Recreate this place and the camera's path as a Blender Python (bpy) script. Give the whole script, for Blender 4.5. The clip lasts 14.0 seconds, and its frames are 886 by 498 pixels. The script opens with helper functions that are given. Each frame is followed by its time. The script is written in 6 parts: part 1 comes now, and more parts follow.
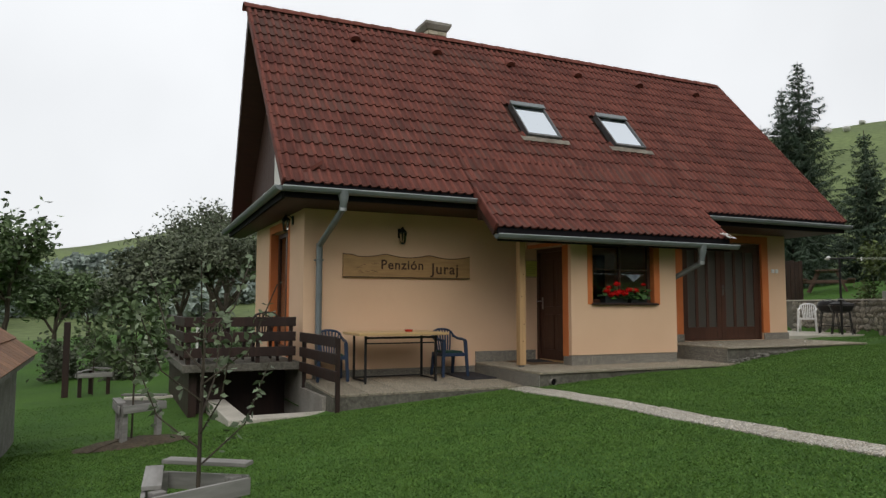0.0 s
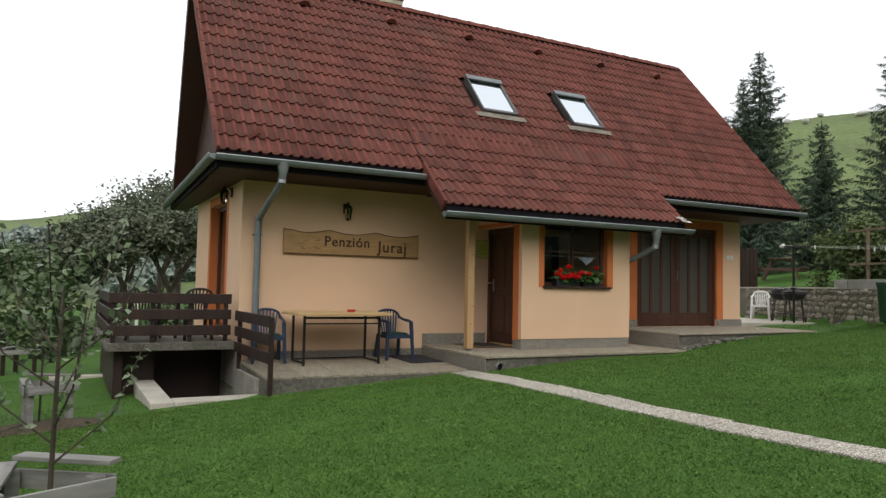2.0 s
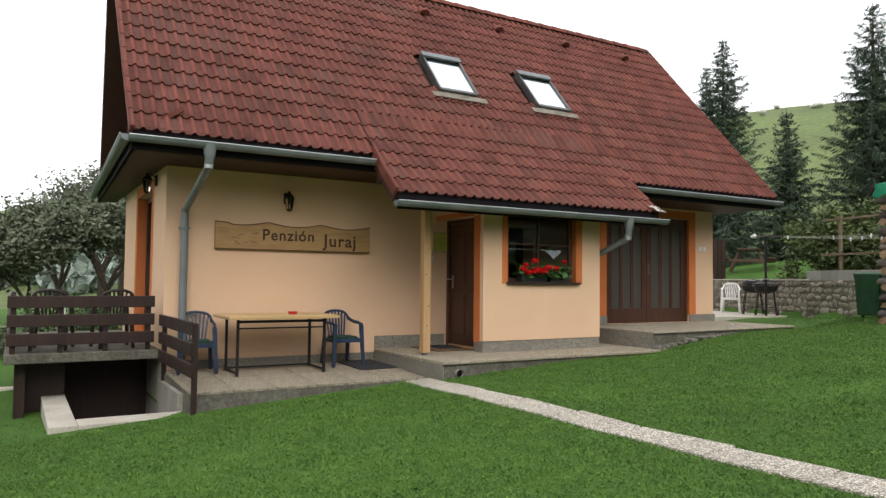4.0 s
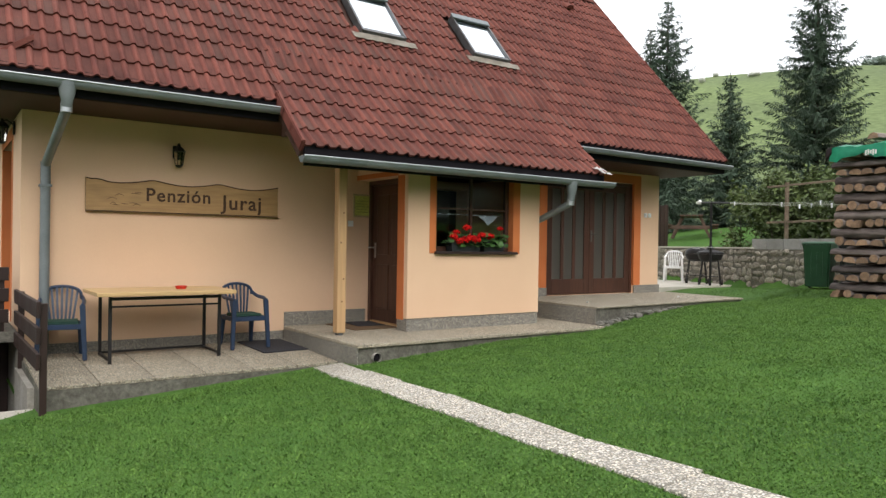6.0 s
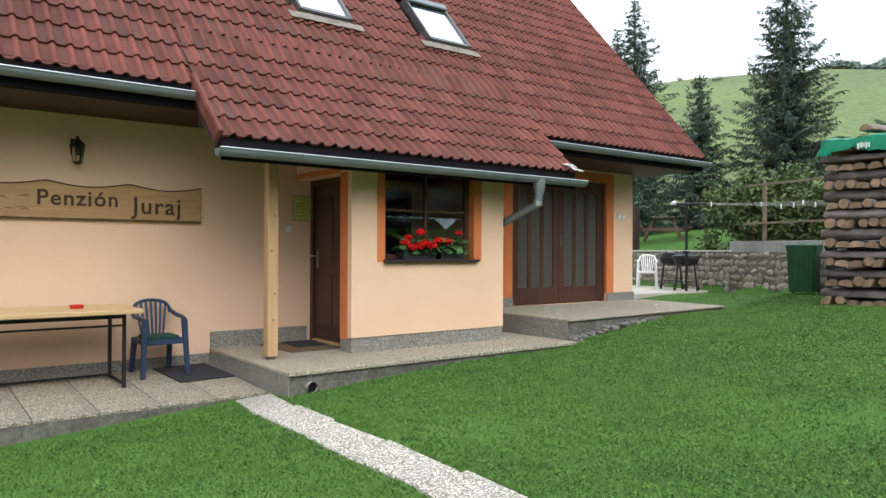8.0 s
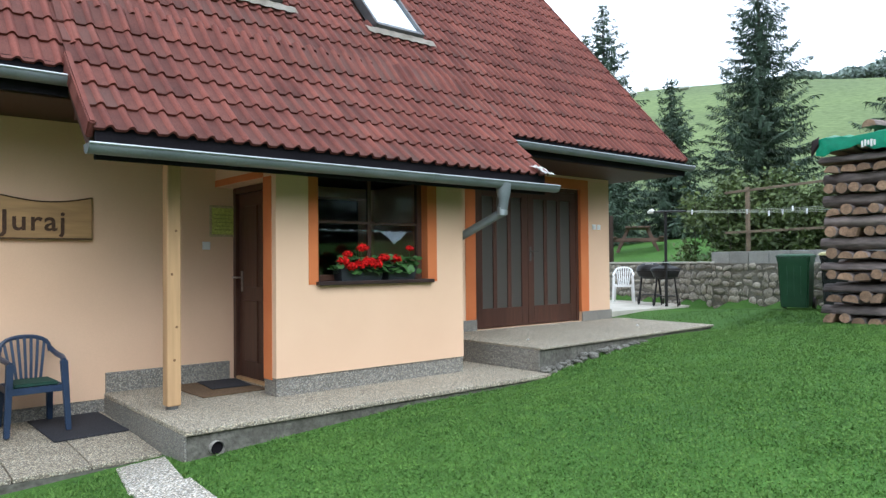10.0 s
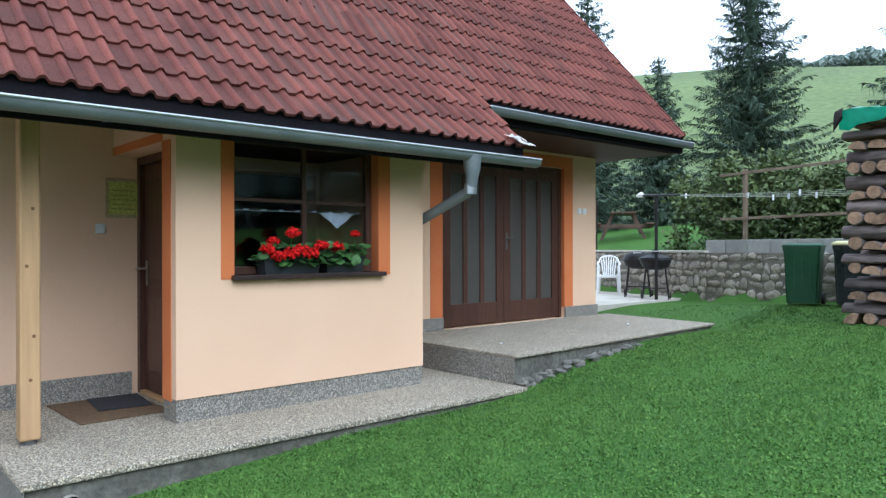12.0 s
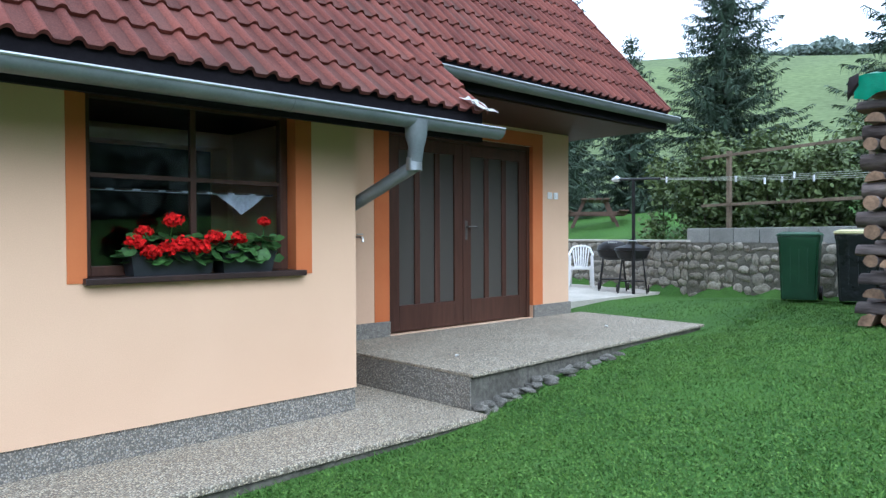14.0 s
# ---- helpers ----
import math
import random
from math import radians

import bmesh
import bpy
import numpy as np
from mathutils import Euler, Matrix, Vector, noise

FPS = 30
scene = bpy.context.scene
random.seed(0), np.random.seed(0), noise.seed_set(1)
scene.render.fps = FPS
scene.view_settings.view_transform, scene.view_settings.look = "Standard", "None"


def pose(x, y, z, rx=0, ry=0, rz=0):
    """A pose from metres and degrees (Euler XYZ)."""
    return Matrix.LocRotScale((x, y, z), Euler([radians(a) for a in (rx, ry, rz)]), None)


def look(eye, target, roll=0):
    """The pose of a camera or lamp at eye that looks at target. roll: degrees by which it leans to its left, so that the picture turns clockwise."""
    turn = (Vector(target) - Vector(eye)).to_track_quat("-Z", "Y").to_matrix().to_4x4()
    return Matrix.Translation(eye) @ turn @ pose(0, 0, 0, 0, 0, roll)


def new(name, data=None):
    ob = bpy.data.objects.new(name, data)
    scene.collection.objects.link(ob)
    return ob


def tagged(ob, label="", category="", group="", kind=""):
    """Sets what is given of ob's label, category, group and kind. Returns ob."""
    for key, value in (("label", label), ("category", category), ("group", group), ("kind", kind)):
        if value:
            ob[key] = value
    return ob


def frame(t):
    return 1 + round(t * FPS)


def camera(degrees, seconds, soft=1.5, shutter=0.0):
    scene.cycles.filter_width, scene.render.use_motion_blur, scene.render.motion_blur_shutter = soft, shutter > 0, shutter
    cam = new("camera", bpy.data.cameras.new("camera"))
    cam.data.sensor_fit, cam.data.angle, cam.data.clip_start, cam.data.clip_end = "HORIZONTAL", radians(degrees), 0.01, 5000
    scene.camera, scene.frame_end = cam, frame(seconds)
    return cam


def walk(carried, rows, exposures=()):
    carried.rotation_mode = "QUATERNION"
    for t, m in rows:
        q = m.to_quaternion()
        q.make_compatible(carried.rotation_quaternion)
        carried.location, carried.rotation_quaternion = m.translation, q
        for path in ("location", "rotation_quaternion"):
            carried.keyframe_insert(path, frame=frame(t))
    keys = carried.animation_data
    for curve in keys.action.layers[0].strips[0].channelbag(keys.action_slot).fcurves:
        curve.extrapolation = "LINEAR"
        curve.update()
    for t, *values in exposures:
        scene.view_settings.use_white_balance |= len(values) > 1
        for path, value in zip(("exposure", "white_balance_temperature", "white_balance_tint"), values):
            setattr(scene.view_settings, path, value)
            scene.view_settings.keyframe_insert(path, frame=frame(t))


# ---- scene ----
cam = camera(63.3, 14.0, 1.4)
PATH = [
    (0, (-0.025, -0.104, 1.469), (0.815, 1.704, 1.627), 0.1),
    (0.5, (0.03, -0.059, 1.451), (0.9, 1.736, 1.596), 0.2),
    (1, (0.135, 0.006, 1.453), (1.04, 1.785, 1.58), 0.4),
    (1.5, (0.294, 0.103, 1.459), (1.222, 1.871, 1.575), 0.8),
    (2, (0.446, 0.23, 1.454), (1.377, 1.997, 1.562), 1.2),
    (4.5, (1.363, 1.443, 1.559), (2.424, 3.136, 1.632), 0.4),
    (5, (1.631, 1.685, 1.587), (2.734, 3.353, 1.63), 0.4),
    (5.5, (1.833, 1.878, 1.608), (2.963, 3.529, 1.617), 0.6),
    (6, (2.059, 2.14, 1.612), (3.214, 3.773, 1.601), 0.9),
    (6.5, (2.232, 2.386, 1.606), (3.429, 3.988, 1.592), 0.8),
    (7, (2.486, 2.605, 1.626), (3.714, 4.184, 1.615), 0.8),
    (7.2, (2.574, 2.685, 1.63), (3.811, 4.257, 1.622), 0.8),
    (9.3, (3.615, 3.625, 1.688), (4.811, 5.228, 1.715), -0.8),
    (9.5, (3.719, 3.732, 1.707), (4.935, 5.32, 1.739), -0.5),
    (10, (4.0, 3.964, 1.704), (5.285, 5.495, 1.741), -0.5),
    (10.5, (4.275, 4.183, 1.731), (5.574, 5.704, 1.766), -1.0),
    (11, (4.551, 4.438, 1.723), (5.845, 5.963, 1.754), -0.7),
    (11.5, (4.799, 4.678, 1.733), (6.103, 6.194, 1.758), -0.3),
    (12, (5.105, 4.921, 1.737), (6.432, 6.418, 1.733), -0.1),
    (12.5, (5.355, 5.149, 1.742), (6.696, 6.632, 1.693), 0.2),
    (13, (5.609, 5.403, 1.759), (6.982, 6.857, 1.706), 0.2),
    (13.5, (5.893, 5.596, 1.774), (7.285, 7.031, 1.73), -0.2),
    (14, (6.181, 5.791, 1.759), (7.57, 7.229, 1.722), -0.2),
]
EXPOSURES = ((0, -0.65, 6500, 10), (2, -0.26, 6500, 10), (4.5, 0.16, 6550, 11), (7, 0.46, 6200, 10), (9.5, 0.62, 5600, 7), (11, 0.62, 5300, 7), (14, 0.62, 5050, 8))
walk(cam, [(t, look(eye, target, roll)) for t, eye, target, roll in PATH], EXPOSURES)

# ---- daylight: bright overcast ----
world = bpy.data.worlds.new("overcast")
scene.world = world
world.use_nodes = True
wn = world.node_tree.nodes
wl = world.node_tree.links
sky = wn.new("ShaderNodeTexSky")
sky.sky_type, sky.sun_disc = "NISHITA", False
sky.sun_elevation, sky.sun_rotation = radians(42.6), radians(196)
sky.air_density, sky.dust_density, sky.ozone_density = 1.0, 4.0, 1.0
cloud = wn.new("ShaderNodeTexNoise")
cloud.inputs["Scale"].default_value = 1.6
cloud.inputs["Detail"].default_value = 4
cloud_ramp = wn.new("ShaderNodeMapRange")
for key, value in (("From Min", 0.3), ("From Max", 0.75), ("To Min", 13.5), ("To Max", 17.5)):
    cloud_ramp.inputs[key].default_value = value
cloud_mix = wn.new("ShaderNodeMix")
cloud_mix.data_type = "RGBA"
cloud_mix.inputs["Factor"].default_value = 0.9
cloud_tint = wn.new("ShaderNodeMix")
cloud_tint.data_type, cloud_tint.blend_type = "RGBA", "MULTIPLY"
cloud_tint.inputs["Factor"].default_value = 1.0
cloud_tint.inputs["A"].default_value = (0.96, 0.98, 1.0, 1)
wl.new(cloud.outputs["Fac"], cloud_ramp.inputs["Value"])
wl.new(cloud_ramp.outputs["Result"], cloud_tint.inputs["B"])
wl.new(sky.outputs["Color"], cloud_mix.inputs["A"])
wl.new(cloud_tint.outputs["Result"], cloud_mix.inputs["B"])
wl.new(cloud_mix.outputs["Result"], wn["Background"].inputs["Color"])
wn["Background"].inputs["Strength"].default_value = 0.1
sun = new("sun", bpy.data.lights.new("sun", "SUN"))
sun.data.energy, sun.data.angle, sun.data.color = 1.4, radians(42), (1.0, 0.97, 0.92)
sun.matrix_world = look((-1, -14, 23), (6, 10, 0))


# ---- helpers for building ----
def box(bm, x0, x1, y0, y1, z0, z1, m=None):
    """A box added to bm; returns its vertices."""
    vs = [bm.verts.new((x, y, z)) for z in (z0, z1) for y in (y0, y1) for x in (x0, x1)]
    for f in ((0, 2, 3, 1), (4, 5, 7, 6), (0, 1, 5, 4), (2, 6, 7, 3), (0, 4, 6, 2), (1, 3, 7, 5)):
        bm.faces.new([vs[i] for i in f])
    if m is not None:
        bmesh.ops.transform(bm, matrix=m, verts=vs)
    return vs


def boxes(*rows):
    bm = bmesh.new()
    for row in rows:
        box(bm, *row)
    return bm


def bevelled(bm, width=0.006, segments=2):
    bmesh.ops.bevel(bm, geom=bm.edges[:], offset=width, segments=segments, affect="EDGES", profile=0.5)
    return bm


def tube(bm, points, radius, sides=10, caps=True):
    """A tube along points; radius is a number or one for each point."""
    pts = [Vector(p) for p in points]
    rad = radius if hasattr(radius, "__len__") else [radius] * len(pts)
    rings, prev = [], None
    for i, p in enumerate(pts):
        way = (pts[min(i + 1, len(pts) - 1)] - pts[max(i - 1, 0)]).normalized()
        side = way.cross(Vector((0, 0, 1))) if prev is None else prev - way * prev.dot(way)
        if side.length < 1e-4:
            side = way.cross(Vector((0, 1, 0)))
        side.normalize()
        prev, up = side, way.cross(side)
        rings.append([bm.verts.new(p + (side * math.cos(a) + up * math.sin(a)) * rad[i]) for a in [2 * math.pi * k / sides for k in range(sides)]])
    for a, b in zip(rings, rings[1:]):
        for k in range(sides):
            bm.faces.new((a[k], a[(k + 1) % sides], b[(k + 1) % sides], b[k]))
    if caps:
        bm.faces.new(rings[0][::-1])
        bm.faces.new(rings[-1])
    return bm


def loft(bm, sections, close=True, caps=True):
    """Skins a row of equal rings of points."""
    rings = [[bm.verts.new(p) for p in ring] for ring in sections]
    n = len(rings[0])
    for a, b in zip(rings, rings[1:]):
        for k in range(n if close else n - 1):
            bm.faces.new((a[k], a[(k + 1) % n], b[(k + 1) % n], b[k]))
    if caps and close:
        bm.faces.new(rings[0][::-1])
        bm.faces.new(rings[-1])
    return bm


def mesh_of(name, bm, material, smooth=False):
    bmesh.ops.recalc_face_normals(bm, faces=bm.faces[:])
    me = bpy.data.meshes.new(name)
    bm.to_mesh(me)
    bm.free()
    me.materials.append(material)
    if smooth:
        me.polygons.foreach_set("use_smooth", [True] * len(me.polygons))
        me.set_sharp_from_angle(angle=radians(40))
    return me


def thing(name, label, category, at=(0, 0, 0), turn=0, group="", kind=""):
    ob = new(name)
    ob.matrix_basis = pose(*at, 0, 0, turn)
    return tagged(ob, label, category, group, kind)


def part(name, bm, material, parent, label="", smooth=False, at=None):
    ob = new(name, mesh_of(name, bm, material, smooth))
    ob.parent = parent
    if at is not None:
        ob.matrix_basis = at
    return tagged(ob, label)


def whole(name, bm, material, label, category, kind="", smooth=False, group="", at=None):
    ob = new(name, mesh_of(name, bm, material, smooth))
    if at is not None:
        ob.matrix_basis = at
    return tagged(ob, label, category, group, kind)


def piece(name, mesh, parent, m):
    ob = new(name, mesh)
    ob.parent = parent
    ob.matrix_basis = m
    return ob


# ---- materials ----
def material(name, dark, light, scale=8.0, rough=0.7, metal=0.0, bump=0.15, bump_scale=60.0, stretch=(1, 1, 1), fine=0.35, per_piece=0.0, stain=0.0,
             stain_colour=(0.1, 0.08, 0.06), distance=0.004, spec=0.4):
    """Two scales of noise between two colours, stains of a larger scale, a bump, and a shift from piece to piece."""
    m = bpy.data.materials.new(name)
    m.use_nodes = True
    n, l = m.node_tree.nodes, m.node_tree.links
    p = n["Principled BSDF"]
    co = n.new("ShaderNodeTexCoord")
    mp = n.new("ShaderNodeMapping")
    mp.inputs["Scale"].default_value = stretch
    l.new(co.outputs["Object"], mp.inputs["Vector"])
    info = n.new("ShaderNodeObjectInfo")
    off = n.new("ShaderNodeVectorMath")
    off.operation = "SCALE"
    off.inputs[0].default_value = (37, 17, 23)
    l.new(info.outputs["Random"], off.inputs["Scale"])
    add = n.new("ShaderNodeVectorMath")
    l.new(mp.outputs["Vector"], add.inputs[0])
    if per_piece:
        l.new(off.outputs["Vector"], add.inputs[1])
    vec = add.outputs["Vector"]

    def noise_at(s, detail=5):
        t = n.new("ShaderNodeTexNoise")
        t.inputs["Scale"].default_value, t.inputs["Detail"].default_value = s, detail
        l.new(vec, t.inputs["Vector"])
        return t.outputs["Fac"]

    def mixed(kind, fac, a, b):
        x = n.new("ShaderNodeMix")
        x.data_type, x.blend_type = "RGBA", kind
        for socket, value in (("Factor", fac), ("A", a), ("B", b)):
            if hasattr(value, "links"):
                l.new(value, x.inputs[socket])
            else:
                x.inputs[socket].default_value = value if socket == "Factor" else (*value, 1)
        return x.outputs["Result"]

    def ranged(value, a, b, c=0.0, d=1.0):
        x = n.new("ShaderNodeMapRange")
        for key, v in (("From Min", a), ("From Max", b), ("To Min", c), ("To Max", d)):
            x.inputs[key].default_value = v
        l.new(value, x.inputs["Value"])
        return x.outputs["Result"]

    big, small = noise_at(scale), noise_at(bump_scale, 8)
    colour = mixed("MIX", ranged(big, 0.3, 0.7), dark, light)
    grain = ranged(small, 0.25, 0.75, 1 - fine, 1 + fine)
    colour = mixed("MULTIPLY", 1.0, colour, grain)
    if stain:
        colour = mixed("MIX", ranged(noise_at(scale * 0.35, 9), 0.52, 0.75, 0.0, stain), colour, stain_colour)
    if per_piece:
        geo = n.new("ShaderNodeNewGeometry")
        both = n.new("ShaderNodeMath")
        both.operation = "ADD"
        l.new(info.outputs["Random"], both.inputs[0])
        l.new(geo.outputs["Random Per Island"], both.inputs[1])
        frac = n.new("ShaderNodeMath")
        frac.operation = "FRACT"
        l.new(both.outputs[0], frac.inputs[0])
        colour = mixed("MULTIPLY", 1.0, colour, ranged(frac.outputs[0], 0, 1, 1 - per_piece, 1 + per_piece))
    l.new(colour, p.inputs["Base Color"])
    l.new(ranged(big, 0.2, 0.8, max(rough - 0.08, 0.05), min(rough + 0.08, 1)), p.inputs["Roughness"])
    p.inputs["Metallic"].default_value = metal
    p.inputs["Specular IOR Level"].default_value = spec
    if bump:
        b = n.new("ShaderNodeBump")
        b.inputs["Strength"].default_value, b.inputs["Distance"].default_value = bump, distance
        l.new(small, b.inputs["Height"])
        l.new(b.outputs["Normal"], p.inputs["Normal"])
    return m


def aggregate(name, dark, light, mortar, scale=70.0, rough=0.85):
    """Washed concrete: pebbles of several colours set in cement."""
    m = material(name, dark, light, scale=1.5, rough=rough, bump=0.0, fine=0.12, bump_scale=25)
    n, l = m.node_tree.nodes, m.node_tree.links
    p = n["Principled BSDF"]
    base = p.inputs["Base Color"].links[0].from_socket
    v = n.new("ShaderNodeTexVoronoi")
    v.inputs["Scale"].default_value = scale
    co = n.new("ShaderNodeTexCoord")
    l.new(co.outputs["Object"], v.inputs["Vector"])
    hue = n.new("ShaderNodeSeparateColor")
    l.new(v.outputs["Color"], hue.inputs["Color"])
    r = n.new("ShaderNodeMapRange")
    r.inputs["To Min"].default_value, r.inputs["To Max"].default_value = 0.55, 1.45
    l.new(hue.outputs["Red"], r.inputs["Value"])
    x = n.new("ShaderNodeMix")
    x.data_type, x.blend_type = "RGBA", "MULTIPLY"
    x.inputs["Factor"].default_value = 1
    warm = n.new("ShaderNodeMix")
    warm.data_type = "RGBA"
    warm.inputs["A"].default_value, warm.inputs["B"].default_value = (1.06, 1.0, 0.90, 1), (0.95, 1.0, 1.06, 1)
    l.new(hue.outputs["Green"], warm.inputs["Factor"])
    tone = n.new("ShaderNodeMix")
    tone.data_type, tone.blend_type = "RGBA", "MULTIPLY"
    tone.inputs["Factor"].default_value = 1
    l.new(base, tone.inputs["A"])
    l.new(warm.outputs["Result"], tone.inputs["B"])
    l.new(tone.outputs["Result"], x.inputs["A"])
    l.new(r.outputs["Result"], x.inputs["B"])
    e = n.new("ShaderNodeMapRange")
    e.inputs["From Min"].default_value, e.inputs["From Max"].default_value = 0.38, 0.65
    l.new(v.outputs["Distance"], e.inputs["Value"])
    y = n.new("ShaderNodeMix")
    y.data_type = "RGBA"
    y.inputs["B"].default_value = (*mortar, 1)
    l.new(e.outputs["Result"], y.inputs["Factor"])
    l.new(x.outputs["Result"], y.inputs["A"])
    l.new(y.outputs["Result"], p.inputs["Base Color"])
    b = n.new("ShaderNodeBump")
    b.invert = True
    b.inputs["Strength"].default_value, b.inputs["Distance"].default_value = 0.8, 0.006
    l.new(v.outputs["Distance"], b.inputs["Height"])
    l.new(b.outputs["Normal"], p.inputs["Normal"])
    return m


def glass(name, tint=(0.9, 0.95, 0.95), rough=0.0):
    m = bpy.data.materials.new(name)
    m.use_nodes = True
    p = m.node_tree.nodes["Principled BSDF"]
    p.inputs["Base Color"].default_value = (*tint, 1)
    p.inputs["Roughness"].default_value = rough
    p.inputs["Transmission Weight"].default_value = 1.0
    p.inputs["IOR"].default_value = 1.45
    return m


PLASTER = material("peach_plaster", (0.69, 0.462, 0.302), (0.735, 0.503, 0.334), 1.2, 0.9, bump=0.35, bump_scale=160, fine=0.05, stain=0.12, stain_colour=(0.6, 0.42, 0.27), distance=0.003, spec=0.2)
ORANGE = material("orange_paint", (0.53, 0.155, 0.05), (0.58, 0.19, 0.065), 3, 0.85, bump=0.3, bump_scale=160, fine=0.06, distance=0.003, spec=0.2)
TILE = material("clay_tile", (0.110, 0.033, 0.0255), (0.197, 0.064, 0.0465), 2.2, 0.8, bump=0.45, bump_scale=110, fine=0.38, per_piece=0.13, stain=0.4, stain_colour=(0.12, 0.055, 0.042), spec=0.22)
TILE_PAN = material("weathered_tile_pan", (0.079, 0.029, 0.023), (0.142, 0.055, 0.043), 2.2, 0.85, bump=0.5, bump_scale=110, fine=0.42, per_piece=0.13, stain=0.7, stain_colour=(0.085, 0.055, 0.046), spec=0.2)
GUTTER = material("zinc", (0.15, 0.17, 0.175), (0.205, 0.225, 0.23), 4, 0.45, metal=0.25, bump=0.05, fine=0.08, stain=0.2, stain_colour=(0.15, 0.17, 0.17))
# bright zinc: new metal on the collar, a painted-in highlight on gutter beads
BEAD = material("bright_zinc_and_highlight", (0.42, 0.44, 0.45), (0.5, 0.52, 0.53), 6, 0.35, metal=0.8, bump=0.03, fine=0.06)
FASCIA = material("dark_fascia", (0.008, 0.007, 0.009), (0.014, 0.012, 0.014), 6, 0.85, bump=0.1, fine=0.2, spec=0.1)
SOFFIT = material("brown_soffit", (0.045, 0.020, 0.014), (0.065, 0.030, 0.020), 3, 0.65, bump=0.2, bump_scale=30, stretch=(1, 12, 1), fine=0.2)
DARKWOOD = material("dark_stained_wood", (0.020, 0.010, 0.008), (0.036, 0.017, 0.012), 4, 0.55, bump=0.25, bump_scale=25, stretch=(1, 1, 0.12), fine=0.3)
DOORWOOD = material("brown_door_wood", (0.055, 0.024, 0.016), (0.080, 0.036, 0.023), 3, 0.42, bump=0.2, bump_scale=28, stretch=(1, 1, 0.1), fine=0.25)
PINE = material("pine", (0.40, 0.235, 0.105), (0.50, 0.32, 0.16), 2.2, 0.65, bump=0.2, bump_scale=22, stretch=(1, 1, 0.08), fine=0.16, stain=0.3, stain_colour=(0.35, 0.19, 0.08))
SIGNWOOD = material("carved_sign_wood", (0.33, 0.19, 0.078), (0.43, 0.265, 0.118), 3, 0.6, bump=0.25, bump_scale=26, stretch=(0.12, 1, 1), fine=0.2, stain=0.5, stain_colour=(0.20, 0.12, 0.04))
GREYWOOD = material("weathered_wood", (0.19, 0.18, 0.165), (0.30, 0.29, 0.275), 5, 0.85, bump=0.4, bump_scale=30, stretch=(0.15, 1, 1), fine=0.25)
WASHED = aggregate("washed_concrete", (0.40, 0.35, 0.265), (0.51, 0.45, 0.35), (0.17, 0.145, 0.11), 84)
PLINTH = aggregate("plinth_render", (0.285, 0.262, 0.222), (0.355, 0.33, 0.285), (0.14, 0.13, 0.112), 98)
PATHSTONE = aggregate("path_washed_concrete", (0.50, 0.46, 0.40), (0.64, 0.59, 0.52), (0.21, 0.19, 0.155), 66)
CONCRETE = material("raw_concrete", (0.22, 0.20, 0.17), (0.34, 0.32, 0.28), 2.5, 0.9, bump=0.5, bump_scale=35, fine=0.25, stain=0.6, stain_colour=(0.12, 0.11, 0.08), distance=0.01)
# dark mossy concrete; on the deck slab its darkness also paints in shade
MOSSY_SHADED = material("mossy_shaded_concrete", (0.085, 0.078, 0.062), (0.155, 0.145, 0.12), 3.5, 0.95, bump=0.9, bump_scale=22, fine=0.4, stain=0.6, stain_colour=(0.05, 0.055, 0.03), distance=0.02)
PALECON = material("pale_concrete", (0.42, 0.39, 0.33), (0.55, 0.51, 0.44), 2.5, 0.9, bump=0.5, bump_scale=45, fine=0.2, stain=0.4, stain_colour=(0.28, 0.26, 0.2))
WHITEWALL = material("white_plaster", (0.70, 0.69, 0.66), (0.78, 0.77, 0.74), 2, 0.9, bump=0.3, bump_scale=120, fine=0.06)
# near-black colour holds the dimness of the unlit rooms
DARKROOM = material("painted_dim_interior", (0.03, 0.028, 0.026), (0.05, 0.045, 0.04), 2, 0.9)
GLASS = glass("window_glass")
EARTH = material("bare_earth", (0.05, 0.038, 0.024), (0.10, 0.076, 0.05), 6, 0.95, bump=0.8, bump_scale=30, fine=0.4, distance=0.03)
LAWN = material("lawn", (0.043, 0.103, 0.017), (0.074, 0.153, 0.027), 0.8, 0.85, bump=0.6, bump_scale=45, fine=0.35, stain=0.5, stain_colour=(0.075, 0.17, 0.03), distance=0.03, spec=0.15)
MEADOW = material("hill_meadow", (0.112, 0.142, 0.064), (0.152, 0.196, 0.080), 0.045, 0.95, bump=0.3, bump_scale=1.2, fine=0.25, stain=0.55, stain_colour=(0.055, 0.085, 0.028), spec=0.1)


# ---- ground ----
WALL_X, WALL_SKEW = 16.98, 0.33


def soft_min(a, b, k=0.3):
    h = max(0.0, min(1.0, 0.5 + (b - a) / (2 * k)))
    return b * (1 - h) + a * h - k * h * (1 - h)


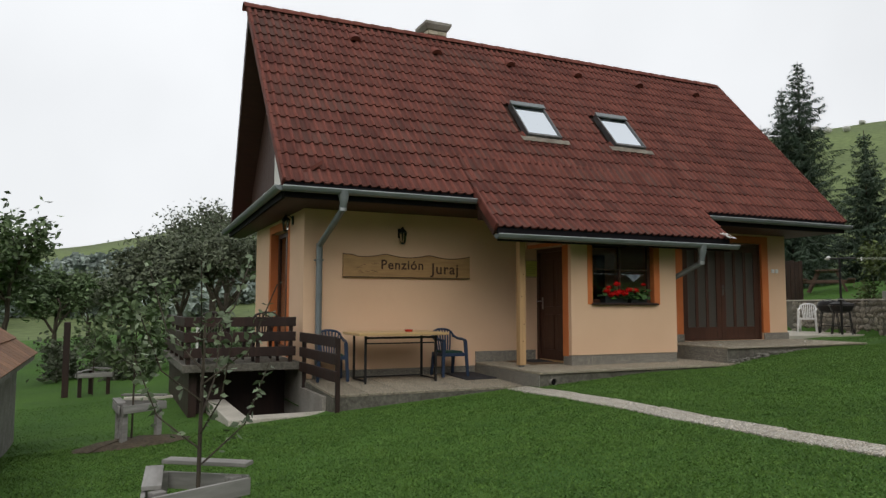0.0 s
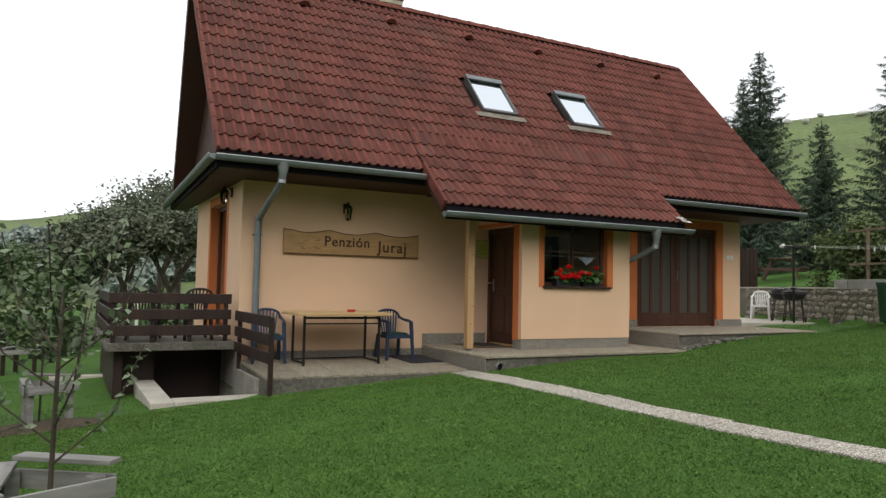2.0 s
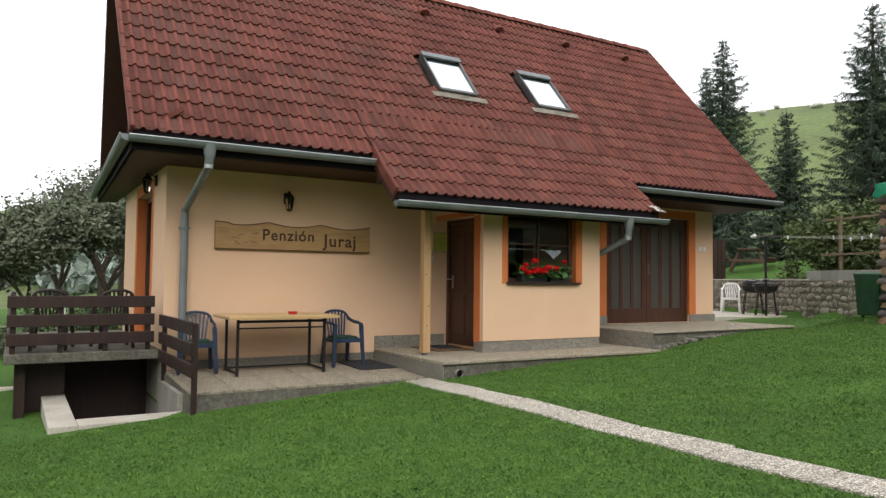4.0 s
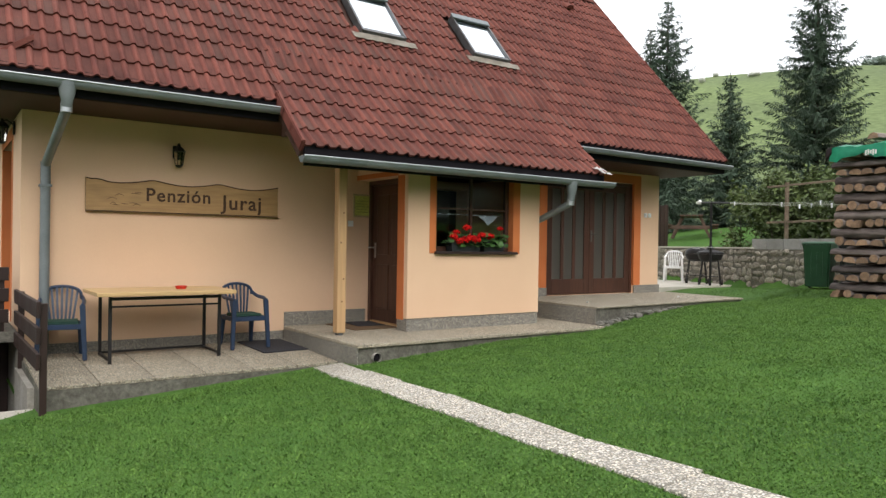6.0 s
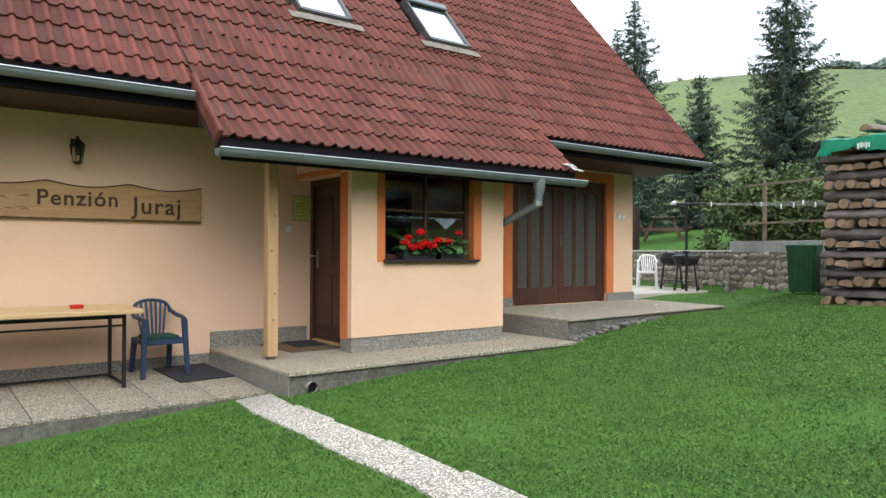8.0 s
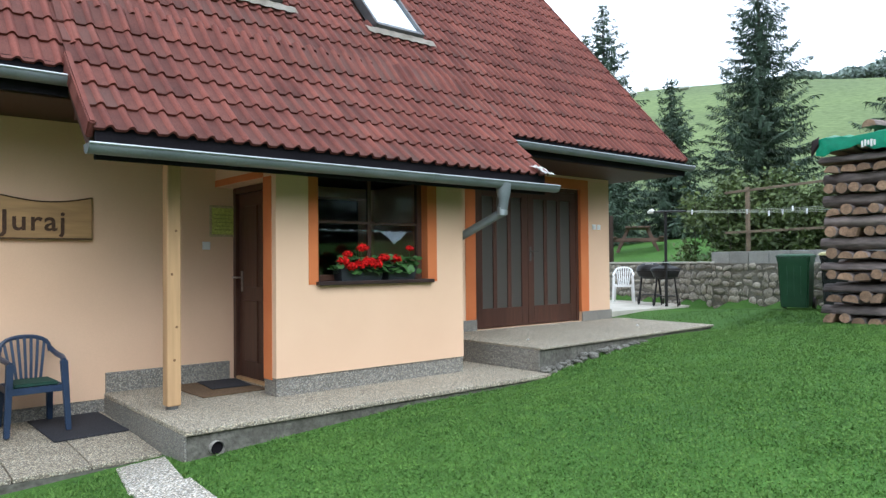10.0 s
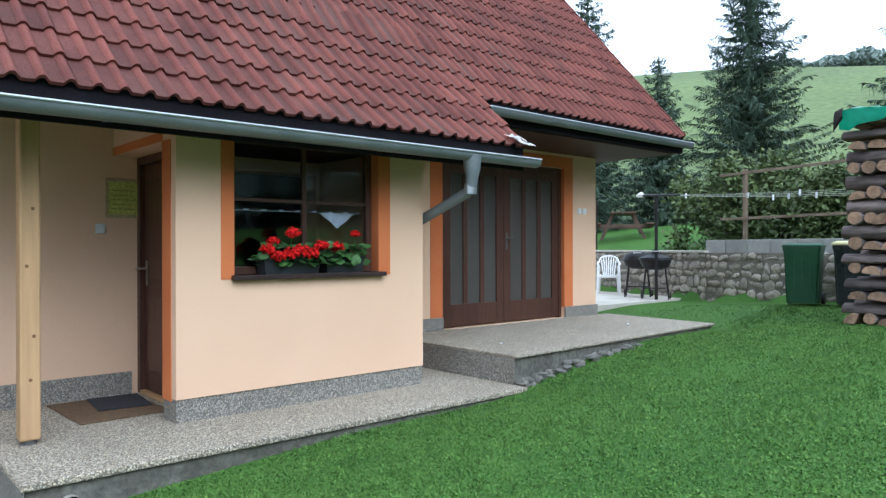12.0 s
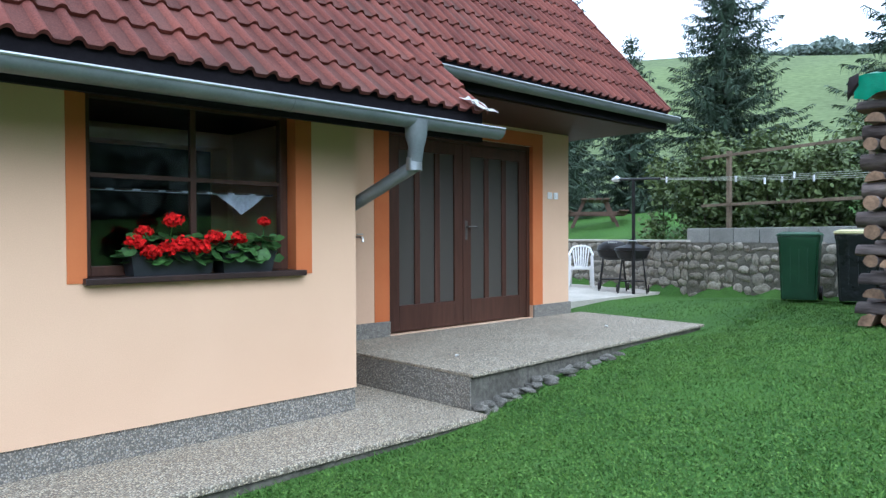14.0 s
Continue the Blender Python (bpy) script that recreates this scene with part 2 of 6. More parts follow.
def ground_z(x, y):
    """The lawn: rises to the right, dips towards the house."""
    u, v = max(-4.0, min(x, 16.0)), max(-2.0, min(y, 11.5))
    z = -0.080 + 0.0967 * u + 0.0326 * v + 0.00017 * u * u - 0.00295 * u * v - 0.00467 * v * v
    z = soft_min(z, 0.93)
    z -= 0.10 * math.exp(-((x - 9.7) ** 2 + (y - 9.4) ** 2) / 1.3) + 0.09 * math.exp(-((x - 13.9) ** 2 + (y - 9.5) ** 2) / 1.0)
    z -= 0.11 * math.exp(-((x - 6.5) ** 2 + (y - 4.2) ** 2) / 7.0)
    # the bank held by the garden wall
    d = x - (WALL_X + WALL_SKEW * (y - 9.9))
    if d > 0.1:
        k = min(1.0, (d - 0.1) / 0.3)
        z = z * (1 - k) + k * (1.45 + 0.05 * min(d, 25) + 0.16 * max(0.0, min(d - 1.2, 4.0)))
    # hills all round, beyond the garden
    d = math.hypot(x - 5, y - 8)
    if d > 32:
        u = d - 32
        bearing = math.degrees(math.atan2(y - 2, x - 2))
        high = float(np.interp(bearing, (-180, -60, 8, 18, 25, 38, 86, 94, 180), (14, 20, 33, 35.5, 38, 38, 18.5, 14.5, 14)))
        far = min(1.0, u / 150)
        z += high * (far * far * (3 - 2 * far)) * (1.0 + 0.04 * noise.noise(Vector((x * 0.015, y * 0.015, 0))))
    return z


def ground_sheet():
    axis = [-900, -500, -300, -200, -140, -100, -75, -55, -42, -32, -26, -21, -17, -14, -12, -10, -8]
    axis += [-6.8 + 0.4 * i for i in range(68)] + [22, 24, 27, 31, 35, 40, 46, 54, 64, 76, 90, 110, 135, 170, 220, 300, 500, 900]
    xs = ys = axis
    hole_x, hole_y = (1.6, 2.9), (10.05, 15.0)
    verts = [(x, y, ground_z(x, y)) for y in ys for x in xs]
    faces = []
    w = len(xs)
    for j in range(len(ys) - 1):
        for i in range(w - 1):
            cx, cy = (xs[i] + xs[i + 1]) / 2, (ys[j] + ys[j + 1]) / 2
            if hole_x[0] < cx < hole_x[1] and hole_y[0] < cy < hole_y[1]:
                continue
            faces.append((j * w + i, j * w + i + 1, (j + 1) * w + i + 1, (j + 1) * w + i))
    me = bpy.data.meshes.new("ground")
    me.from_pydata(verts, [], faces)
    me.materials.append(LAWN)
    me.materials.append(MEADOW)
    for poly in me.polygons:
        c = poly.center
        poly.material_index = 1 if math.hypot(c.x - 5, c.y - 8) > 38 else 0
        poly.use_smooth = True
    return tagged(new("ground", me), "mown green lawn running up into grassy hillsides", "ground", kind="structure")


ground_sheet()


# ---- house ----
X0, X1, Y0, Y1 = 2.84, 13.93, 11.44, 15.6
EAVE_Y, EAVE_Z, RIDGE_Y, RIDGE_Z = 10.32, 3.31, 13.80, 7.28
ROOF_L, ROOF_R = 2.25, 14.43
BX0, BX1, BY = 7.09, 9.40, 10.05
TERRACE, PORCH, GARAGE = 0.27, 0.472, 0.74


def pierced(bm, axis, at, thick, a0, a1, z0, z1, holes):
    """A wall along x (axis 0) or y (axis 1), in boxes round its openings (a0, a1, z0, z1)."""
    cuts = sorted({a0, a1, *[h[0] for h in holes], *[h[1] for h in holes]})
    for u, v in zip(cuts, cuts[1:]):
        stack = sorted((h[2], h[3]) for h in holes if h[0] <= u and h[1] >= v)
        low = z0
        for bottom, top in stack + [(z1, z1)]:
            if bottom > low + 1e-6:
                if axis == 0:
                    box(bm, u, v, at, at + thick, low, bottom)
                else:
                    box(bm, at, at + thick, u, v, low, bottom)
            low = top
    bmesh.ops.remove_doubles(bm, verts=bm.verts[:], dist=1e-5)
    inner = [f for f in bm.faces if len([g for g in bm.faces if g is not f and (g.calc_center_median() - f.calc_center_median()).length < 1e-5])]
    bmesh.ops.delete(bm, geom=inner, context="FACES_ONLY")
    return bm


house = thing("house", "peach-plastered guesthouse with a steep red tiled roof", "house", (0, 0, 0))
WIN = (7.53, 8.89, 1.50, 2.62)
GAR = (10.87, 13.19, GARAGE, 2.86)
part("wall", pierced(bmesh.new(), 0, Y0, 0.3, X0, X1, 0.15, 3.10, [GAR, (7.6, 9.1, PORCH, 2.5), (3.0, 5.98, 0.15, 0.41)]), PLASTER, house, "smooth peach plaster front wall")
part("wall", pierced(bmesh.new(), 1, X0, 0.3, Y0 + 0.3, Y1, 0.45, 3.4, [(12.60, 14.05, 0.58, 2.85)]), PLASTER, house, "peach plaster gable wall")
part("wall", boxes((X1 - 0.3, X1, Y0 + 0.3, Y1, -0.5, 3.4)), PLASTER, house)
part("wall", boxes((X0 + 0.3, X1 - 0.3, Y1 - 0.3, Y1, -1.9, 3.1)), PLASTER, house)
part("wall", pierced(bmesh.new(), 0, BY, 0.25, BX0, BX1, 0.642, 2.66, [WIN]), PLASTER, house, "peach plaster wall of the entrance bay")
part("wall", boxes((BX0, BX0 + 0.25, BY + 0.25, Y0, 2.53, 3.0)), PLASTER, house, "peach plaster lintel over the entrance")
part("lintel_band", boxes((BX0 - 0.006, BX0 + 0.02, BY + 0.2495, Y0 - 0.001, 2.532, 2.60)), ORANGE, house, "orange painted band over the entrance")
part("wall", boxes((BX1 - 0.25, BX1, BY + 0.25, Y0, GARAGE, 2.66)), PLASTER, house)
part("foundation", boxes((X0 - 0.01, X0 + 0.3, Y0 + 0.3, 11.9, -1.9, 0.449), (X0 - 0.01, X0 + 0.3, 14.3, Y1, -1.9, 0.449), (X0 - 0.01, X0 + 0.3, 11.9, 14.3, -1.9, 0.449), (X0 - 0.01, X0 + 0.3, Y0 - 0.005, Y0 + 0.3, -1.9, 0.149), (X0 - 0.01, X0 + 0.0, Y0 - 0.005, Y0 + 0.3, 0.149, 0.449)), CONCRETE, house, "streaked concrete foundation")
# inner floor and rooms give the panes depth; their dimness is painted near-black
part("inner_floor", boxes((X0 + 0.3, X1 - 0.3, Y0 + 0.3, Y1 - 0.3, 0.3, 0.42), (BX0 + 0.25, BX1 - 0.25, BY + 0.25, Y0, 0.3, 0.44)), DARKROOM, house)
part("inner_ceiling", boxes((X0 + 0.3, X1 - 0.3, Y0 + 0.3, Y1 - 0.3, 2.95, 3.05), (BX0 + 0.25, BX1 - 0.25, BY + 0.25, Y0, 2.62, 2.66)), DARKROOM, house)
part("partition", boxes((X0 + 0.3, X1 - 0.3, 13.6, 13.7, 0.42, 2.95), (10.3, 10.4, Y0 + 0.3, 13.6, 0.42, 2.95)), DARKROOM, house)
# plinths
for k, row in enumerate(((BX0 + 0.004, BX1 - 0.004, BY + 0.012, BY + 0.25, PORCH - 0.1, 0.641), 
                         (3.0, 5.98, Y0 + 0.010, Y0 + 0.3, TERRACE - 0.12, 0.409), (5.98, BX0 + 0.14, Y0 - 0.03, Y0 + 0.02, PORCH - 0.05, 0.66),
                         (BX1 + 0.003, 10.868, Y0 - 0.025, Y0 + 0.02, GARAGE - 0.05, GARAGE + 0.15), (13.192, X1 + 0.02, Y0 - 0.025, Y0 + 0.02, GARAGE - 0.05, GARAGE + 0.15),
                         (X1, X1 + 0.02, Y0 + 0.02, Y1, GARAGE - 0.15, GARAGE + 0.15))):
    part("plinth", boxes(row), PLINTH, house, "grey pebble-dash plinth")


def on_roof(x, s, lift=0.0):
    """A point on the front slope, s metres up it from the eave, lifted off it."""
    L = math.hypot(RIDGE_Y - EAVE_Y, RIDGE_Z - EAVE_Z)
    uy, uz = (RIDGE_Y - EAVE_Y) / L, (RIDGE_Z - EAVE_Z) / L
    return Vector((x, EAVE_Y + s * uy - lift * uz, EAVE_Z + s * uz + lift * uy))


SLOPE = math.hypot(RIDGE_Y - EAVE_Y, RIDGE_Z - EAVE_Z)
PITCH = math.degrees(math.atan2(RIDGE_Z - EAVE_Z, RIDGE_Y - EAVE_Y))
PX0, PX1, PEY, PEZ = 5.40, 10.30, 9.60, 2.722  # porch roof: sides and eave
ROWS_UP = 16
gauge = (SLOPE - 0.02) / ROWS_UP


def porch_curve(n=24):
    """The flared porch roof in section: from the main slope out to the porch eave."""
    a, b, c = on_roof(0, 3 * gauge), on_roof(0, 0.12), Vector((0, PEY, PEZ))
    pts = [a * t * t + b * 2 * t * (1 - t) + c * (1 - t) * (1 - t) for t in [k / n for k in range(n + 1)]]
    return [(p.y, p.z) for p in pts]


PORCH_PTS = porch_curve()
PORCH_LEN = [0.0]
for (ya, za), (yb, zb) in zip(PORCH_PTS, PORCH_PTS[1:]):
    PORCH_LEN.append(PORCH_LEN[-1] + math.hypot(yb - ya, zb - za))


def on_porch(x, s):
    """The pose of the porch roof's surface s metres up from its eave."""
    k = max(i for i in range(len(PORCH_LEN) - 1) if PORCH_LEN[i] <= max(s, 0))
    (ya, za), (yb, zb) = PORCH_PTS[k], PORCH_PTS[k + 1]
    f = (s - PORCH_LEN[k]) / (PORCH_LEN[k + 1] - PORCH_LEN[k])
    return Matrix.Translation((x, ya + (yb - ya) * f, za + (zb - za) * f)) @ Matrix.Rotation(math.atan2(zb - za, yb - ya), 4, "X")


def porch_band(x0, x1, low, high, s1):
    """A strip that follows the porch roof between two depths under it."""
    steps = [s1 * k / 8 for k in range(9)]
    ring = []
    for x in (x0, x1):
        up = [on_porch(x, t) @ Vector((0, 0, high)) for t in steps]
        down = [on_porch(x, t) @ Vector((0, 0, low)) for t in steps]
        ring.append(up + down[::-1])
    return loft(bmesh.new(), ring)


def slope_deck(bm, x0, x1, s0, s1, lift0, lift1):
    ring = [[on_roof(x, s0, lift0), on_roof(x, s1, lift0), on_roof(x, s1, lift1), on_roof(x, s0, lift1)] for x in (x0, x1)]
    return loft(bm, ring)


bm = slope_deck(bmesh.new(), ROOF_L + 0.03, ROOF_R - 0.03, 0.02, SLOPE - 0.05, -0.17, -0.04)
part("roof_deck", bm, SOFFIT, house, "dark brown boarded roof underside")
bm = bmesh.new()
ring = [[Vector((x, 2 * RIDGE_Y - p.y, p.z)) for p in (on_roof(x, 0.02, -0.17), on_roof(x, SLOPE, -0.17), on_roof(x, SLOPE, 0.0), on_roof(x, 0.02, 0.0))] for x in (ROOF_L, ROOF_R)]
for p in (ring[0][0], ring[0][3]):
    p.x += 0.27
part("roof_back", loft(bm, ring), SOFFIT, house, "dark brown underside of the rear slope")
# porch roof deck
part("porch_roof_deck", porch_band(PX0 + 0.03, PX1 - 0.03, -0.15, -0.04, 1.25), SOFFIT, house)

# ---- roof trim, soffits, gutters ----
part("soffit", boxes((ROOF_L + 0.05, BX0 - 0.01, EAVE_Y + 0.08, Y0 - 0.002, 3.06, 3.09)), SOFFIT, house, "dark brown boarded eaves soffit")
part("soffit", boxes((BX1 + 0.3, ROOF_R - 0.05, EAVE_Y + 0.08, Y0 - 0.002, 3.06, 3.09)), SOFFIT, house)
part("soffit", loft(bmesh.new(), [[Vector((ROOF_L + 0.05, Y0, z)), Vector((X0 - 0.002, Y0, z)), Vector((X0 - 0.002, 17.2, z)), Vector((ROOF_L + 0.29, 17.2, z))] for z in (3.06, 3.09)]), SOFFIT, house)
part("soffit", boxes((X1 + 0.002, ROOF_R - 0.05, Y0, 17.2, 3.06, 3.09)), SOFFIT, house)
part("porch_beam", bevelled(boxes((PX0 + 0.05, BX0 - 0.003, 10.22, 10.34, 2.88, 3.02)), 0.006), SOFFIT, house, "dark brown porch beam")
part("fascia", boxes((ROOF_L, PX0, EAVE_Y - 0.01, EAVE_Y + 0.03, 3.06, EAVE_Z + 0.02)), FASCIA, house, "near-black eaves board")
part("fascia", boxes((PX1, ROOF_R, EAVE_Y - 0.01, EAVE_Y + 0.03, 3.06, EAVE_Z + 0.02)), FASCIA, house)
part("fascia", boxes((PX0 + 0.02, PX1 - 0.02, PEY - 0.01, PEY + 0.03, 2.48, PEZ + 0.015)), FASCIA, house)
for x in (PX0, PX1 - 0.03):
    part("bargeboard", porch_band(x, x + 0.03, -0.19, 0.02, 0.95), SOFFIT, house, "dark brown porch bargeboard")
for x, lab in ((ROOF_L, "dark brown gable bargeboard"), (ROOF_R - 0.03, "")):
    bm = bmesh.new()
    part("bargeboard", loft(bm, [[on_roof(u, 0.0, -0.19), on_roof(u, SLOPE, -0.19), on_roof(u, SLOPE, 0.02), on_roof(u, 0.0, 0.02)] for u in (x, x + 0.03)]), SOFFIT, house, lab)
# gable: timber boarding with a pale window surround
gable = part("gable", boxes((X0 + 0.065, X0 + 0.1, RIDGE_Y - 1.2, RIDGE_Y + 1.2, 3.2, 5.2)), SOFFIT, house, "dark brown boarded gable")
for i in range(24):
    y0 = Y0 - 0.6 + i * 0.235
    y1 = y0 + 0.225
    if y1 > 2 * RIDGE_Y - Y0 + 0.6:
        break
    tops = [EAVE_Z - 0.2 + (min(y, 2 * RIDGE_Y - y) - EAVE_Y) * (RIDGE_Z - EAVE_Z) / (RIDGE_Y - EAVE_Y) for y in (y0, y1)]
    vs = [(X0 + 0.03, y0, 3.1), (X0 + 0.03, y1, 3.1), (X0 + 0.03, y1, tops[1]), (X0 + 0.03, y0, tops[0])]
    part("gable_board", loft(bmesh.new(), [[Vector(v) for v in vs], [Vector(v) + Vector((0.03, 0, 0)) for v in vs]]), SOFFIT, gable)
bm = bmesh.new()
vs = [(X1 - 0.1, Y0, 3.1), (X1 - 0.1, Y1, 3.1), (X1 - 0.1, RIDGE_Y, RIDGE_Z - 0.25)]
part("gable_wall", loft(bm, [[Vector(v) for v in vs], [Vector(v) + Vector((0.05, 0, 0)) for v in vs]]), PLASTER, house)
bm = boxes((X0 - 0.01, X0 + 0.028, 13.25, 13.85, 3.55, 5.4))
part("gable_panel", bm, WHITEWALL, house, "white panel on the dark gable")
# tiled skirt across the gable
bm = bmesh.new()
loft(bm, [[Vector((ROOF_L + 0.02 + a, y, 3.20)), Vector((X0 + 0.02, y, 3.62)), Vector((X0 + 0.02, y, 3.68)), Vector((ROOF_L - 0.02 + a, y, 3.26))] for y, a in ((EAVE_Y + 0.15, 0.0), (2 * RIDGE_Y - EAVE_Y - 0.05, 0.25))])
part("gable_skirt", bm, TILE, house, "narrow red tiled skirt roof across the gable")
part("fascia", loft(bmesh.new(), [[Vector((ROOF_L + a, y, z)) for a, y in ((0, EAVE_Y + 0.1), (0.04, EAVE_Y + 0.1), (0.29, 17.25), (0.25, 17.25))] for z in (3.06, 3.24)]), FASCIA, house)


def gutter(ob, x0, x1, y, z, r=0.072, along=0, splay=0.0):
    """A half-round gutter with a rolled front bead coloured bright as its highlight, end caps and joints; along=1 runs
    it in y.
    """
    prof = [(math.cos(a) * r, math.sin(a) * r) for a in [math.pi + math.pi * k / 12 for k in range(13)]]

    def at(u, c, s):
        return Vector((u, y + c, z + s)) if not along else Vector((y + c + splay * (u - x0), u, z + s))

    part("channel", loft(bmesh.new(), [[at(u, c, s) for c, s in prof + [(c * 0.93, s * 0.93) for c, s in prof[::-1]]] for u in (x0, x1)]), GUTTER, ob, smooth=True)
    for u in (x0 - 0.004, x1):
        part("end_cap", loft(bmesh.new(), [[at(v, c * 1.02, s * 1.02) for c, s in prof] for v in (u, u + 0.004)]), GUTTER, ob)
    part("bead", tube(bmesh.new(), [at(x0, -r, 0.002), at(x1, -r, 0.002)], 0.0095, 8), BEAD, ob, "rolled edge coloured bright for its highlight", smooth=True)
    for u in np.arange(x0 + 1.1, x1 - 0.2, 2.05):
        part("joint", loft(bmesh.new(), [[at(v, c * 1.04, s * 1.04) for c, s in prof] + [at(v, c * 1.0, s * 1.0) for c, s in prof[::-1]] for v in (u, u + 0.025)]), GUTTER, ob, smooth=True)


eave_gutter = thing("roof_gutter", "grey zinc half-round gutter along the low eaves", "gutter")
gutter(eave_gutter, ROOF_L - 0.05, PX0 - 0.01, EAVE_Y - 0.09, 3.20)
gutter(eave_gutter, EAVE_Y - 0.1, 17.6, ROOF_L - 0.07, 3.21, along=1, splay=0.0355)
eave_gutter_r = thing("roof_gutter", "grey zinc half-round gutter above the double doors", "gutter")
gutter(eave_gutter_r, PX1 + 0.02, ROOF_R + 0.06, EAVE_Y - 0.09, 3.20)
porch_gutter = thing("roof_gutter", "grey zinc half-round gutter along the porch eaves", "gutter")
gutter(porch_gutter, PX0 - 0.06, PX1 + 0.05, PEY - 0.11, 2.57)


def downpipe(label, top, bend, low, foot):
    ob = thing("downpipe", label, "drainpipe")
    top, bend, low, foot = (Vector(v) for v in (top, bend, low, foot))
    part("outlet", tube(bmesh.new(), [top + Vector((0, 0, 0.05)), top + Vector((0, 0, -0.06)), top + Vector((0, 0, -0.13)), bend + Vector((0, 0, 0.02))], [0.085, 0.075, 0.056, 0.054], 14), GUTTER, ob, "tapered zinc outlet", smooth=True)
    part("collar", tube(bmesh.new(), [bend + Vector((0, 0, 0.06)), bend + Vector((0, 0, -0.03))], 0.056, 14), BEAD, ob, "bright new zinc collar", smooth=True)
    part("elbow", tube(bmesh.new(), [bend + Vector((0, 0, 0.05)), bend, low, low + Vector((0, 0, -0.05))], 0.048, 14), GUTTER, ob, smooth=True)
    if foot.z < low.z - 0.1:
        part("pipe", tube(bmesh.new(), [low + Vector((0, 0, 0.03)), foot], 0.052, 14), GUTTER, ob, smooth=True)
        for z in (low.z - 0.25, foot.z + 0.4):
            part("bracket", boxes((foot.x - 0.06, foot.x + 0.06, foot.y - 0.06, foot.y + 0.1, z, z + 0.025)), GUTTER, ob)
    return ob


downpipe("grey zinc downpipe at the house corner", (3.13, EAVE_Y - 0.09, 3.14), (3.13, EAVE_Y - 0.06, 2.92), (3.07, Y0 - 0.1, 2.45), (3.07, Y0 - 0.1, 0.25))
downpipe("short grey zinc spout under the porch gutter", (9.50, PEY - 0.11, 2.50), (9.50, PEY - 0.09, 2.24), (9.47, 10.35, 1.93), (9.47, 10.35, 1.92))

bm = bmesh.new()
crumple = random.Random(8)
loft(bm, [[Vector((PX1 - 0.24 + 0.045 * i, PEY - 0.13 + 0.05 * j + crumple.uniform(-0.012, 0.012), PEZ + 0.005 + 0.03 * j - 0.007 * i + crumple.uniform(-0.02, 0.025))) for j in range(4)] for i in range(7)], close=False)
bmesh.ops.solidify(bm, geom=bm.faces[:], thickness=0.004)
whole("flashing_scrap", bm, WHITEWALL, "crumpled white flashing at the porch corner", "flashing")

# ---- slabs, terrace, stairwell ----
bm = bmesh.new()
loft(bm, [[Vector((u, 9.74, -0.5)), Vector((u, Y0 - 0.013, -0.5)), Vector((u, Y0 - 0.013, 0.26)), Vector((u, 9.74, 0.188))] for u in (2.86, 5.96)])
terrace = whole("terrace", bm, MOSSY_SHADED, "damp concrete terrace base with stained front", "terrace", "structure")
porch_slab = whole("pavement_porch", bevelled(boxes((5.98, 9.99, 9.30, Y0 - 0.031, -0.1, PORCH - 0.045)), 0.008), MOSSY_SHADED, "raised porch step of rough concrete", "step", "structure")
part("slab_top", bevelled(boxes((5.96, 9.99, 9.275, Y0 - 0.031, PORCH - 0.044, PORCH)), 0.01), WASHED, porch_slab, "washed-concrete top")
part("riser", boxes((5.963, 5.979, 9.305, Y0 - 0.031, 0.15, PORCH - 0.045)), PLINTH, porch_slab, "pebbled side riser")
garage_slab = whole("pavement_garage", bevelled(loft(bmesh.new(), [[Vector((x, y, z)) for x, y in ((10.0, 9.45), (13.97, 9.63), (14.12, Y0 - 0.026), (10.0, Y0 - 0.026))] for z in (0.2, GARAGE - 0.03)]), 0.008), MOSSY_SHADED, "rough concrete base before the double doors", "step", "structure")
part("slab_top", bevelled(loft(bmesh.new(), [[Vector((x, y, z)) for x, y in ((9.992, 9.42), (14.0, 9.60), (14.15, Y0 - 0.026), (9.992, Y0 - 0.026))] for z in (GARAGE - 0.029, GARAGE)]), 0.008), WASHED, garage_slab, "washed-concrete top")
part("riser", boxes((9.99, 9.999, 9.45, Y0 - 0.026, PORCH, GARAGE - 0.03)), PLINTH, garage_slab, "pebbled riser")
whole("pavement_patio", boxes((14.2, 18.3, 12.2, 16.5, 0.3, 0.76)), PALECON, "pale concrete patio beside the house", "pavement", "structure")
drain = whole("drain_pipe", tube(bmesh.new(), [(6.20, 9.25, 0.31), (6.20, 9.4, 0.31)], 0.055, 16, caps=False), CONCRETE, "grey pipe end set in the porch step", "pipe", smooth=True)
# near-black disc stands for the shade inside the pipe
part("bore", tube(bmesh.new(), [(6.20, 9.285, 0.31), (6.20, 9.299, 0.31)], 0.05, 16), FASCIA, drain, "near-black disc for the shade in the pipe mouth")
well = thing("stairwell", "concrete cellar stairwell with a pale rim", "stairwell", kind="structure")
part("rim", bevelled(boxes((1.45, 1.73, 9.72, 14.6, -0.5, -0.03)), 0.01), PALECON, well, "pale concrete rim")
part("rim", bevelled(boxes((1.732, 2.85, 9.72, 10.08, -0.5, -0.03)), 0.01), PALECON, well)
part("rim", bevelled(boxes((0.3, 1.615, 14.4, 14.62, -0.6, -0.22)), 0.01), PALECON, well)
part("pit_wall", boxes((1.5, 1.72, 10.08, 14.9, -1.9, -0.5), (1.5, 2.795, 9.9, 10.07, -1.9, -0.5)), CONCRETE, well, "stained concrete pit walls")
part("pit_wall", boxes((2.80, 2.858, 10.08, Y0 - 0.006, -1.9, 0.17)), CONCRETE, well, "damp-streaked pale concrete wall")
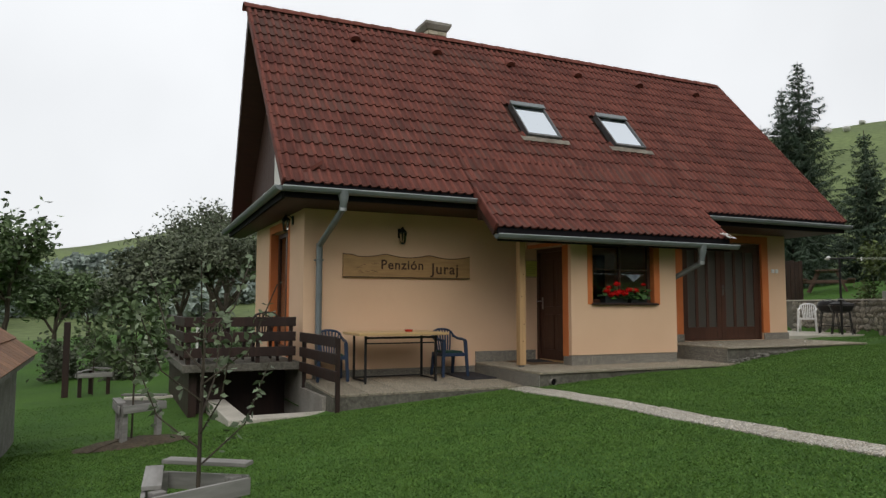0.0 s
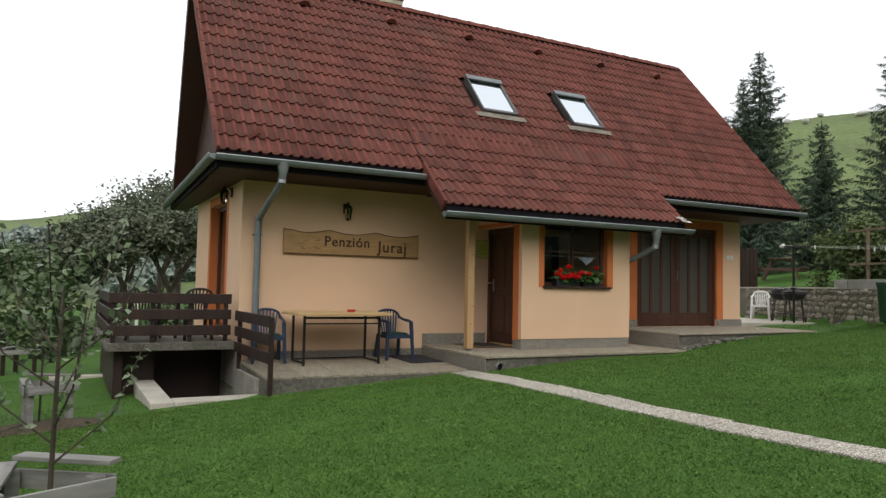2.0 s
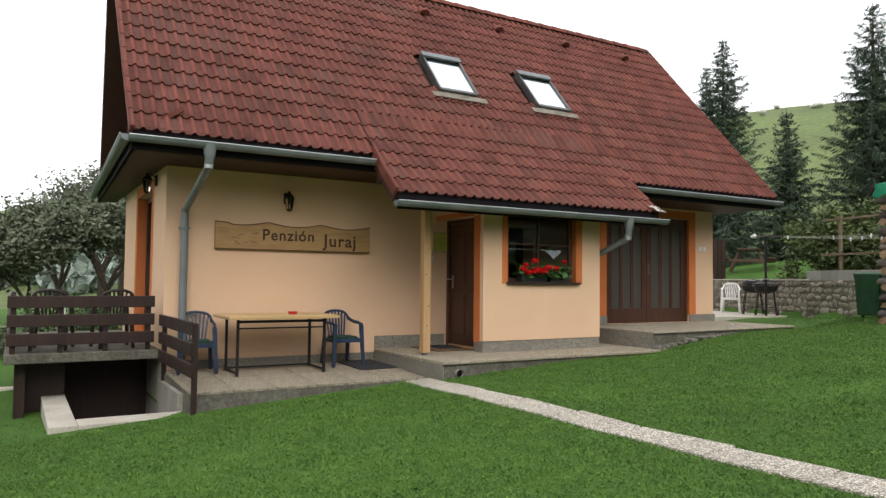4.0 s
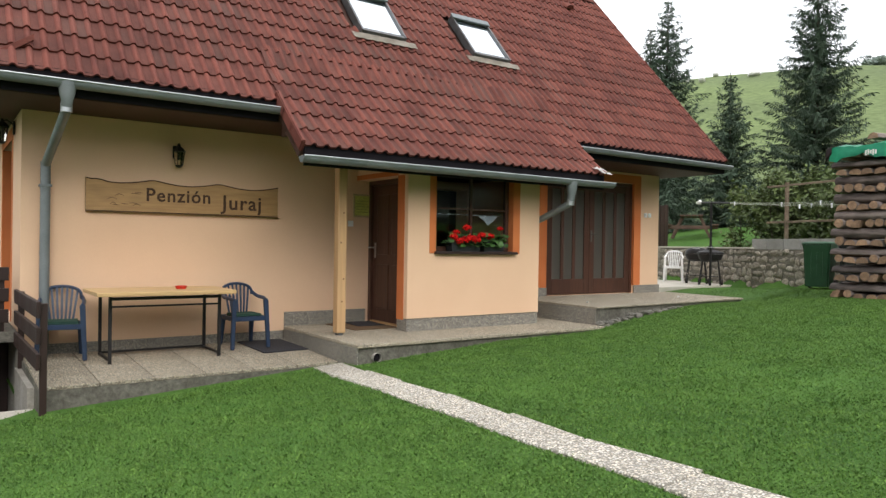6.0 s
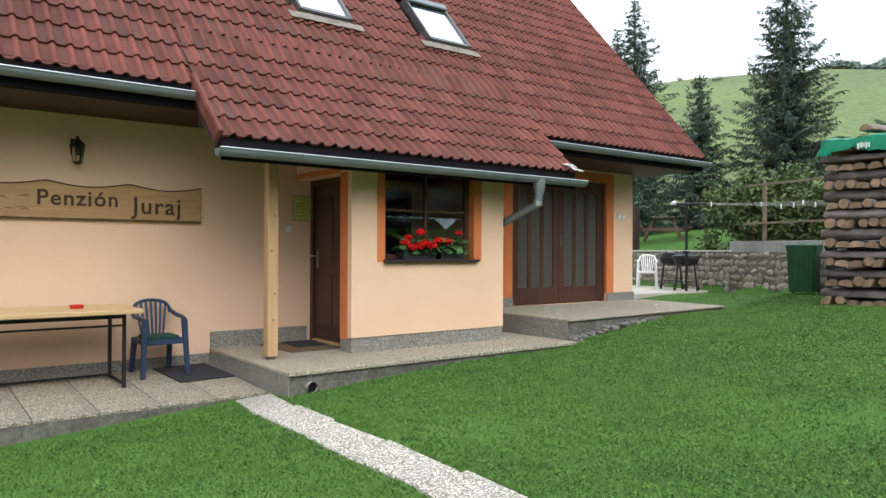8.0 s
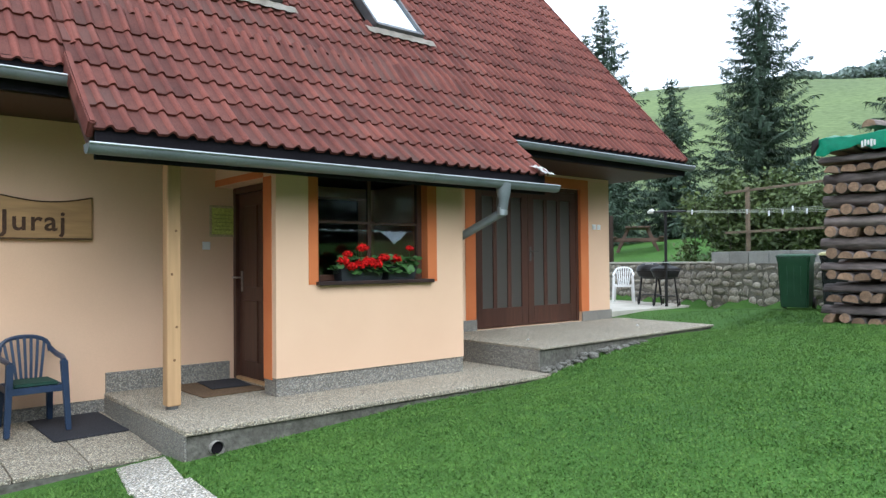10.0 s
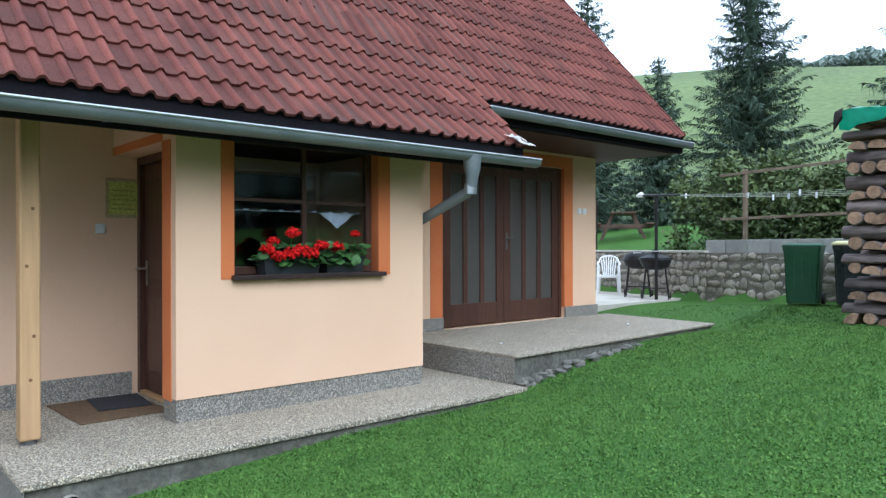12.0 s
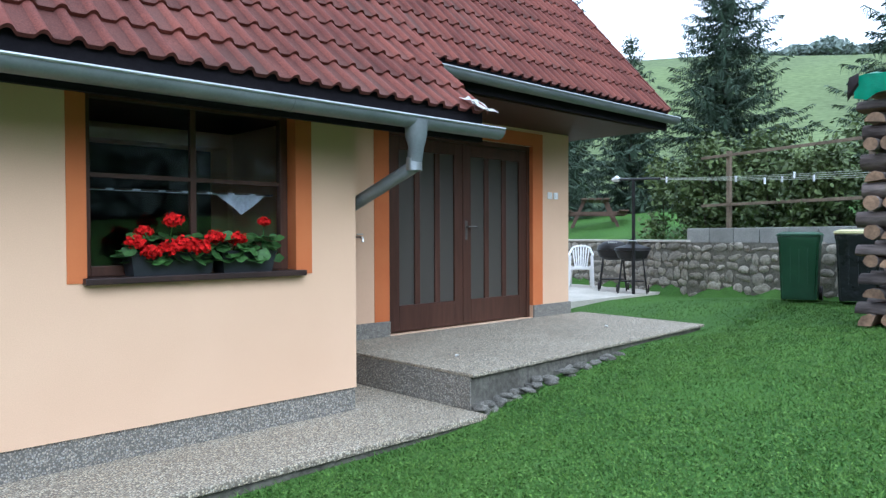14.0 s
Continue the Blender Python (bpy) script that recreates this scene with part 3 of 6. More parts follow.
part("pit_floor", boxes((1.72, 2.795, 10.07, 14.9, -2.0, -1.9)), CONCRETE, well)
part("cellar_back", boxes((1.73, 2.825, 12.6, 12.7, -1.9, 0.42)), DARKWOOD, well, "dark wooden cellar door")
deck = thing("deck", "concrete balcony slab over the cellar stairs", "deck", kind="structure")
# slab colour is dark for weathering and for the shade it lies in
part("deck_slab", bevelled(boxes((1.02, 2.825, 11.46, 15.6, 0.45, 0.57)), 0.01), MOSSY_SHADED, deck, "weathered concrete deck slab, darkened in colour for shade")
# two added dark panels stand for the deep shade below the deck
part("side_wall", boxes((1.14, 1.26, 11.7, 15.5, -0.5, 0.449)), DARKWOOD, deck, "dark panel added for the shade under the deck's side")
part("side_wall", boxes((1.26, 1.72, 12.0, 12.1, -0.5, 0.449)), DARKWOOD, deck, "dark panel added for the shade under the deck")


def rail_fence(label, x0, y0, x1, y1, z, length_posts, drop=0.0, boards=3):
    """Three wide dark boards on square posts."""
    ob = thing("railing", label, "railing", (x0, y0, z), math.degrees(math.atan2(y1 - y0, x1 - x0)))
    n = math.hypot(x1 - x0, y1 - y0)
    for i in range(boards):
        part("board", bevelled(boxes((0, n, -0.05, -0.015, 0.10 + 0.235 * i, 0.25 + 0.235 * i)), 0.006), DARKWOOD, ob)
    for i in range(length_posts):
        u = 0.07 + (n - 0.14) * i / (length_posts - 1)
        part("post", bevelled(boxes((u - 0.03, u + 0.03, -0.014, 0.045, -drop, 0.70)), 0.005), DARKWOOD, ob)
    return ob


rail_fence("dark-stained board railing along the deck", 1.04, 11.52, 2.74, 11.52, 0.57, 4)
rail_fence("dark-stained board railing at the deck's outer side", 1.09, 15.5, 1.09, 11.56, 0.57, 5)
rail_fence("dark-stained board railing beside the cellar stairs", 2.835, 11.42, 2.86, 9.50, 0.325, 2, drop=0.42)

# ---- openings ----
bay_window = thing("window_1", "brown-framed kitchen window with orange surround", "window", kind="structure")
x0, x1, z0, z1 = WIN
fy = BY + 0.10
part("window_frame", bevelled(boxes((x0, x0 + 0.06, fy, fy + 0.06, z0 + 0.03, z1), (x1 - 0.06, x1, fy, fy + 0.06, z0 + 0.03, z1), (x0 + 0.06, x1 - 0.06, fy, fy + 0.06, z0 + 0.03, z0 + 0.09), (x0 + 0.06, x1 - 0.06, fy, fy + 0.06, z1 - 0.06, z1)), 0.005), DOORWOOD, bay_window, "brown wooden frame")
cx = (x0 + x1) / 2
part("glazing_bar", boxes((cx - 0.018, cx + 0.018, fy + 0.012, fy + 0.048, z0 + 0.09, z1 - 0.06)), DOORWOOD, bay_window)
part("glazing_bar", boxes((x0 + 0.06, cx - 0.018, fy + 0.014, fy + 0.046, 2.105, 2.13), (cx + 0.018, x1 - 0.06, fy + 0.014, fy + 0.046, 2.105, 2.13)), DOORWOOD, bay_window)
for a, b in ((x0 + 0.06, cx - 0.018), (cx + 0.018, x1 - 0.06)):
    for c, d in ((z0 + 0.09, 2.105), (2.13, z1 - 0.06)):
        part("pane", boxes((a, b, fy + 0.026, fy + 0.032, c, d)), GLASS, bay_window).visible_shadow = False
part("window_sill", bevelled(boxes((x0 - 0.02, x1 + 0.05, BY - 0.06, fy, z0 - 0.01, z0 + 0.028)), 0.006), DARKWOOD, bay_window, "dark brown projecting sill")
part("surround", boxes((x0 - 0.10, x0, BY - 0.006, BY + 0.02, z0, z1), (x1, x1 + 0.125, BY - 0.006, BY + 0.02, z0, z1), (x0 + 0.0005, x0 + 0.004, BY - 0.006, fy, z0 + 0.03, z1), (x1 - 0.004, x1 - 0.0005, BY - 0.006, fy, z0 + 0.03, z1)), ORANGE, bay_window, "orange painted surround")
valance = thing("window_curtain", "white lace valance on a rod behind the glass, with a strip for a reflection", "curtain")
part("rod", tube(bmesh.new(), [(x0 + 0.062, fy + 0.10, 2.045), (x1 - 0.062, fy + 0.10, 2.045)], 0.006, 6), DARKWOOD, valance)
# pointed lace, plus a thin full-width strip that imitates a bluish reflection
bm = bmesh.new()
rows = []
for j in range(6):
    v_ = j / 5
    rows.append([Vector((x0 + 0.08 + (x1 - x0 - 0.16) * i / 60, fy + 0.10 + 0.008 * math.sin(i * 0.8), 2.05 - v_ * (0.014 + 0.13 * max(0.0, 1 - abs(i - 49) / 9.0)))) for i in range(61)])
loft(bm, rows, close=False)
part("lace", bm, material("white_lace", (0.38, 0.40, 0.46), (0.55, 0.57, 0.64), 30, 0.9, bump=0.3, bump_scale=90, fine=0.3), valance, smooth=True)
HANDLE = material("brushed_metal", (0.45, 0.44, 0.42), (0.55, 0.54, 0.52), 20, 0.35, metal=1.0, bump=0)


GREYHANDLE = material("dull_metal", (0.16, 0.15, 0.14), (0.22, 0.21, 0.2), 20, 0.45, metal=0.8, bump=0)


def lever(bm, x, y, z, sx, ax):
    """A door lever on its plate; ax 0 lies in a wall along x, 1 along y."""
    m = Matrix.Translation((x, y, z)) @ (Matrix.Identity(4) if ax == 0 else Matrix.Rotation(radians(-90), 4, "Z"))
    box(bm, -0.02, 0.02, -0.008, 0, -0.11, 0.11, m)
    tube(bm, [m @ Vector(p) for p in ((0, 0, 0.04), (0, -0.05, 0.04), (sx * 0.02, -0.055, 0.04), (sx * 0.12, -0.055, 0.04))], 0.009, 8)
    return bm


entry = thing("door_1", "closed dark brown wooden entrance door", "door", kind="structure")
DX = BX0 + 0.215
part("door_leaf", bevelled(boxes((DX + 0.02, DX + 0.06, 10.373, 11.367, PORCH + 0.03, 2.458)), 0.004), DOORWOOD, entry, "brown panelled door leaf")
for y0, y1 in ((10.50, 10.83), (10.91, 11.24)):
    for a, b in ((0.68, 1.32), (1.46, 2.32)):
        part("door_panel", bevelled(boxes((DX + 0.006, DX + 0.022, y0, y1, a, b)), 0.012), DOORWOOD, entry)
part("door_jamb", bevelled(boxes((DX - 0.02, DX + 0.1, 10.302, 10.37, PORCH, 2.528)), 0.004), DOORWOOD, entry)
part("door_jamb", bevelled(boxes((DX - 0.02, DX + 0.1, 11.37, Y0 - 0.002, PORCH, 2.528)), 0.004), DOORWOOD, entry)
part("door_head", bevelled(boxes((DX - 0.02, DX + 0.1, 10.372, 11.368, 2.46, 2.528)), 0.004), DOORWOOD, entry)
part("threshold", boxes((DX - 0.02, DX + 0.1, 10.372, 11.368, PORCH, PORCH + 0.028)), PINE, entry, "worn wooden threshold")
part("door_handle", lever(bmesh.new(), DX + 0.018, 11.29, 1.52, -1, 1), HANDLE, entry, "metal lever handle", smooth=True)
part("surround", boxes((BX0 - 0.006, BX0 + 0.02, BY + 0.085, BY + 0.249, 0.621, 2.53)), ORANGE, entry, "orange painted door surround")

garage = thing("door_2", "closed brown wooden double doors with frosted panes", "door", kind="structure")
g0, g1, h0, h1 = GAR
dy = Y0 + 0.06
mid = 12.01
FROST = glass("frosted_glass", (0.115, 0.104, 0.088), 0.45)
FROST.node_tree.nodes["Principled BSDF"].inputs["Transmission Weight"].default_value = 0.45
part("door_frame", bevelled(boxes((g0, g0 + 0.06, dy - 0.01, dy + 0.08, h0, h1), (g1 - 0.06, g1, dy - 0.01, dy + 0.08, h0, h1), (g0 + 0.06, g1 - 0.06, dy - 0.01, dy + 0.08, h1 - 0.06, h1)), 0.004), DOORWOOD, garage, "brown door frame")
for a, b in ((g0 + 0.063, mid - 0.003), (mid + 0.003, g1 - 0.063)):
    leaf_rows = [(a, a + 0.13, dy, dy + 0.05, h0 + 0.015, h1 - 0.063), (b - 0.13, b, dy, dy + 0.05, h0 + 0.015, h1 - 0.063),
                 (a + 0.13, b - 0.13, dy, dy + 0.05, h0 + 0.015, h0 + 0.29), (a + 0.13, b - 0.13, dy, dy + 0.05, h1 - 0.20, h1 - 0.063)]
    w = (b - a - 0.26 - 2 * 0.075) / 3
    for k in (1, 2):
        u = a + 0.13 + k * w + (k - 1) * 0.075
        leaf_rows.append((u, u + 0.075, dy + 0.004, dy + 0.046, h0 + 0.29, h1 - 0.20))
    leaf = part("door_leaf", bevelled(boxes(*leaf_rows), 0.005), DOORWOOD, garage, "brown glazed door leaf")
    for k in range(3):
        u = a + 0.13 + k * (w + 0.075)
        part("pane", boxes((u, u + w, dy + 0.022, dy + 0.028, h0 + 0.29, h1 - 0.20)), FROST, leaf, "frosted glass pane").visible_shadow = False
part("door_handle", lever(bmesh.new(), mid + 0.05, dy, 1.82, 1, 0), GREYHANDLE, garage, "metal lever handle", smooth=True)
part("surround", boxes((g0 - 0.19, g0, Y0 - 0.006, Y0 + 0.02, GARAGE + 0.15, h1 + 0.16), (g1, g1 + 0.19, Y0 - 0.006, Y0 + 0.02, GARAGE + 0.15, h1 + 0.16), (g0, g1, Y0 - 0.006, Y0 + 0.02, h1, h1 + 0.16)), ORANGE, garage, "orange painted surround")
part("jamb", boxes((g0 + 0.0005, g0 + 0.004, Y0 - 0.004, dy - 0.011, GARAGE + 0.15, h1), (g1 - 0.004, g1 - 0.0005, Y0 - 0.004, dy - 0.011, GARAGE + 0.15, h1)), ORANGE, garage)
side_door = thing("door_3", "brown glazed balcony door in an orange reveal", "door", kind="structure")
part("door_frame", boxes((X0 + 0.14, X0 + 0.2, 12.6, 12.7, 0.58, 2.85), (X0 + 0.14, X0 + 0.2, 13.95, 14.05, 0.58, 2.85), (X0 + 0.14, X0 + 0.2, 13.3, 13.38, 0.58, 2.77), (X0 + 0.14, X0 + 0.2, 12.7, 13.95, 2.77, 2.85), (X0 + 0.14, X0 + 0.2, 12.7, 13.95, 0.58, 0.72)), DOORWOOD, side_door)
for a, b in ((12.7, 13.3), (13.38, 13.95)):
    part("pane", boxes((X0 + 0.165, X0 + 0.172, a, b, 0.72, 2.77)), GLASS, side_door).visible_shadow = False
part("surround", boxes((X0 - 0.006, X0 + 0.02, 12.45, 12.6, 0.58, 3.0), (X0 - 0.006, X0 + 0.02, 14.05, 14.2, 0.58, 3.0), (X0 - 0.006, X0 + 0.02, 12.6, 14.05, 2.85, 3.0), (X0 - 0.004, X0 + 0.139, 14.046, 14.0499, 0.58, 2.85)), ORANGE, side_door, "orange painted reveal")

# ---- skylights, chimney ----
GREYMETAL = material("grey_metal", (0.10, 0.10, 0.10), (0.16, 0.16, 0.16), 8, 0.4, metal=0.6, bump=0.05, fine=0.1)
LEAD = material("lead_apron", (0.38, 0.34, 0.28), (0.50, 0.45, 0.38), 9, 0.6, bump=0.2, fine=0.15, stain=0.5, stain_colour=(0.25, 0.2, 0.14))
MIRRORPANE = bpy.data.materials.new("coated_roof_glass")
MIRRORPANE.use_nodes = True
MIRRORPANE.node_tree.nodes["Principled BSDF"].inputs["Base Color"].default_value = (0.75, 0.8, 0.84, 1)
MIRRORPANE.node_tree.nodes["Principled BSDF"].inputs["Metallic"].default_value = 1.0
MIRRORPANE.node_tree.nodes["Principled BSDF"].inputs["Roughness"].default_value = 0.04
S_TOP = 2.87
for wx in (7.12, 9.20):
    m = Matrix.Translation(on_roof(wx, S_TOP - 1.06, 0.05)) @ Matrix.Rotation(radians(PITCH), 4, "X")
    ob = thing("skylight", "grey-framed roof window reflecting the white sky", "skylight", group="roof windows")
    ob.matrix_basis = m
    part("frame", bevelled(boxes((0, 0.035, 0, 1.05, -0.06, 0.07), (0.745, 0.78, 0, 1.05, -0.06, 0.07), (0.035, 0.745, 0, 0.06, -0.06, 0.06), (0.035, 0.745, 0.97, 1.05, -0.06, 0.07)), 0.006), GREYMETAL, ob, "dark grey metal frame")
    part("hood", bevelled(boxes((-0.01, 0.79, 0.94, 1.07, 0.07, 0.10)), 0.01), GUTTER, ob, "light grey top cover")
    part("pane", boxes((0.035, 0.745, 0.06, 0.97, 0.03, 0.04)), MIRRORPANE, ob)
    bm = bmesh.new()
    cols, ring0, ring1 = 22, [], []
    for k in range(cols + 1):
        u = -0.16 + 1.10 * k / cols
        wave = 0.014 * math.cos(2 * math.pi * u / 0.15)
        ring0.append(Vector((u, -0.005 if 0 <= u <= 0.78 else -0.02, 0.012 + wave * 0.3)))
        ring1.append(Vector((u, -0.15 - 0.012 * math.cos(2 * math.pi * u / 0.15), 0.012 + wave)))
    loft(bm, [ring0, ring1], close=False)
    bmesh.ops.solidify(bm, geom=bm.faces[:], thickness=0.006)
    part("apron", bm, LEAD, ob, "weathered lead flashing apron", smooth=True)

BRICK = material("pale_brick", (0.34, 0.30, 0.22), (0.44, 0.39, 0.30), 6, 0.85, bump=0.4, bump_scale=60, fine=0.15, per_piece=0.15)
chimney = thing("chimney", "pale brick chimney with a flared concrete cap", "chimney")
part("core", boxes((6.07, 6.49, 13.79, 14.21, 6.6, 7.50)), CONCRETE, chimney, "grey mortar core")
part("cap", loft(bmesh.new(), [[Vector((a, b, z)) for a, b in ((6.28 - r, 14 - r), (6.28 + r, 14 - r), (6.28 + r, 14 + r), (6.28 - r, 14 + r))] for z, r in ((7.46, 0.245), (7.56, 0.305), (7.62, 0.305))]), CONCRETE, chimney, "flared concrete cap")
brick_mesh = mesh_of("brick", bevelled(boxes((-0.105, 0.105, -0.03, 0.03, -0.04, 0.04)), 0.004, 1), BRICK)
for row in range(7):
    for side in range(2):
        for k in range(-1, 3):
            u = (k - 0.5) * 0.22 + (0.11 if row % 2 else 0)
            if not -0.13 < u < 0.13:
                continue
            z = 6.82 + row * 0.095
            if side == 0:
                piece("brick", brick_mesh, chimney, pose(6.28 + u, 13.785, z))
            else:
                piece("brick", brick_mesh, chimney, pose(6.065, 14 + u, z, 0, 0, 90))

# ---- porch and terrace things ----
post = thing("porch_post", "squared raw pine post carrying the porch roof", "post", (6.18, 10.18, PORCH))
part("shaft", bevelled(boxes((-0.06, 0.06, -0.06, 0.06, 0.03, 2.43)), 0.012), PINE, post)
part("foot", tube(bmesh.new(), [(0, 0, 0), (0, 0, 0.035)], 0.05, 12), GREYMETAL, post, "dark metal post foot")
KNOT = material("knot", (0.16, 0.08, 0.03), (0.2, 0.1, 0.04), 30, 0.7)
for z, a in ((0.42, 0.0), (0.7, 0.02), (1.15, -0.02), (1.52, 0.015)):
    part("knot", tube(bmesh.new(), [(a, -0.062, z), (a, -0.058, z)], 0.012, 8), KNOT, post)

BLUE = material("blue_plastic", (0.016, 0.030, 0.062), (0.024, 0.042, 0.085), 10, 0.42, bump=0.05, fine=0.1, stain=0.3, stain_colour=(0.04, 0.06, 0.09))
WHITEPLASTIC = material("white_plastic", (0.72, 0.72, 0.71), (0.8, 0.8, 0.79), 8, 0.45, bump=0.04, fine=0.04)
BLACKPLASTIC = material("dark_plastic", (0.02, 0.012, 0.012), (0.032, 0.02, 0.018), 8, 0.5, bump=0.05, fine=0.1)
CUSHION = material("green_check_cloth", (0.012, 0.035, 0.025), (0.02, 0.065, 0.042), 22, 0.95, bump=0.4, bump_scale=90, fine=0.3)


def garden_chair(label, plastic, at, turn, group="", cushion=False):
    """A moulded plastic armchair; it faces -y."""
    ob = thing("garden_chair", label, "chair", at, turn, group)
    ob.scale = (0.87, 0.93, 0.95)
    bm = bmesh.new()
    n = 12
    rows = []
    for j in range(6):
        v = j / 5
        rows.append([Vector((-0.22 + 0.44 * i / n * 1.0, -0.24 + 0.44 * v, 0.42 - 0.02 * math.sin(math.pi * i / n) * math.sin(math.pi * v) - 0.02 * v + (0.0 if v > 0.1 else -0.02))) for i in range(n + 1)])
    loft(bm, rows, close=False)
    bmesh.ops.solidify(bm, geom=bm.faces[:], thickness=0.02)
    part("seat", bm, plastic, ob, smooth=True)
    part("seat_apron", bevelled(boxes((-0.23, 0.23, -0.255, -0.235, 0.36, 0.42), (-0.245, -0.225, -0.24, 0.2, 0.36, 0.42), (0.225, 0.245, -0.24, 0.2, 0.36, 0.42)), 0.004, 1), plastic, ob)

    def legs(sx, sy, top, foot):
        b = bmesh.new()
        secs = []
        for p, w in ((Vector(top), 0.034), (Vector(foot), 0.026)):
            secs.append([p + Vector((a * w, c * w * 0.8, 0)) for a, c in ((-1, -1), (1, -1), (1, 1), (-1, 1))])
        loft(b, secs)
        bmesh.ops.bevel(b, geom=b.edges[:], offset=0.008, segments=2, affect="EDGES")
        part("leg", b, plastic, ob, smooth=True)

    for sx in (-1, 1):
        legs(sx, -1, (sx * 0.235, -0.235, 0.64), (sx * 0.27, -0.27, 0))
        legs(sx, 1, (sx * 0.215, 0.20, 0.42), (sx * 0.235, 0.27, 0))
        part("armrest", tube(bmesh.new(), [(sx * 0.235, -0.26, 0.635), (sx * 0.255, -0.1, 0.655), (sx * 0.26, 0.08, 0.66), (sx * 0.245, 0.2, 0.69), (sx * 0.22, 0.25, 0.73)], [0.022, 0.026, 0.026, 0.024, 0.02], 8), plastic, ob, smooth=True)
    arc = [(0.23 * math.sin(a), 0.24 + 0.045 * math.cos(a), 0.68 + 0.15 * max(0.0, math.cos(a)) ** 0.6) for a in [radians(-90 + 15 * k) for k in range(13)]]
    part("back_rail", tube(bmesh.new(), arc, 0.02, 8), plastic, ob, smooth=True)
    for k in range(-3, 4):
        x0, x1 = k * 0.042, k * 0.062
        z1 = 0.68 + 0.15 * max(0.0, math.cos(math.asin(min(1, abs(x1) / 0.23)))) ** 0.6
        b = bmesh.new()
        loft(b, [[Vector((x + a * 0.013, y + c * 0.006, z)) for a, c in ((-1, -1), (1, -1), (1, 1), (-1, 1))] for x, y, z in ((x0, 0.19, 0.40), ((x0 + x1) / 2, 0.225, 0.6), (x1, 0.275, z1))])
        part("back_slat", b, plastic, ob)
    if cushion:
        b = boxes((-0.205, 0.205, -0.22, 0.17, 0.405, 0.45))
        bmesh.ops.bevel(b, geom=b.edges[:], offset=0.02, segments=3, affect="EDGES")
        pad = whole("seat_cushion", b, CUSHION, "thin dark green checked seat cushion on a chair", "cushion", smooth=True, at=pose(*at, 0, 0, turn) @ Matrix.Diagonal((0.87, 0.93, 0.95, 1)))
    return ob


garden_chair("dark blue plastic armchair against the house wall", BLUE, (5.28, 11.08, 0.282), 2, "blue chairs at the table", True)
garden_chair("dark blue plastic armchair with a thick cushion", BLUE, (3.22, 11.12, 0.282), -8, "blue chairs at the table", True)
garden_chair("dark brown plastic armchair on the deck", BLACKPLASTIC, (2.3, 12.05, 0.571), 185, "deck chairs")
garden_chair("dark brown plastic armchair on the deck", BLACKPLASTIC, (1.55, 12.1, 0.571), 170, "deck chairs")
garden_chair("white plastic armchair on the patio", WHITEPLASTIC, (17.82, 13.98, 0.76), -55)

STEEL = material("black_steel", (0.012, 0.011, 0.011), (0.022, 0.02, 0.02), 12, 0.5, metal=0.3, bump=0.05, fine=0.15)
table = thing("table", "pine-topped table on a thin black steel frame", "table", (3.45, 10.36, 0.252))
part("tabletop", bevelled(boxes((0, 1.49, 0, 0.88, 0.755, 0.80)), 0.008), material("table_pine", (0.50, 0.33, 0.15), (0.60, 0.42, 0.21), 2.0, 0.45, bump=0.1, bump_scale=26, stretch=(0.1, 1, 1), fine=0.12), table, "varnished pine tabletop")
for x in (0.17, 1.36):
    for y in (0.22, 0.80):
        part("leg", boxes((x - 0.016, x + 0.016, y - 0.016, y + 0.016, 0.0 + (0.012 if y < 0.5 else 0.036), 0.755)), STEEL, table)
    part("foot_bar", boxes((x - 0.012, x + 0.012, 0.2325, 0.7875, 0.04, 0.065)), STEEL, table)
part("stretcher", boxes((0.186, 1.344, 0.21, 0.23, 0.62, 0.64)), STEEL, table)
part("stretcher", boxes((0.186, 1.344, 0.79, 0.81, 0.05, 0.075)), STEEL, table)
part("apron", boxes((0.186, 1.344, 0.2, 0.225, 0.70, 0.735)), STEEL, table)
ash = thing("ashtray", "small red plastic ashtray on the table", "ashtray", (4.42, 10.78, 1.052))
RED = material("red_plastic", (0.45, 0.02, 0.01), (0.55, 0.03, 0.015), 20, 0.35, bump=0)
bm = bmesh.new()
loft(bm, [[Vector((r * math.cos(a), r * math.sin(a), z)) for a in [2 * math.pi * k / 20 for k in range(20)]] for r, z in ((0.055, 0), (0.07, 0.036), (0.058, 0.036), (0.046, 0.008))], caps=True)
part("bowl", bm, RED, ash, smooth=True)

MAT = material("rubber_mat", (0.018, 0.018, 0.022), (0.032, 0.032, 0.038), 40, 0.85, bump=0.6, bump_scale=120, fine=0.4)
COIR = material("coir", (0.10, 0.06, 0.03), (0.15, 0.095, 0.05), 30, 0.95, bump=0.8, bump_scale=150, fine=0.4)
whole("rubber_mat", bevelled(boxes((-0.30, 0.30, -0.42, 0.42, 0, 0.012)), 0.004, 1), MAT, "black ribbed rubber mat on the terrace", "doormat", at=pose(5.62, 10.95, 0.278, 2.4, 0, 3))
whole("doormat", bevelled(boxes((-0.33, 0.33, -0.42, 0.42, 0, 0.012)), 0.004, 1), COIR, "brown coir doormat at the entrance", "doormat", at=pose(6.88, 10.90, PORCH + 0.001, 0, 0, 2))
whole("small_mat", bevelled(boxes((-0.20, 0.20, -0.26, 0.26, 0, 0.01)), 0.004, 1), MAT, "small dark grey mat lying on the doormat", "doormat", at=pose(7.00, 11.02, PORCH + 0.014, 0, 0, -6))

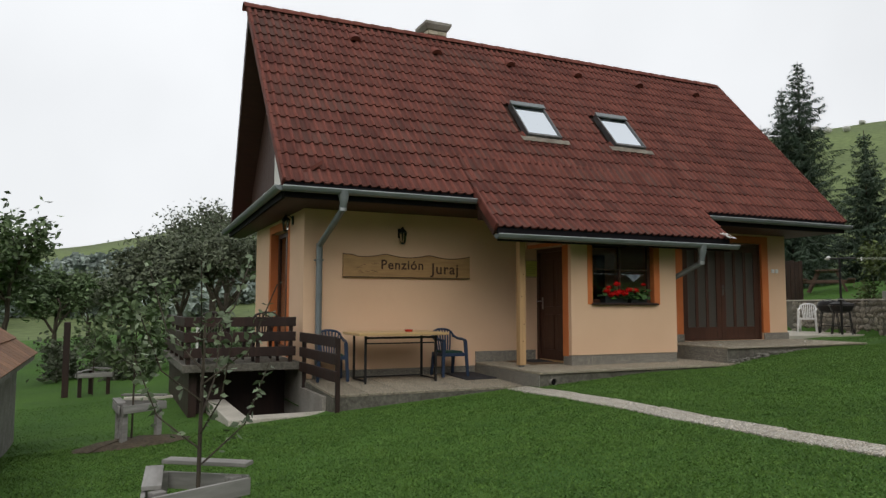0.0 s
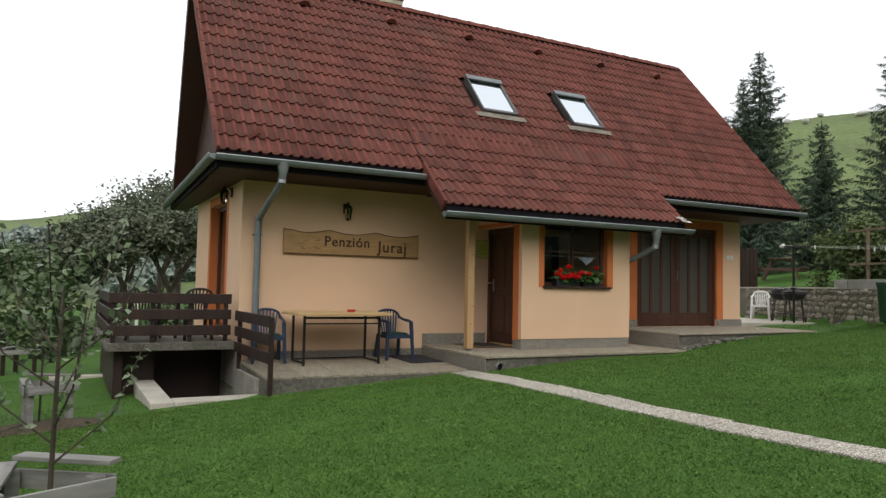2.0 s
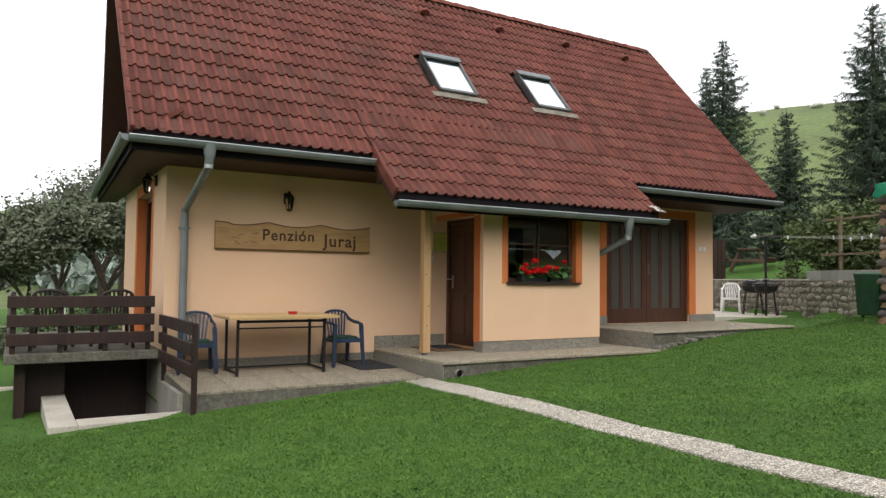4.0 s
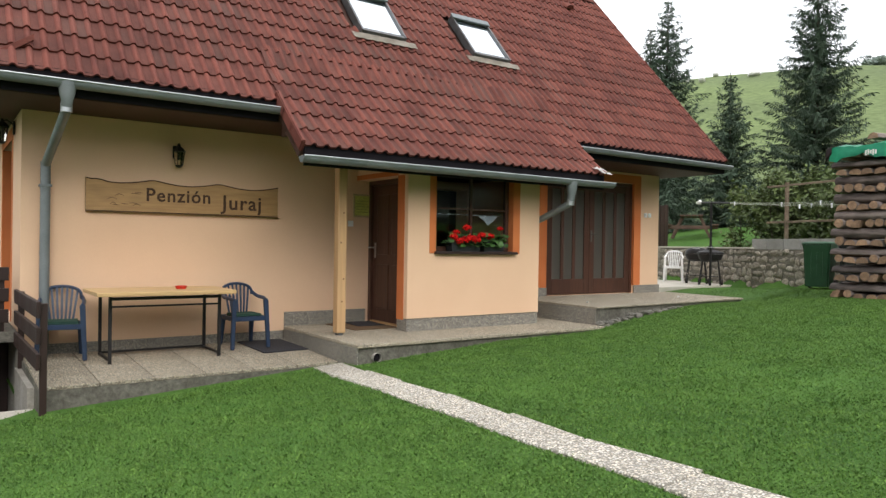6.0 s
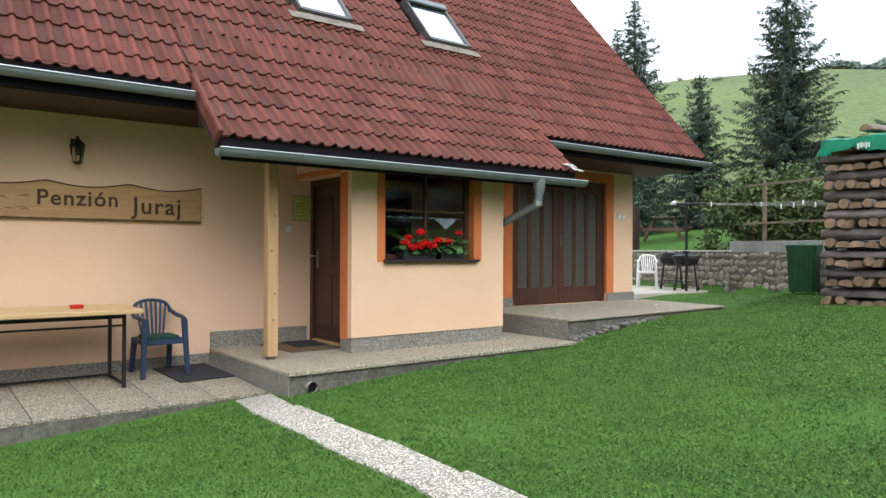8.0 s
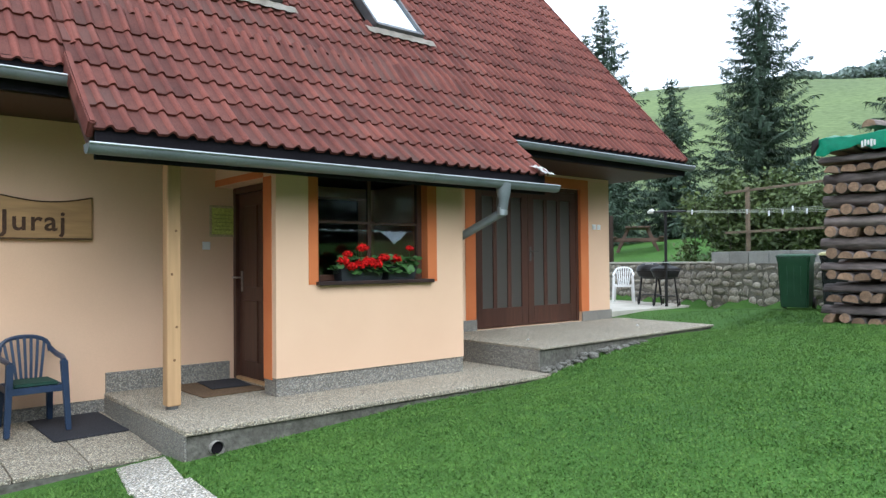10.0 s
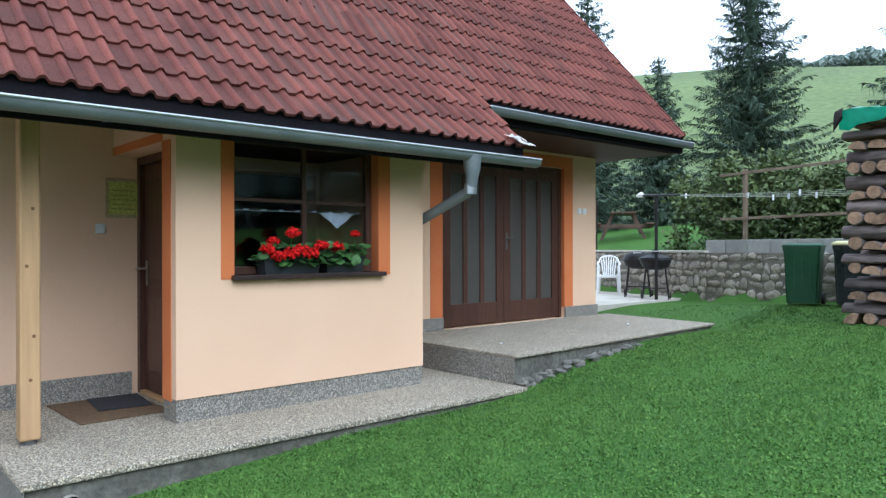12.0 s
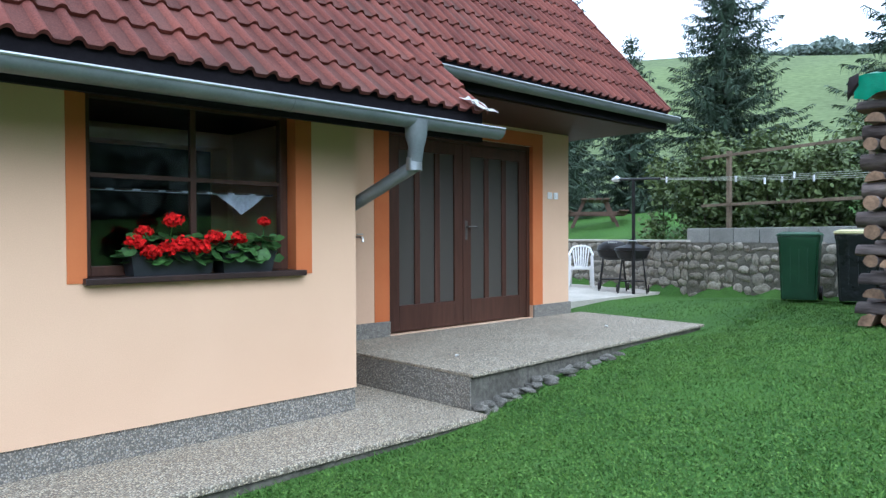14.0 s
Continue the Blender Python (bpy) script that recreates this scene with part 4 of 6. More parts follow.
# ---- sign, lantern, notices ----
sign = thing("house_sign", "carved wooden guesthouse sign with burnt lettering", "sign", (3.49, Y0 - 0.05, 1.945))
bm = bmesh.new()
prof = [(0, 0), (2.36, 0)]
steps = 40
for k in range(steps + 1):
    u = 1 - k / steps
    top = 0.41 - 0.055 * abs(math.sin(u * math.pi * 2.9 + 0.25)) + (0.015 if 0.03 < u < 0.09 else 0)
    prof.append((2.36 * u, top))
loft(bm, [[Vector((a, y, b)) for a, b in prof] for y in (0, 0.038)])
bmesh.ops.bevel(bm, geom=[e for e in bm.edges if abs(e.verts[0].co.y - e.verts[1].co.y) < 1e-6 and e.verts[0].co.y < 0.01], offset=0.006, segments=2, affect="EDGES")
part("board", bm, SIGNWOOD, sign)
TOPLINE = [(a, -0.002, b - 0.004) for a, b in prof[2:]]
BURNT = material("burnt_wood", (0.045, 0.022, 0.012), (0.075, 0.038, 0.02), 20, 0.8, bump=0.1)


def lettering(text, x, z, size, shear=0.0):
    cu = bpy.data.curves.new("lettering", "FONT")
    cu.body, cu.size, cu.extrude, cu.offset, cu.resolution_u = text, size, 0.003, 0.0035, 3
    cu.space_character = 1.12
    tmp = new("lettering_source", cu)
    me = bpy.data.meshes.new_from_object(tmp.evaluated_get(bpy.context.evaluated_depsgraph_get()))
    bpy.data.objects.remove(tmp)
    me.materials.clear()
    me.materials.append(BURNT)
    ob = new("lettering", me)
    ob.parent = sign
    ob.matrix_basis = pose(x, -0.003, z, 90, shear, 0)
    return ob


lettering("Penzión", 0.66, 0.15, 0.225)
lettering("Juraj", 1.60, 0.085, 0.262)
rnd = random.Random(4)
FAINT = material("faint_burn", (0.17, 0.095, 0.045), (0.22, 0.13, 0.065), 20, 0.8)
for k in range(9):
    x, z = 0.2 + 0.36 * rnd.random(), 0.07 + 0.2 * rnd.random()
    w, h = 0.05 + 0.07 * rnd.random(), 0.02 * rnd.uniform(-1, 1)
    part("carved_stroke", tube(bmesh.new(), [(x, -0.001, z), (x + w * 0.5, -0.001, z + h + 0.012), (x + w, -0.001, z + h * 0.4)], [0.003, 0.006, 0.003], 5), FAINT, sign, "faint carved line")
part("edge_line", tube(bmesh.new(), TOPLINE, 0.007, 6), BURNT, sign, "burnt dark edge line", smooth=True)
part("edge_line", boxes((0.0, 2.36, -0.002, 0.004, 0.004, 0.016)), BURNT, sign)

AMBER = glass("lantern_glass", (0.85, 0.8, 0.7), 0.1)
IRON = material("black_iron", (0.012, 0.010, 0.009), (0.02, 0.017, 0.015), 10, 0.55, metal=0.4, bump=0.1)


def lantern(at, turn):
    ob = thing("wall_lantern", "black iron wall lantern with glass panes", "lamp", at, turn, "wall lanterns")
    part("wall_plate", bevelled(boxes((-0.045, 0.045, -0.02, 0, -0.02, 0.14)), 0.006), IRON, ob)
    part("arm", tube(bmesh.new(), [(0, -0.02, 0.1), (0, -0.08, 0.15), (0, -0.13, 0.13)], 0.009, 8), IRON, ob, smooth=True)
    hexa = [2 * math.pi * k / 6 for k in range(6)]
    part("cap", loft(bmesh.new(), [[Vector((r * math.cos(a), -0.13 + r * math.sin(a), z)) for a in hexa] for r, z in ((0.085, 0.06), (0.05, 0.1), (0.02, 0.125), (0.01, 0.16))]), IRON, ob)
    part("base", loft(bmesh.new(), [[Vector((r * math.cos(a), -0.13 + r * math.sin(a), z)) for a in hexa] for r, z in ((0.02, -0.14), (0.045, -0.12), (0.048, -0.11))]), IRON, ob)
    part("pane", loft(bmesh.new(), [[Vector((r * math.cos(a), -0.13 + r * math.sin(a), z)) for a in hexa] for r, z in ((0.042, -0.11), (0.066, 0.06))]), AMBER, ob, "frosted lantern glass")
    for a in hexa:
        part("rib", tube(bmesh.new(), [(0.045 * math.cos(a), -0.13 + 0.045 * math.sin(a), -0.11), (0.07 * math.cos(a), -0.13 + 0.07 * math.sin(a), 0.06)], 0.004, 5), IRON, ob)
    return ob


lantern((4.52, Y0, 2.66), 0)
lantern((X0, 13.35, 2.94 - 0.02), 90).matrix_basis = pose(X0 - 0.007, 12.2, 2.88, 0, 0, -90)
notice = thing("notice_board", "small framed notice with a yellow-green sheet", "notice", (7.02, Y0, 2.0))
part("frame", bevelled(boxes((0, 0.30, -0.02, 0, 0, 0.025), (0, 0.30, -0.02, 0, 0.31, 0.335), (0, 0.022, -0.02, 0, 0.025, 0.31), (0.278, 0.30, -0.02, 0, 0.025, 0.31)), 0.003, 1), material("notice_frame", (0.42, 0.33, 0.18), (0.5, 0.4, 0.22), 10, 0.6), notice, "pale wooden frame")
part("sheet", boxes((0.022, 0.278, -0.012, -0.004, 0.025, 0.31)), material("notice_sheet", (0.46, 0.48, 0.11), (0.54, 0.56, 0.15), 9, 0.5, bump=0), notice, "yellow-green printed sheet")
for k in range(5):
    part("text_line", boxes((0.05, 0.25 - 0.03 * (k % 2), -0.0135, -0.0115, 0.07 + 0.04 * k, 0.08 + 0.04 * k)), material("notice_ink", (0.30, 0.33, 0.09), (0.33, 0.36, 0.10), 9, 0.6, bump=0) if k == 0 else bpy.data.materials["notice_ink"], notice)


def wall_switch(label, x, z):
    ob = thing("wall_switch", label, "switch", (x, Y0, z))
    part("plate", bevelled(boxes((0, 0.085, -0.018, 0, 0, 0.085)), 0.006), WHITEPLASTIC, ob)
    part("rocker", bevelled(boxes((0.022, 0.063, -0.026, -0.018, 0.02, 0.065)), 0.003), WHITEPLASTIC, ob)


wall_switch("white plastic light switch beside the entrance", 6.94, 1.86)
wall_switch("white plastic switch beside the double doors", 13.48, 2.22)
wall_switch("white plastic socket beside the double doors", 13.60, 2.22)
tap = thing("outdoor_tap", "small metal garden tap on the house wall", "tap", (10.45, Y0, 1.75))
part("body", tube(bmesh.new(), [(0, 0, 0), (0, -0.07, 0), (0, -0.11, -0.01), (0, -0.12, -0.05)], 0.013, 8), HANDLE, tap, smooth=True)
part("lever", boxes((-0.035, 0.035, -0.075, -0.06, 0.02, 0.032)), HANDLE, tap)


# ---- geraniums on the sill ----
LEAF = material("geranium_leaf", (0.030, 0.080, 0.016), (0.056, 0.130, 0.026), 15, 0.6, bump=0.2, per_piece=0.25)
PETAL = material("red_petal", (0.50, 0.005, 0.005), (0.64, 0.014, 0.012), 30, 0.8, bump=0.1, per_piece=0.35, spec=0.15)
TROUGH = material("dark_trough", (0.020, 0.022, 0.026), (0.034, 0.036, 0.042), 9, 0.5, bump=0.05, fine=0.15)


def cards(name, centres, sizes, mat, rnd, flat=0.5, aspect=1.0):
    """Many small folded leaves as one mesh."""
    c = np.asarray(centres, float)
    n = len(c)
    r = np.random.RandomState(rnd)
    u = r.normal(size=(n, 3))
    u[:, 2] *= flat
    u /= np.linalg.norm(u, axis=1, keepdims=True)
    w = r.normal(size=(n, 3))
    v = np.cross(u, w)
    v /= np.linalg.norm(v, axis=1, keepdims=True)
    nn = np.cross(u, v)
    s = np.asarray(sizes, float).reshape(-1, 1) * np.ones((n, 1))
    p = np.empty((n, 4, 3))
    p[:, 0] = c - u * s
    p[:, 1] = c + v * s * 0.5 * aspect + nn * s * 0.2
    p[:, 2] = c + u * s
    p[:, 3] = c - v * s * 0.5 * aspect + nn * s * 0.2
    idx = np.arange(n * 4).reshape(n, 4)
    tri = np.concatenate([idx[:, [0, 1, 2]], idx[:, [0, 2, 3]]], axis=1).reshape(-1)
    me = bpy.data.meshes.new(name)
    me.vertices.add(n * 4)
    me.vertices.foreach_set("co", p.reshape(-1))
    me.loops.add(n * 6)
    me.loops.foreach_set("vertex_index", tri.astype(np.int32))
    me.polygons.add(n * 2)
    me.polygons.foreach_set("loop_start", np.arange(0, n * 6, 3, dtype=np.int32))
    me.update(calc_edges=True)
    me.materials.append(mat)
    return me


def disc_leaf(bm, c, r, normal, rnd, lobes=9):
    n = Vector(normal).normalized()
    a = n.orthogonal().normalized()
    b = n.cross(a)
    mid_v = bm.verts.new(Vector(c) - n * r * 0.18)
    ring = [bm.verts.new(Vector(c) + (a * math.cos(t) + b * math.sin(t)) * r * (1 + 0.13 * math.cos(t * 5 + rnd.random())) + n * 0.1 * r * rnd.random()) for t in [2 * math.pi * k / lobes for k in range(lobes)]]
    for k in range(lobes):
        bm.faces.new((mid_v, ring[k], ring[(k + 1) % lobes]))


def geranium_box(label, x0, x1, heads, seed):
    rnd = random.Random(seed)
    ob = thing("flower_trough", label, "flower box", (x0, BY - 0.055, WIN[2] + 0.028))
    w = x1 - x0
    bm = bmesh.new()
    loft(bm, [[Vector(p) for p in ((i, i, z), (w - i, i, z), (w - i, 0.17 - i, z), (i, 0.17 - i, z))] for z, i in ((0, 0.02), (0.12, 0.0), (0.135, -0.008), (0.14, -0.008), (0.14, 0.01), (0.10, 0.014))])
    part("trough", bm, TROUGH, ob, "dark plastic trough")
    part("soil", boxes((0.015, w - 0.015, 0.015, 0.155, 0.06, 0.115)), EARTH, ob)
    leaf_bm = bmesh.new()
    for k in range(int(110 * w / 0.5)):
        c = (w * rnd.random() * 1.1 - 0.05 * w, -0.045 + 0.21 * rnd.random(), 0.08 + 0.16 * rnd.random() ** 1.3)
        disc_leaf(leaf_bm, c, 0.03 + 0.022 * rnd.random(), (rnd.uniform(-0.6, 0.6), rnd.uniform(-0.9, 0.1), 0.5 + rnd.random()), rnd)
    part("foliage", leaf_bm, LEAF, ob, "round green geranium leaves", smooth=True)
    for hx, hy, hz, hr in heads:
        st = tube(bmesh.new(), [(hx, 0.08, 0.1), (hx, (0.08 + hy) / 2, (0.1 + hz) / 2), (hx, hy, hz)], 0.004, 5)
        part("stem", st, LEAF, ob)
        head = bmesh.new()
        for k in range(120):
            d = Vector((rnd.gauss(0, 1), rnd.gauss(0, 1), rnd.gauss(0, 0.7)))
            d.normalize()
            disc_leaf(head, Vector((hx, hy, hz)) + Vector((d.x, d.y, d.z * 0.72)) * hr * 1.12 * (0.5 + 0.55 * rnd.random()), 0.013, d + Vector((rnd.gauss(0, 0.5), rnd.gauss(0, 0.5), rnd.gauss(0, 0.5))), rnd, 5)
        part("flower_head", head, PETAL, ob, "bright red geranium head")
    return ob


geranium_box("dark trough of red flowering geraniums", 7.76, 8.27, [(0.02, -0.02, 0.20, 0.05), (0.1, -0.03, 0.15, 0.055), (0.07, 0.0, 0.26, 0.045), (0.24, -0.01, 0.33, 0.055), (0.22, -0.03, 0.17, 0.06), (0.31, -0.02, 0.19, 0.06), (0.40, -0.03, 0.17, 0.06), (0.50, -0.02, 0.23, 0.055)], 3)
geranium_box("dark trough with a few red geraniums", 8.32, 8.70, [(0.10, 0.0, 0.22, 0.05), (0.32, 0.05, 0.33, 0.035)], 5)

# ---- trees and shrubs ----
BARK = material("bark", (0.045, 0.035, 0.026), (0.085, 0.068, 0.05), 8, 0.95, bump=0.9, bump_scale=28, stretch=(1, 1, 0.25), fine=0.4, distance=0.02)
NEEDLE = material("spruce_needles", (0.036, 0.062, 0.038), (0.070, 0.103, 0.064), 2.5, 0.75, bump=0, fine=0.2, per_piece=0.35)
APPLELEAF = material("orchard_leaf", (0.070, 0.110, 0.048), (0.125, 0.180, 0.076), 1.2, 0.65, bump=0, fine=0.2, per_piece=0.4)
GREYLEAF = material("dull_leaf", (0.088, 0.106, 0.066), (0.14, 0.162, 0.10), 1.2, 0.7, bump=0, fine=0.2, per_piece=0.4)
HEDGELEAF = material("hedge_leaf", (0.052, 0.080, 0.024), (0.115, 0.152, 0.045), 1.5, 0.6, bump=0, fine=0.2, per_piece=0.45)
YOUNGLEAF = material("young_leaf", (0.09, 0.13, 0.07), (0.19, 0.23, 0.14), 3, 0.6, bump=0, fine=0.2, per_piece=0.45)
# leaf colour paled and blued to paint haze over the far trees
HAZYLEAF = material("hazed_leaf", (0.21, 0.255, 0.23), (0.28, 0.33, 0.29), 0.4, 0.8, bump=0, fine=0.2, per_piece=0.35)


def link_mesh(name, me, parent, label=""):
    ob = new(name, me)
    ob.parent = parent
    return tagged(ob, label)


def broadleaf(label, x, y, height, spread, seed, leaf, leaves=3500, size=0.07, lean=0.0, fork=0.28, trunk=None, group=""):
    """A tapered trunk with forked limbs; leaf clusters sit on the twig ends."""
    rnd = random.Random(seed)
    z = ground_z(x, y)
    ob = thing("tree", label, "tree", (x, y, z - 0.03), group=group)
    bm = bmesh.new()
    r0 = trunk or height * 0.022
    tips = []

    def limb(p, way, length, r, depth):
        pts, rad = [p.copy()], [r]
        steps = 4
        q = p.copy()
        for k in range(steps):
            way = (way + Vector((rnd.gauss(0, 0.16), rnd.gauss(0, 0.16), rnd.gauss(0.03, 0.1)))).normalized()
            q = q + way * length / steps
            pts.append(q.copy())
            rad.append(r * (1 - 0.5 * (k + 1) / steps))
            if depth >= 1:
                tips.append(q.copy())
        tube(bm, pts, rad, 6 if depth else 9, caps=False)
        if depth < 3:
            for k in range(rnd.randint(3, 4)):
                a = rnd.random() * 2 * math.pi
                side = Vector((math.cos(a) * spread, math.sin(a) * spread, rnd.uniform(0.1, 0.7)))
                start = pts[rnd.randint(2, steps)]
                limb(start, (way * 0.6 + side.normalized()).normalized(), length * rnd.uniform(0.55, 0.8), r * 0.5, depth + 1)

    top = Vector((lean * height * fork, 0, height * fork))
    tube(bm, [(0, 0, -0.1), (top.x * 0.4, 0.02, top.z * 0.5), top], [r0 * 1.25, r0, r0 * 0.9], 10, caps=False)
    for k in range(4):
        a = k * math.pi / 2 + rnd.random()
        limb(top, Vector((math.cos(a) * 0.55 * spread + lean, math.sin(a) * 0.55 * spread, 0.9)).normalized(), height * 0.3, r0 * 0.65, 0)
    part("trunk", bm, BARK, ob, smooth=True)
    r = np.random.RandomState(seed)
    t = np.array([tuple(v) for v in tips])
    t = t[t[:, 2] > height * fork * 1.1]
    c = t[r.randint(0, len(t), leaves)] + r.normal(size=(leaves, 3)) * height * 0.032
    link_mesh("crown", cards("crown", c, size * (0.7 + 0.6 * r.rand(leaves)), leaf, seed, 0.6), ob, "loose crown of small leaves")
    return ob


def spruce(label, x, y, height, radius, seed, base=0.06, z=None):
    rnd = random.Random(seed)
    z = ground_z(x, y) if z is None else z
    ob = thing("spruce", label, "tree", (x, y, z - 0.05), rnd.random() * 360, "garden spruces")
    part("trunk", tube(bmesh.new(), [(0, 0, -0.1), (0, 0, height * 0.5), (0, 0, height)], [height * 0.014, height * 0.008, 0.012], 9, caps=False), BARK, ob, smooth=True)
    verts, faces = [], []

    def blade(p, q, w, n):
        k = len(verts)
        side = (q - p).cross(n).normalized() * w
        verts.extend((p - side * 0.4, p + side * 0.4, p.lerp(q, 0.55) + side, q, p.lerp(q, 0.55) - side))
        faces.append((k, k + 1, k + 2, k + 3, k + 4))

    zz = height * base
    while zz < height * 0.985:
        f = 1 - zz / height
        reach = radius * f ** 0.8 * (1.0 if f < 0.93 else 0.8)
        count = 5 + int(5 * min(1, f * 1.6))
        spin = rnd.random() * 6.28
        for b in range(count):
            a = spin + 6.28 * b / count + rnd.gauss(0, 0.12)
            L = reach * rnd.choice((0.5, 0.7, 0.85, 1.0, 1.0, 1.2)) * rnd.uniform(0.85, 1.12) + 0.12
            out = Vector((math.cos(a), math.sin(a), 0))
            droop = 0.42 * f + 0.02
            pts = [Vector((0, 0, zz + rnd.uniform(-0.1, 0.1))) + out * L * s + Vector((0, 0, -droop * L * s * (1.25 - 0.75 * s) + 0.16 * L * s * s)) for s in (0.08, 0.35, 0.6, 0.82, 1.0)]
            side = out.cross(Vector((0, 0, 1)))
            steps = max(7, int(L * 19))
            for k in range(steps):
                s = (k + 0.5 + rnd.uniform(-0.3, 0.3)) / steps
                i = min(3, int(s * 4))
                p = pts[i].lerp(pts[i + 1], s * 4 - i)
                tw = (0.16 + 0.26 * (1 - s)) * min(1.0, L * 0.6 + 0.25)
                for sd in (-1, 1):
                    q = p + (side * sd * rnd.uniform(0.7, 1.1) + out * rnd.uniform(0.4, 0.9)) * tw + Vector((0, 0, -rnd.uniform(0.15, 0.75) * tw))
                    blade(p, q, 0.014 + 0.013 * rnd.random(), Vector((rnd.gauss(0, 0.5), rnd.gauss(0, 0.5), 1)))
                if rnd.random() < 0.9:
                    blade(p, p + Vector((rnd.gauss(0, 0.08), rnd.gauss(0, 0.08), -rnd.uniform(0.15, 0.45))) * min(1, L), 0.016, out)
            blade(pts[3], pts[4] + out * 0.08, 0.035, Vector((0, 0, 1)))
        zz += 0.18 + 0.10 * f
    me = bpy.data.meshes.new("needle_foliage")
    me.from_pydata([tuple(v) for v in verts], [], faces)
    me.materials.append(NEEDLE)
    link_mesh("needle_foliage", me, ob, "dark green drooping spruce boughs")
    return ob


spruce("tall dark spruce standing behind the garden hedge", 30.5, 16.9, 10.6, 3.0, 11, z=2.4)
spruce("tall dark spruce rising behind the house", 33.0, 26.0, 12.2, 3.1, 12, z=2.4)
spruce("young spruce with ragged boughs beside the house", 28.5, 19.4, 6.6, 1.9, 13, z=2.3)
spruce("dark spruce beyond the woodpile", 30.0, 10.9, 10.2, 2.7, 14, z=2.4)
spruce("slender dark spruce beside a taller one", 34.4, 28.2, 11.6, 2.4, 16, z=2.4)
spruce("narrow dark spruce at the edge of the group", 35.2, 30.4, 10.0, 2.2, 17, z=2.4)
spruce("broad dark spruce low behind the patio", 25.5, 20.6, 4.6, 2.0, 15, z=2.2)

broadleaf("old orchard apple tree with a forked trunk", -1.75, 16.8, 4.5, 0.9, 21, APPLELEAF, 5200, 0.075, -0.25, 0.22, 0.10)
broadleaf("spreading orchard tree with a dull green crown", -3.6, 20.5, 4.6, 1.0, 22, APPLELEAF, 5200, 0.08)
for k, (tx, ty, th, tl) in enumerate(((2.3, 27.0, 5.0, GREYLEAF), (0.4, 30.0, 3.5, GREYLEAF), (3.9, 31.0, 6.6, GREYLEAF), (-1.6, 27.0, 3.5, APPLELEAF), (1.4, 23.5, 3.7, GREYLEAF), (-5.5, 27.0, 4.8, APPLELEAF), (-0.8, 36.0, 3.6, GREYLEAF), (5.2, 36.0, 7.5, GREYLEAF), (-4.5, 35, 4.6, APPLELEAF), (3.4, 24.0, 4.6, GREYLEAF))):
    broadleaf("dull green orchard tree in the grass", tx, ty, th, 1.0, 30 + k, tl, 6500, 0.075, group="orchard trees")


def shrub(name, label, category, x0, x1, y0, y1, height, leaf, seed, leaves, size, skew=0.0, kind=""):
    """A row of leafy shoots of uneven height with stems inside."""
    rnd = random.Random(seed)
    ob = thing(name, label, category, ((x0 + x1) / 2, (y0 + y1) / 2, ground_z((x0 + x1) / 2, (y0 + y1) / 2)), kind=kind)
    r = np.random.RandomState(seed)
    ax, ay = (x1 - x0) / 2, (y1 - y0) / 2
    clumps = []
    for k in range(int(max(8, ax * ay * 9))):
        cx, cy = r.uniform(-ax, ax), r.uniform(-ay, ay)
        h = height * r.uniform(0.62, 1.08)
        part("stem", tube(bmesh.new(), [(cx + skew * cy, cy, -0.3), (cx + skew * cy + r.normal() * 0.08, cy + r.normal() * 0.08, h * 0.9)], [0.022, 0.006], 5, caps=False), BARK, ob)
        for z in np.arange(0.1, h, 0.22):
            clumps.append((cx + skew * cy + r.normal() * 0.16, cy + r.normal() * 0.16, z))
    cl = np.array(clumps)
    c = cl[r.randint(0, len(cl), leaves)] + r.normal(size=(leaves, 3)) * 0.14
    c[:, 2] = np.maximum(c[:, 2], 0.02)
    link_mesh("foliage", cards("foliage", c, size * (0.6 + 0.8 * r.rand(leaves)), leaf, seed, 0.7), ob)
    return ob


shrub("hedge", "dense green raspberry hedge behind the garden wall", "hedge", 18.0, 19.6, 5.0, 13.4, 1.62, HEDGELEAF, 41, 32000, 0.055, WALL_SKEW)
shrub("shrub", "tall leafy bush at the end of the hedge", "shrub", 19.6, 21.2, 9.0, 12.4, 1.85, HEDGELEAF, 42, 11000, 0.06)
shrub("shrub", "brown-green bush at the orchard's edge", "shrub", -1.2, 1.2, 19.0, 21.0, 0.8, GREYLEAF, 43, 5000, 0.06)
shrub("shrub", "low green weeds behind the deck", "shrub", 1.5, 6.0, 20.0, 22.0, 1.0, APPLELEAF, 44, 6000, 0.06)


def far_woods(name, label, spots, seed, size):
    """A belt of far trees: clumps of leaf sprays on the hill."""
    r = np.random.RandomState(seed)
    cs = []
    for x, y, w, h in spots:
        n = 1500
        p = r.normal(size=(n, 3))
        p /= np.linalg.norm(p, axis=1, keepdims=True)
        p *= (0.55 + 0.45 * r.rand(n, 1)) * (1 + 0.25 * np.sin(p[:, :1] * 5 + x) * np.cos(p[:, 1:2] * 4))
        cs.append(p * [w, w, h * 0.55] + [x, y, ground_z(x, y) + h * 0.5])
    c = np.concatenate(cs)
    me = cards(name, c, size * (0.6 + 0.8 * r.rand(len(c))), HAZYLEAF, seed, 0.8, 1.4)
    return tagged(new(name, me), label, "woods", kind="stuff")


